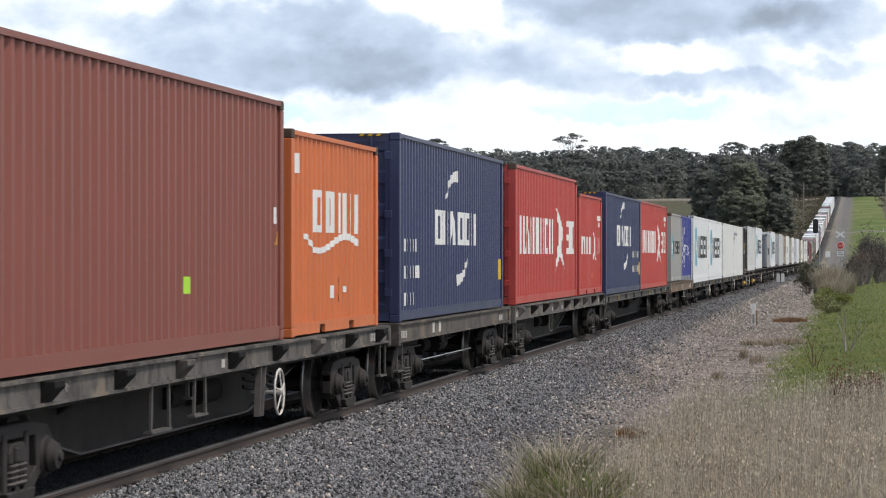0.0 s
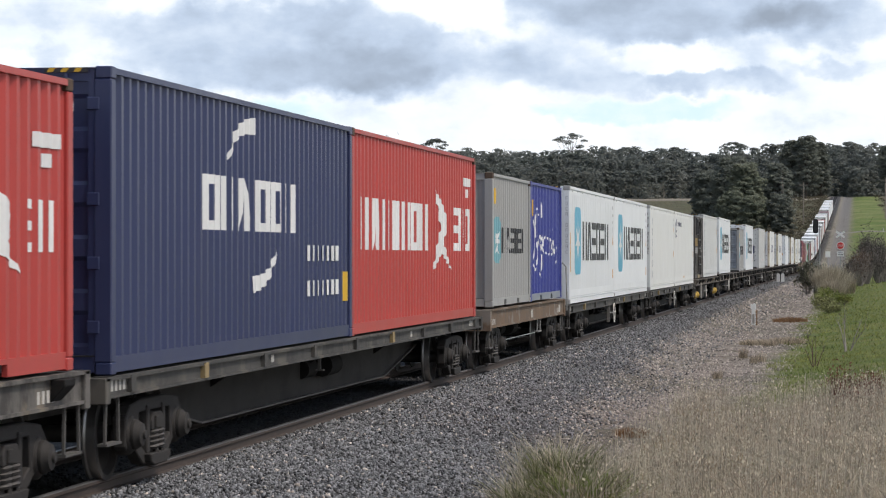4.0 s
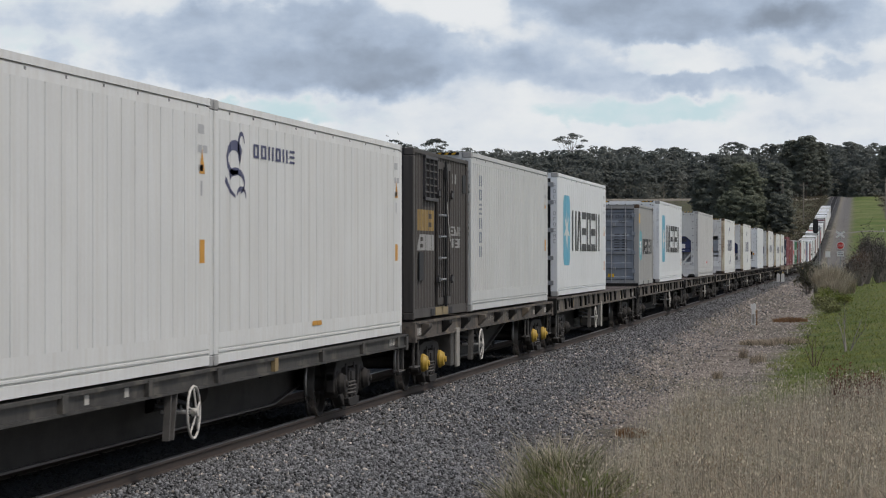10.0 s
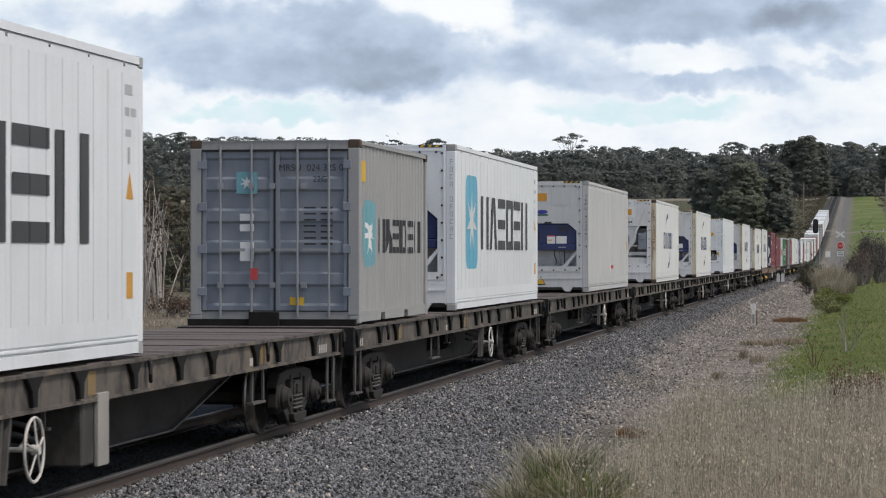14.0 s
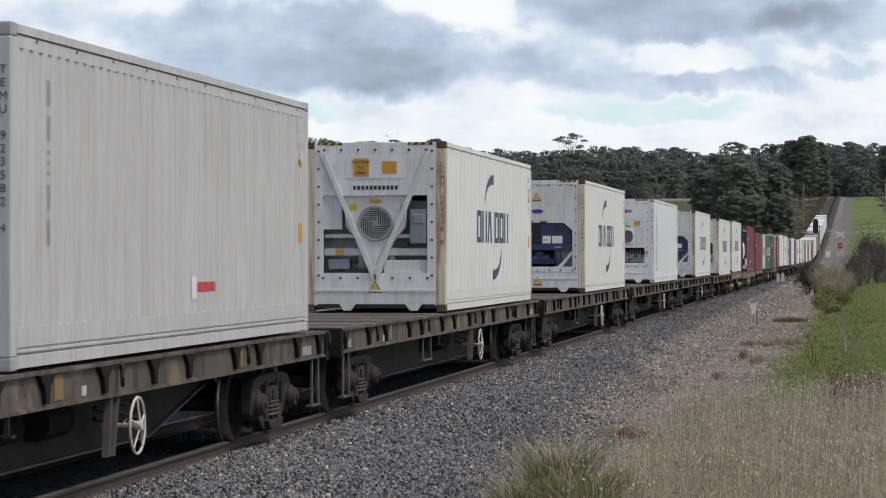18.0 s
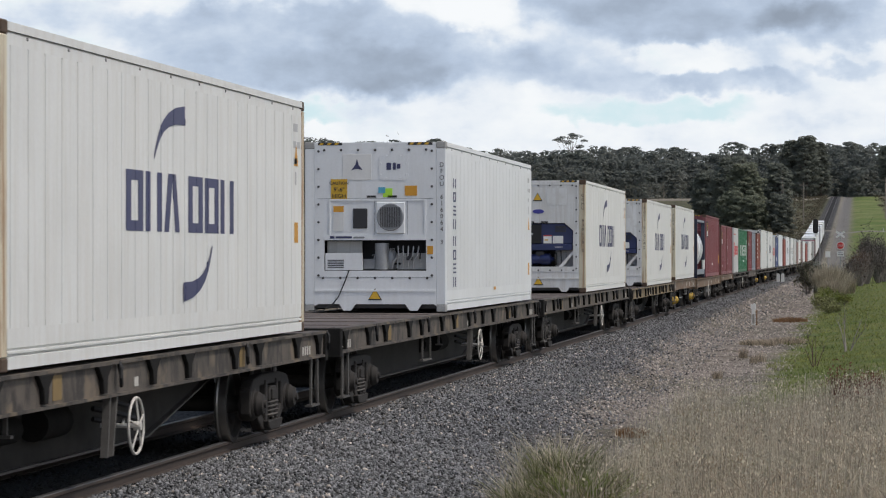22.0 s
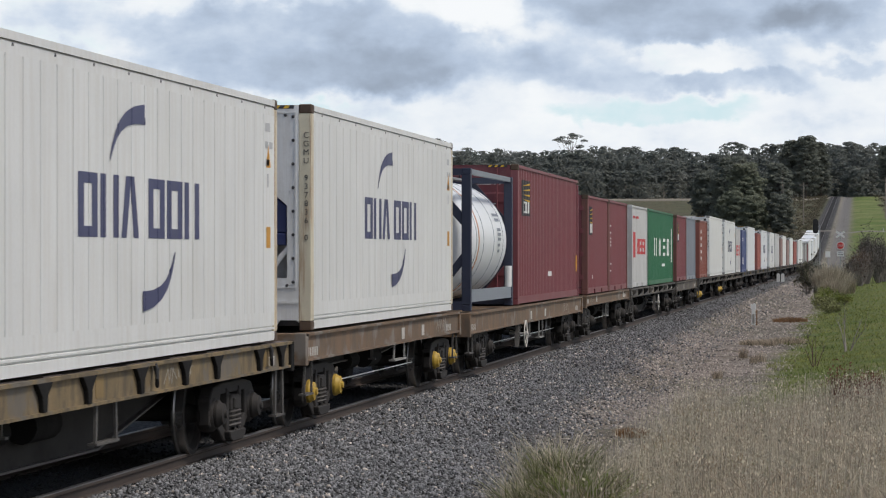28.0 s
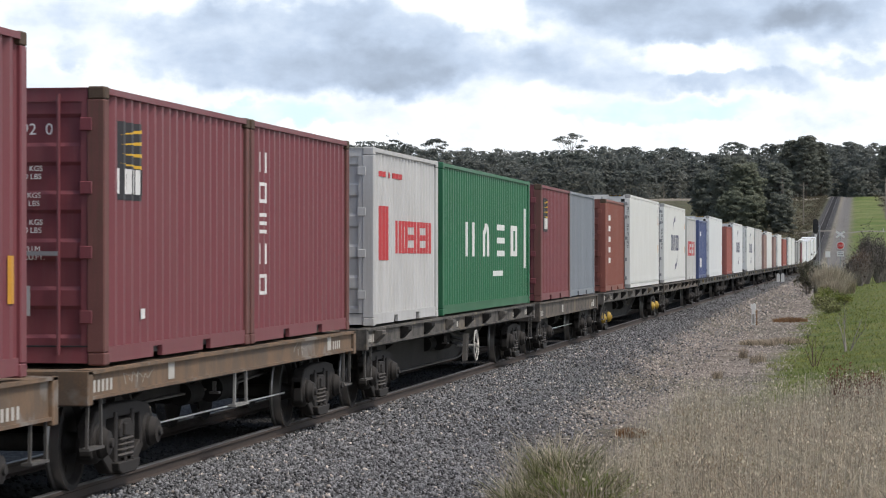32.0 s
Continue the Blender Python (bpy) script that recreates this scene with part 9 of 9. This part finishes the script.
def build_furniture():
    post = tagged(new("marker_post"), "short white concrete marker post with a chipped top", "marker post")
    made("shaft", SIGNWHITE, post, "", lambda s: s.prism([(-0.075, -0.1), (0.075, -0.1), (0.065, 0.62), (-0.065, 0.62)], "y", -0.06, 0.06))
    made("cap", SIGNWHITE, post, "", lambda s: s.prism([(-0.10, 0.62), (0.10, 0.62), (0.10, 0.80), (0.04, 0.86), (-0.05, 0.80), (-0.10, 0.84)], "y", -0.07, 0.07))
    made("stain", CONCRETE, post, "grey stain", lambda s: s.box(-0.04, 0.05, -0.066, -0.055, 0.05, 0.42))
    place(post, 4.08, 107)
    stake = tagged(new("steel_stake"), "thin rusty steel stake beside the marker", "stake")
    made("stake_shaft", RUSTY, stake, "", lambda s: s.box(-0.02, 0.02, -0.02, 0.02, -0.1, 0.6))
    place(stake, 4.25, 106)
    tw = tagged(new("trackside_marker"), "pair of round-topped white boards on a dark post", "marker board")
    for sx in (-1, 1):
        made("board", SIGNWHITE, tw, "white round-topped board", lambda s: s.prism([(sx * 0.04, 0.1), (sx * 0.32, 0.1), (sx * 0.32, 0.68), (sx * 0.25, 0.8), (sx * 0.11, 0.8), (sx * 0.04, 0.68)], "y", -0.02, 0.02))
    made("post", BLACKMATT, tw, "", lambda s: s.box(-0.03, 0.03, -0.03, 0.03, -0.1, 0.95).box(-0.10, 0.10, -0.05, 0.02, 0.82, 0.98))
    place(tw, 1.88, 225)
    # level crossing sign
    cs = tagged(new("crossing_sign"), "white crossbuck with round red stop disc on a grey pole", "road sign")
    made("pole", GALV, cs, "", lambda s: s.tube((0, 0, -0.9), (0, 0, 5.1), 0.06, 10), True)
    for a in (35, -35):
        made("crossbuck_arm", SIGNWHITE, cs, "white crossed board", lambda s: s.prism([(c * math.cos(radians(a)) - d * math.sin(radians(a)), 4.75 + c * math.sin(radians(a)) + d * math.cos(radians(a))) for c, d in ((-0.62, -0.11), (0.62, -0.11), (0.62, 0.11), (-0.62, 0.11))], "y", -0.1 if a > 0 else -0.125, -0.075 if a > 0 else -0.102))
    made("target_board", SIGNWHITE, cs, "white backing board", lambda s: s.prism(oval(0, 3.42, 0.48, 0.48, 28), "y", -0.09, -0.07))
    made("stop_disc", SIGNRED, cs, "red disc", lambda s: s.prism(oval(0, 3.42, 0.40, 0.40, 28), "y", -0.115, -0.092))
    words("STOP", 0.30, cs, LETTER, pose(0, -0.12, 3.42, 90, 0, 0))
    made("lower_plate", SIGNWHITE, cs, "white plate with dark lines", lambda s: s.box(-0.40, 0.40, -0.09, -0.07, 2.15, 2.72))
    made("plate_line", INK, cs, "", lambda s: s.box(-0.32, 0.32, -0.0935, -0.09, 2.52, 2.60))
    made("plate_line", INK, cs, "", lambda s: s.box(-0.32, 0.32, -0.0935, -0.09, 2.30, 2.38))
    place(cs, 6.2, 325, 0.45)
    sp = tagged(new("speed_sign"), "small white rectangular sign on a thin post", "road sign")
    made("post", GALV, sp, "", lambda s: s.tube((0, 0, -0.3), (0, 0, 3.3), 0.04, 8), True)
    made("plate", SIGNWHITE, sp, "", lambda s: s.box(-0.28, 0.28, -0.06, -0.04, 2.5, 3.2))
    place(sp, 4.75, 322)
    # railway signal
    sg = tagged(new("railway_signal"), "tall mast with a black oval signal target board", "railway signal")
    made("mast", GALV, sg, "", lambda s: s.tube((0, 0, -0.3), (0, 0, 6.6), 0.07, 10), True)
    made("target_board", BLACKMATT, sg, "black signal board", lambda s: s.prism(rounded(-0.95, 5.5, -0.2, 7.5, 0.3), "y", -0.12, -0.06))
    made("lamp_hood", BLACKMATT, sg, "", lambda s: s.tube((-0.57, -0.12, 6.9), (-0.57, -0.42, 6.9), 0.13, 12).tube((-0.57, -0.12, 6.1), (-0.57, -0.42, 6.1), 0.13, 12), True)
    made("arm", GALV, sg, "", lambda s: s.box(-0.6, 0.05, -0.05, 0.05, 5.9, 6.0).box(-0.6, 0.05, -0.05, 0.05, 6.4, 6.5))
    made("number_board", SIGNWHITE, sg, "blank white board", lambda s: s.box(-0.72, -0.42, -0.1, -0.06, 5.05, 5.35))
    place(sg, 3.0, 382)
    cab = tagged(new("equipment_cabinet"), "white crossing equipment post with curved arm", "crossing equipment")
    made("body", SIGNWHITE, cab, "", lambda s: s.box(-0.28, 0.18, -0.2, 0.2, -0.2, 0.75).box(0.1, 0.5, -0.12, 0.12, 0.6, 0.78))
    made("curved_arm", SIGNWHITE, cab, "", lambda s: s.path([(0.45, 0, 0.7), (0.62, 0, 0.9), (0.66, 0, 1.25), (0.6, 0, 1.55)], 0.07, 8), True)
    place(cab, 7.25, 262)
    # wire fence on the bank
    for k in range(14):
        fp = tagged(new("fence_post"), "weathered timber fence post on the bank", "fence post", group="fence posts along the bank")
        made("shaft", DARKBARK, fp, "", lambda s: s.tube((0, 0, -0.2), (0.02, 0, 1.25), 0.06, 7, 0.05), True)
        place(fp, 13.0 + 0.25 * math.sin(k), 205 + 9 * k)
    # power pole and line
    for x, y in ((-5.4, 700.0), (16.0, 760.0)):
        pp = tagged(new("power_pole"), "tall weathered timber power pole with crossarm", "power pole", group="power poles on the slope")
        made("shaft", BARK, pp, "", lambda s: s.tube((0, 0, -0.5), (0, 0, 11.5), 0.16, 8, 0.11), True)
        made("crossarm", BARK, pp, "", lambda s: s.box(-1.1, 1.1, -0.06, 0.06, 10.6, 10.8))
        place(pp, x, y)
    for k in range(4, 9):
        f = tagged(new("lane_rail_post"), "white guide post beside the cross lane", "guide post", group="guide posts on the lane")
        made("shaft", SIGNWHITE, f, "", lambda s: s.box(-0.06, 0.06, -0.03, 0.03, -0.1, 1.0))
        place(f, 5.5 + 2.2 * k, 644)


build_furniture()
build_stones()


# ---- movement ----
def motions():
    times = [2.0 * k for k in range(17)]
    for ob, u, length, z in TRAIN:
        walk(ob, [(t, on_line(u - run(t), length, z)) for t in times])
    for role, y in (("lead", -0.89), ("trail", 0.89)):
        first = WHEELS[role][0]
        walk(first, [(k / 30, pose(0, y, 0.46, math.degrees(run(k / 30) / 0.46))) for k in range(961)])
        keys = first.animation_data
        for ob in WHEELS[role][1:]:
            ob.rotation_mode = "QUATERNION"
            ob.animation_data_create()
            ob.animation_data.action = keys.action
            ob.animation_data.action_slot = keys.action_slot
    walk(SKY, [(0.0, pose(8.1, 0, 2.18, 0, 0, 0.28)), (32.0, pose(8.1, 0, 2.18, 0, 0, -0.22))])


motions()
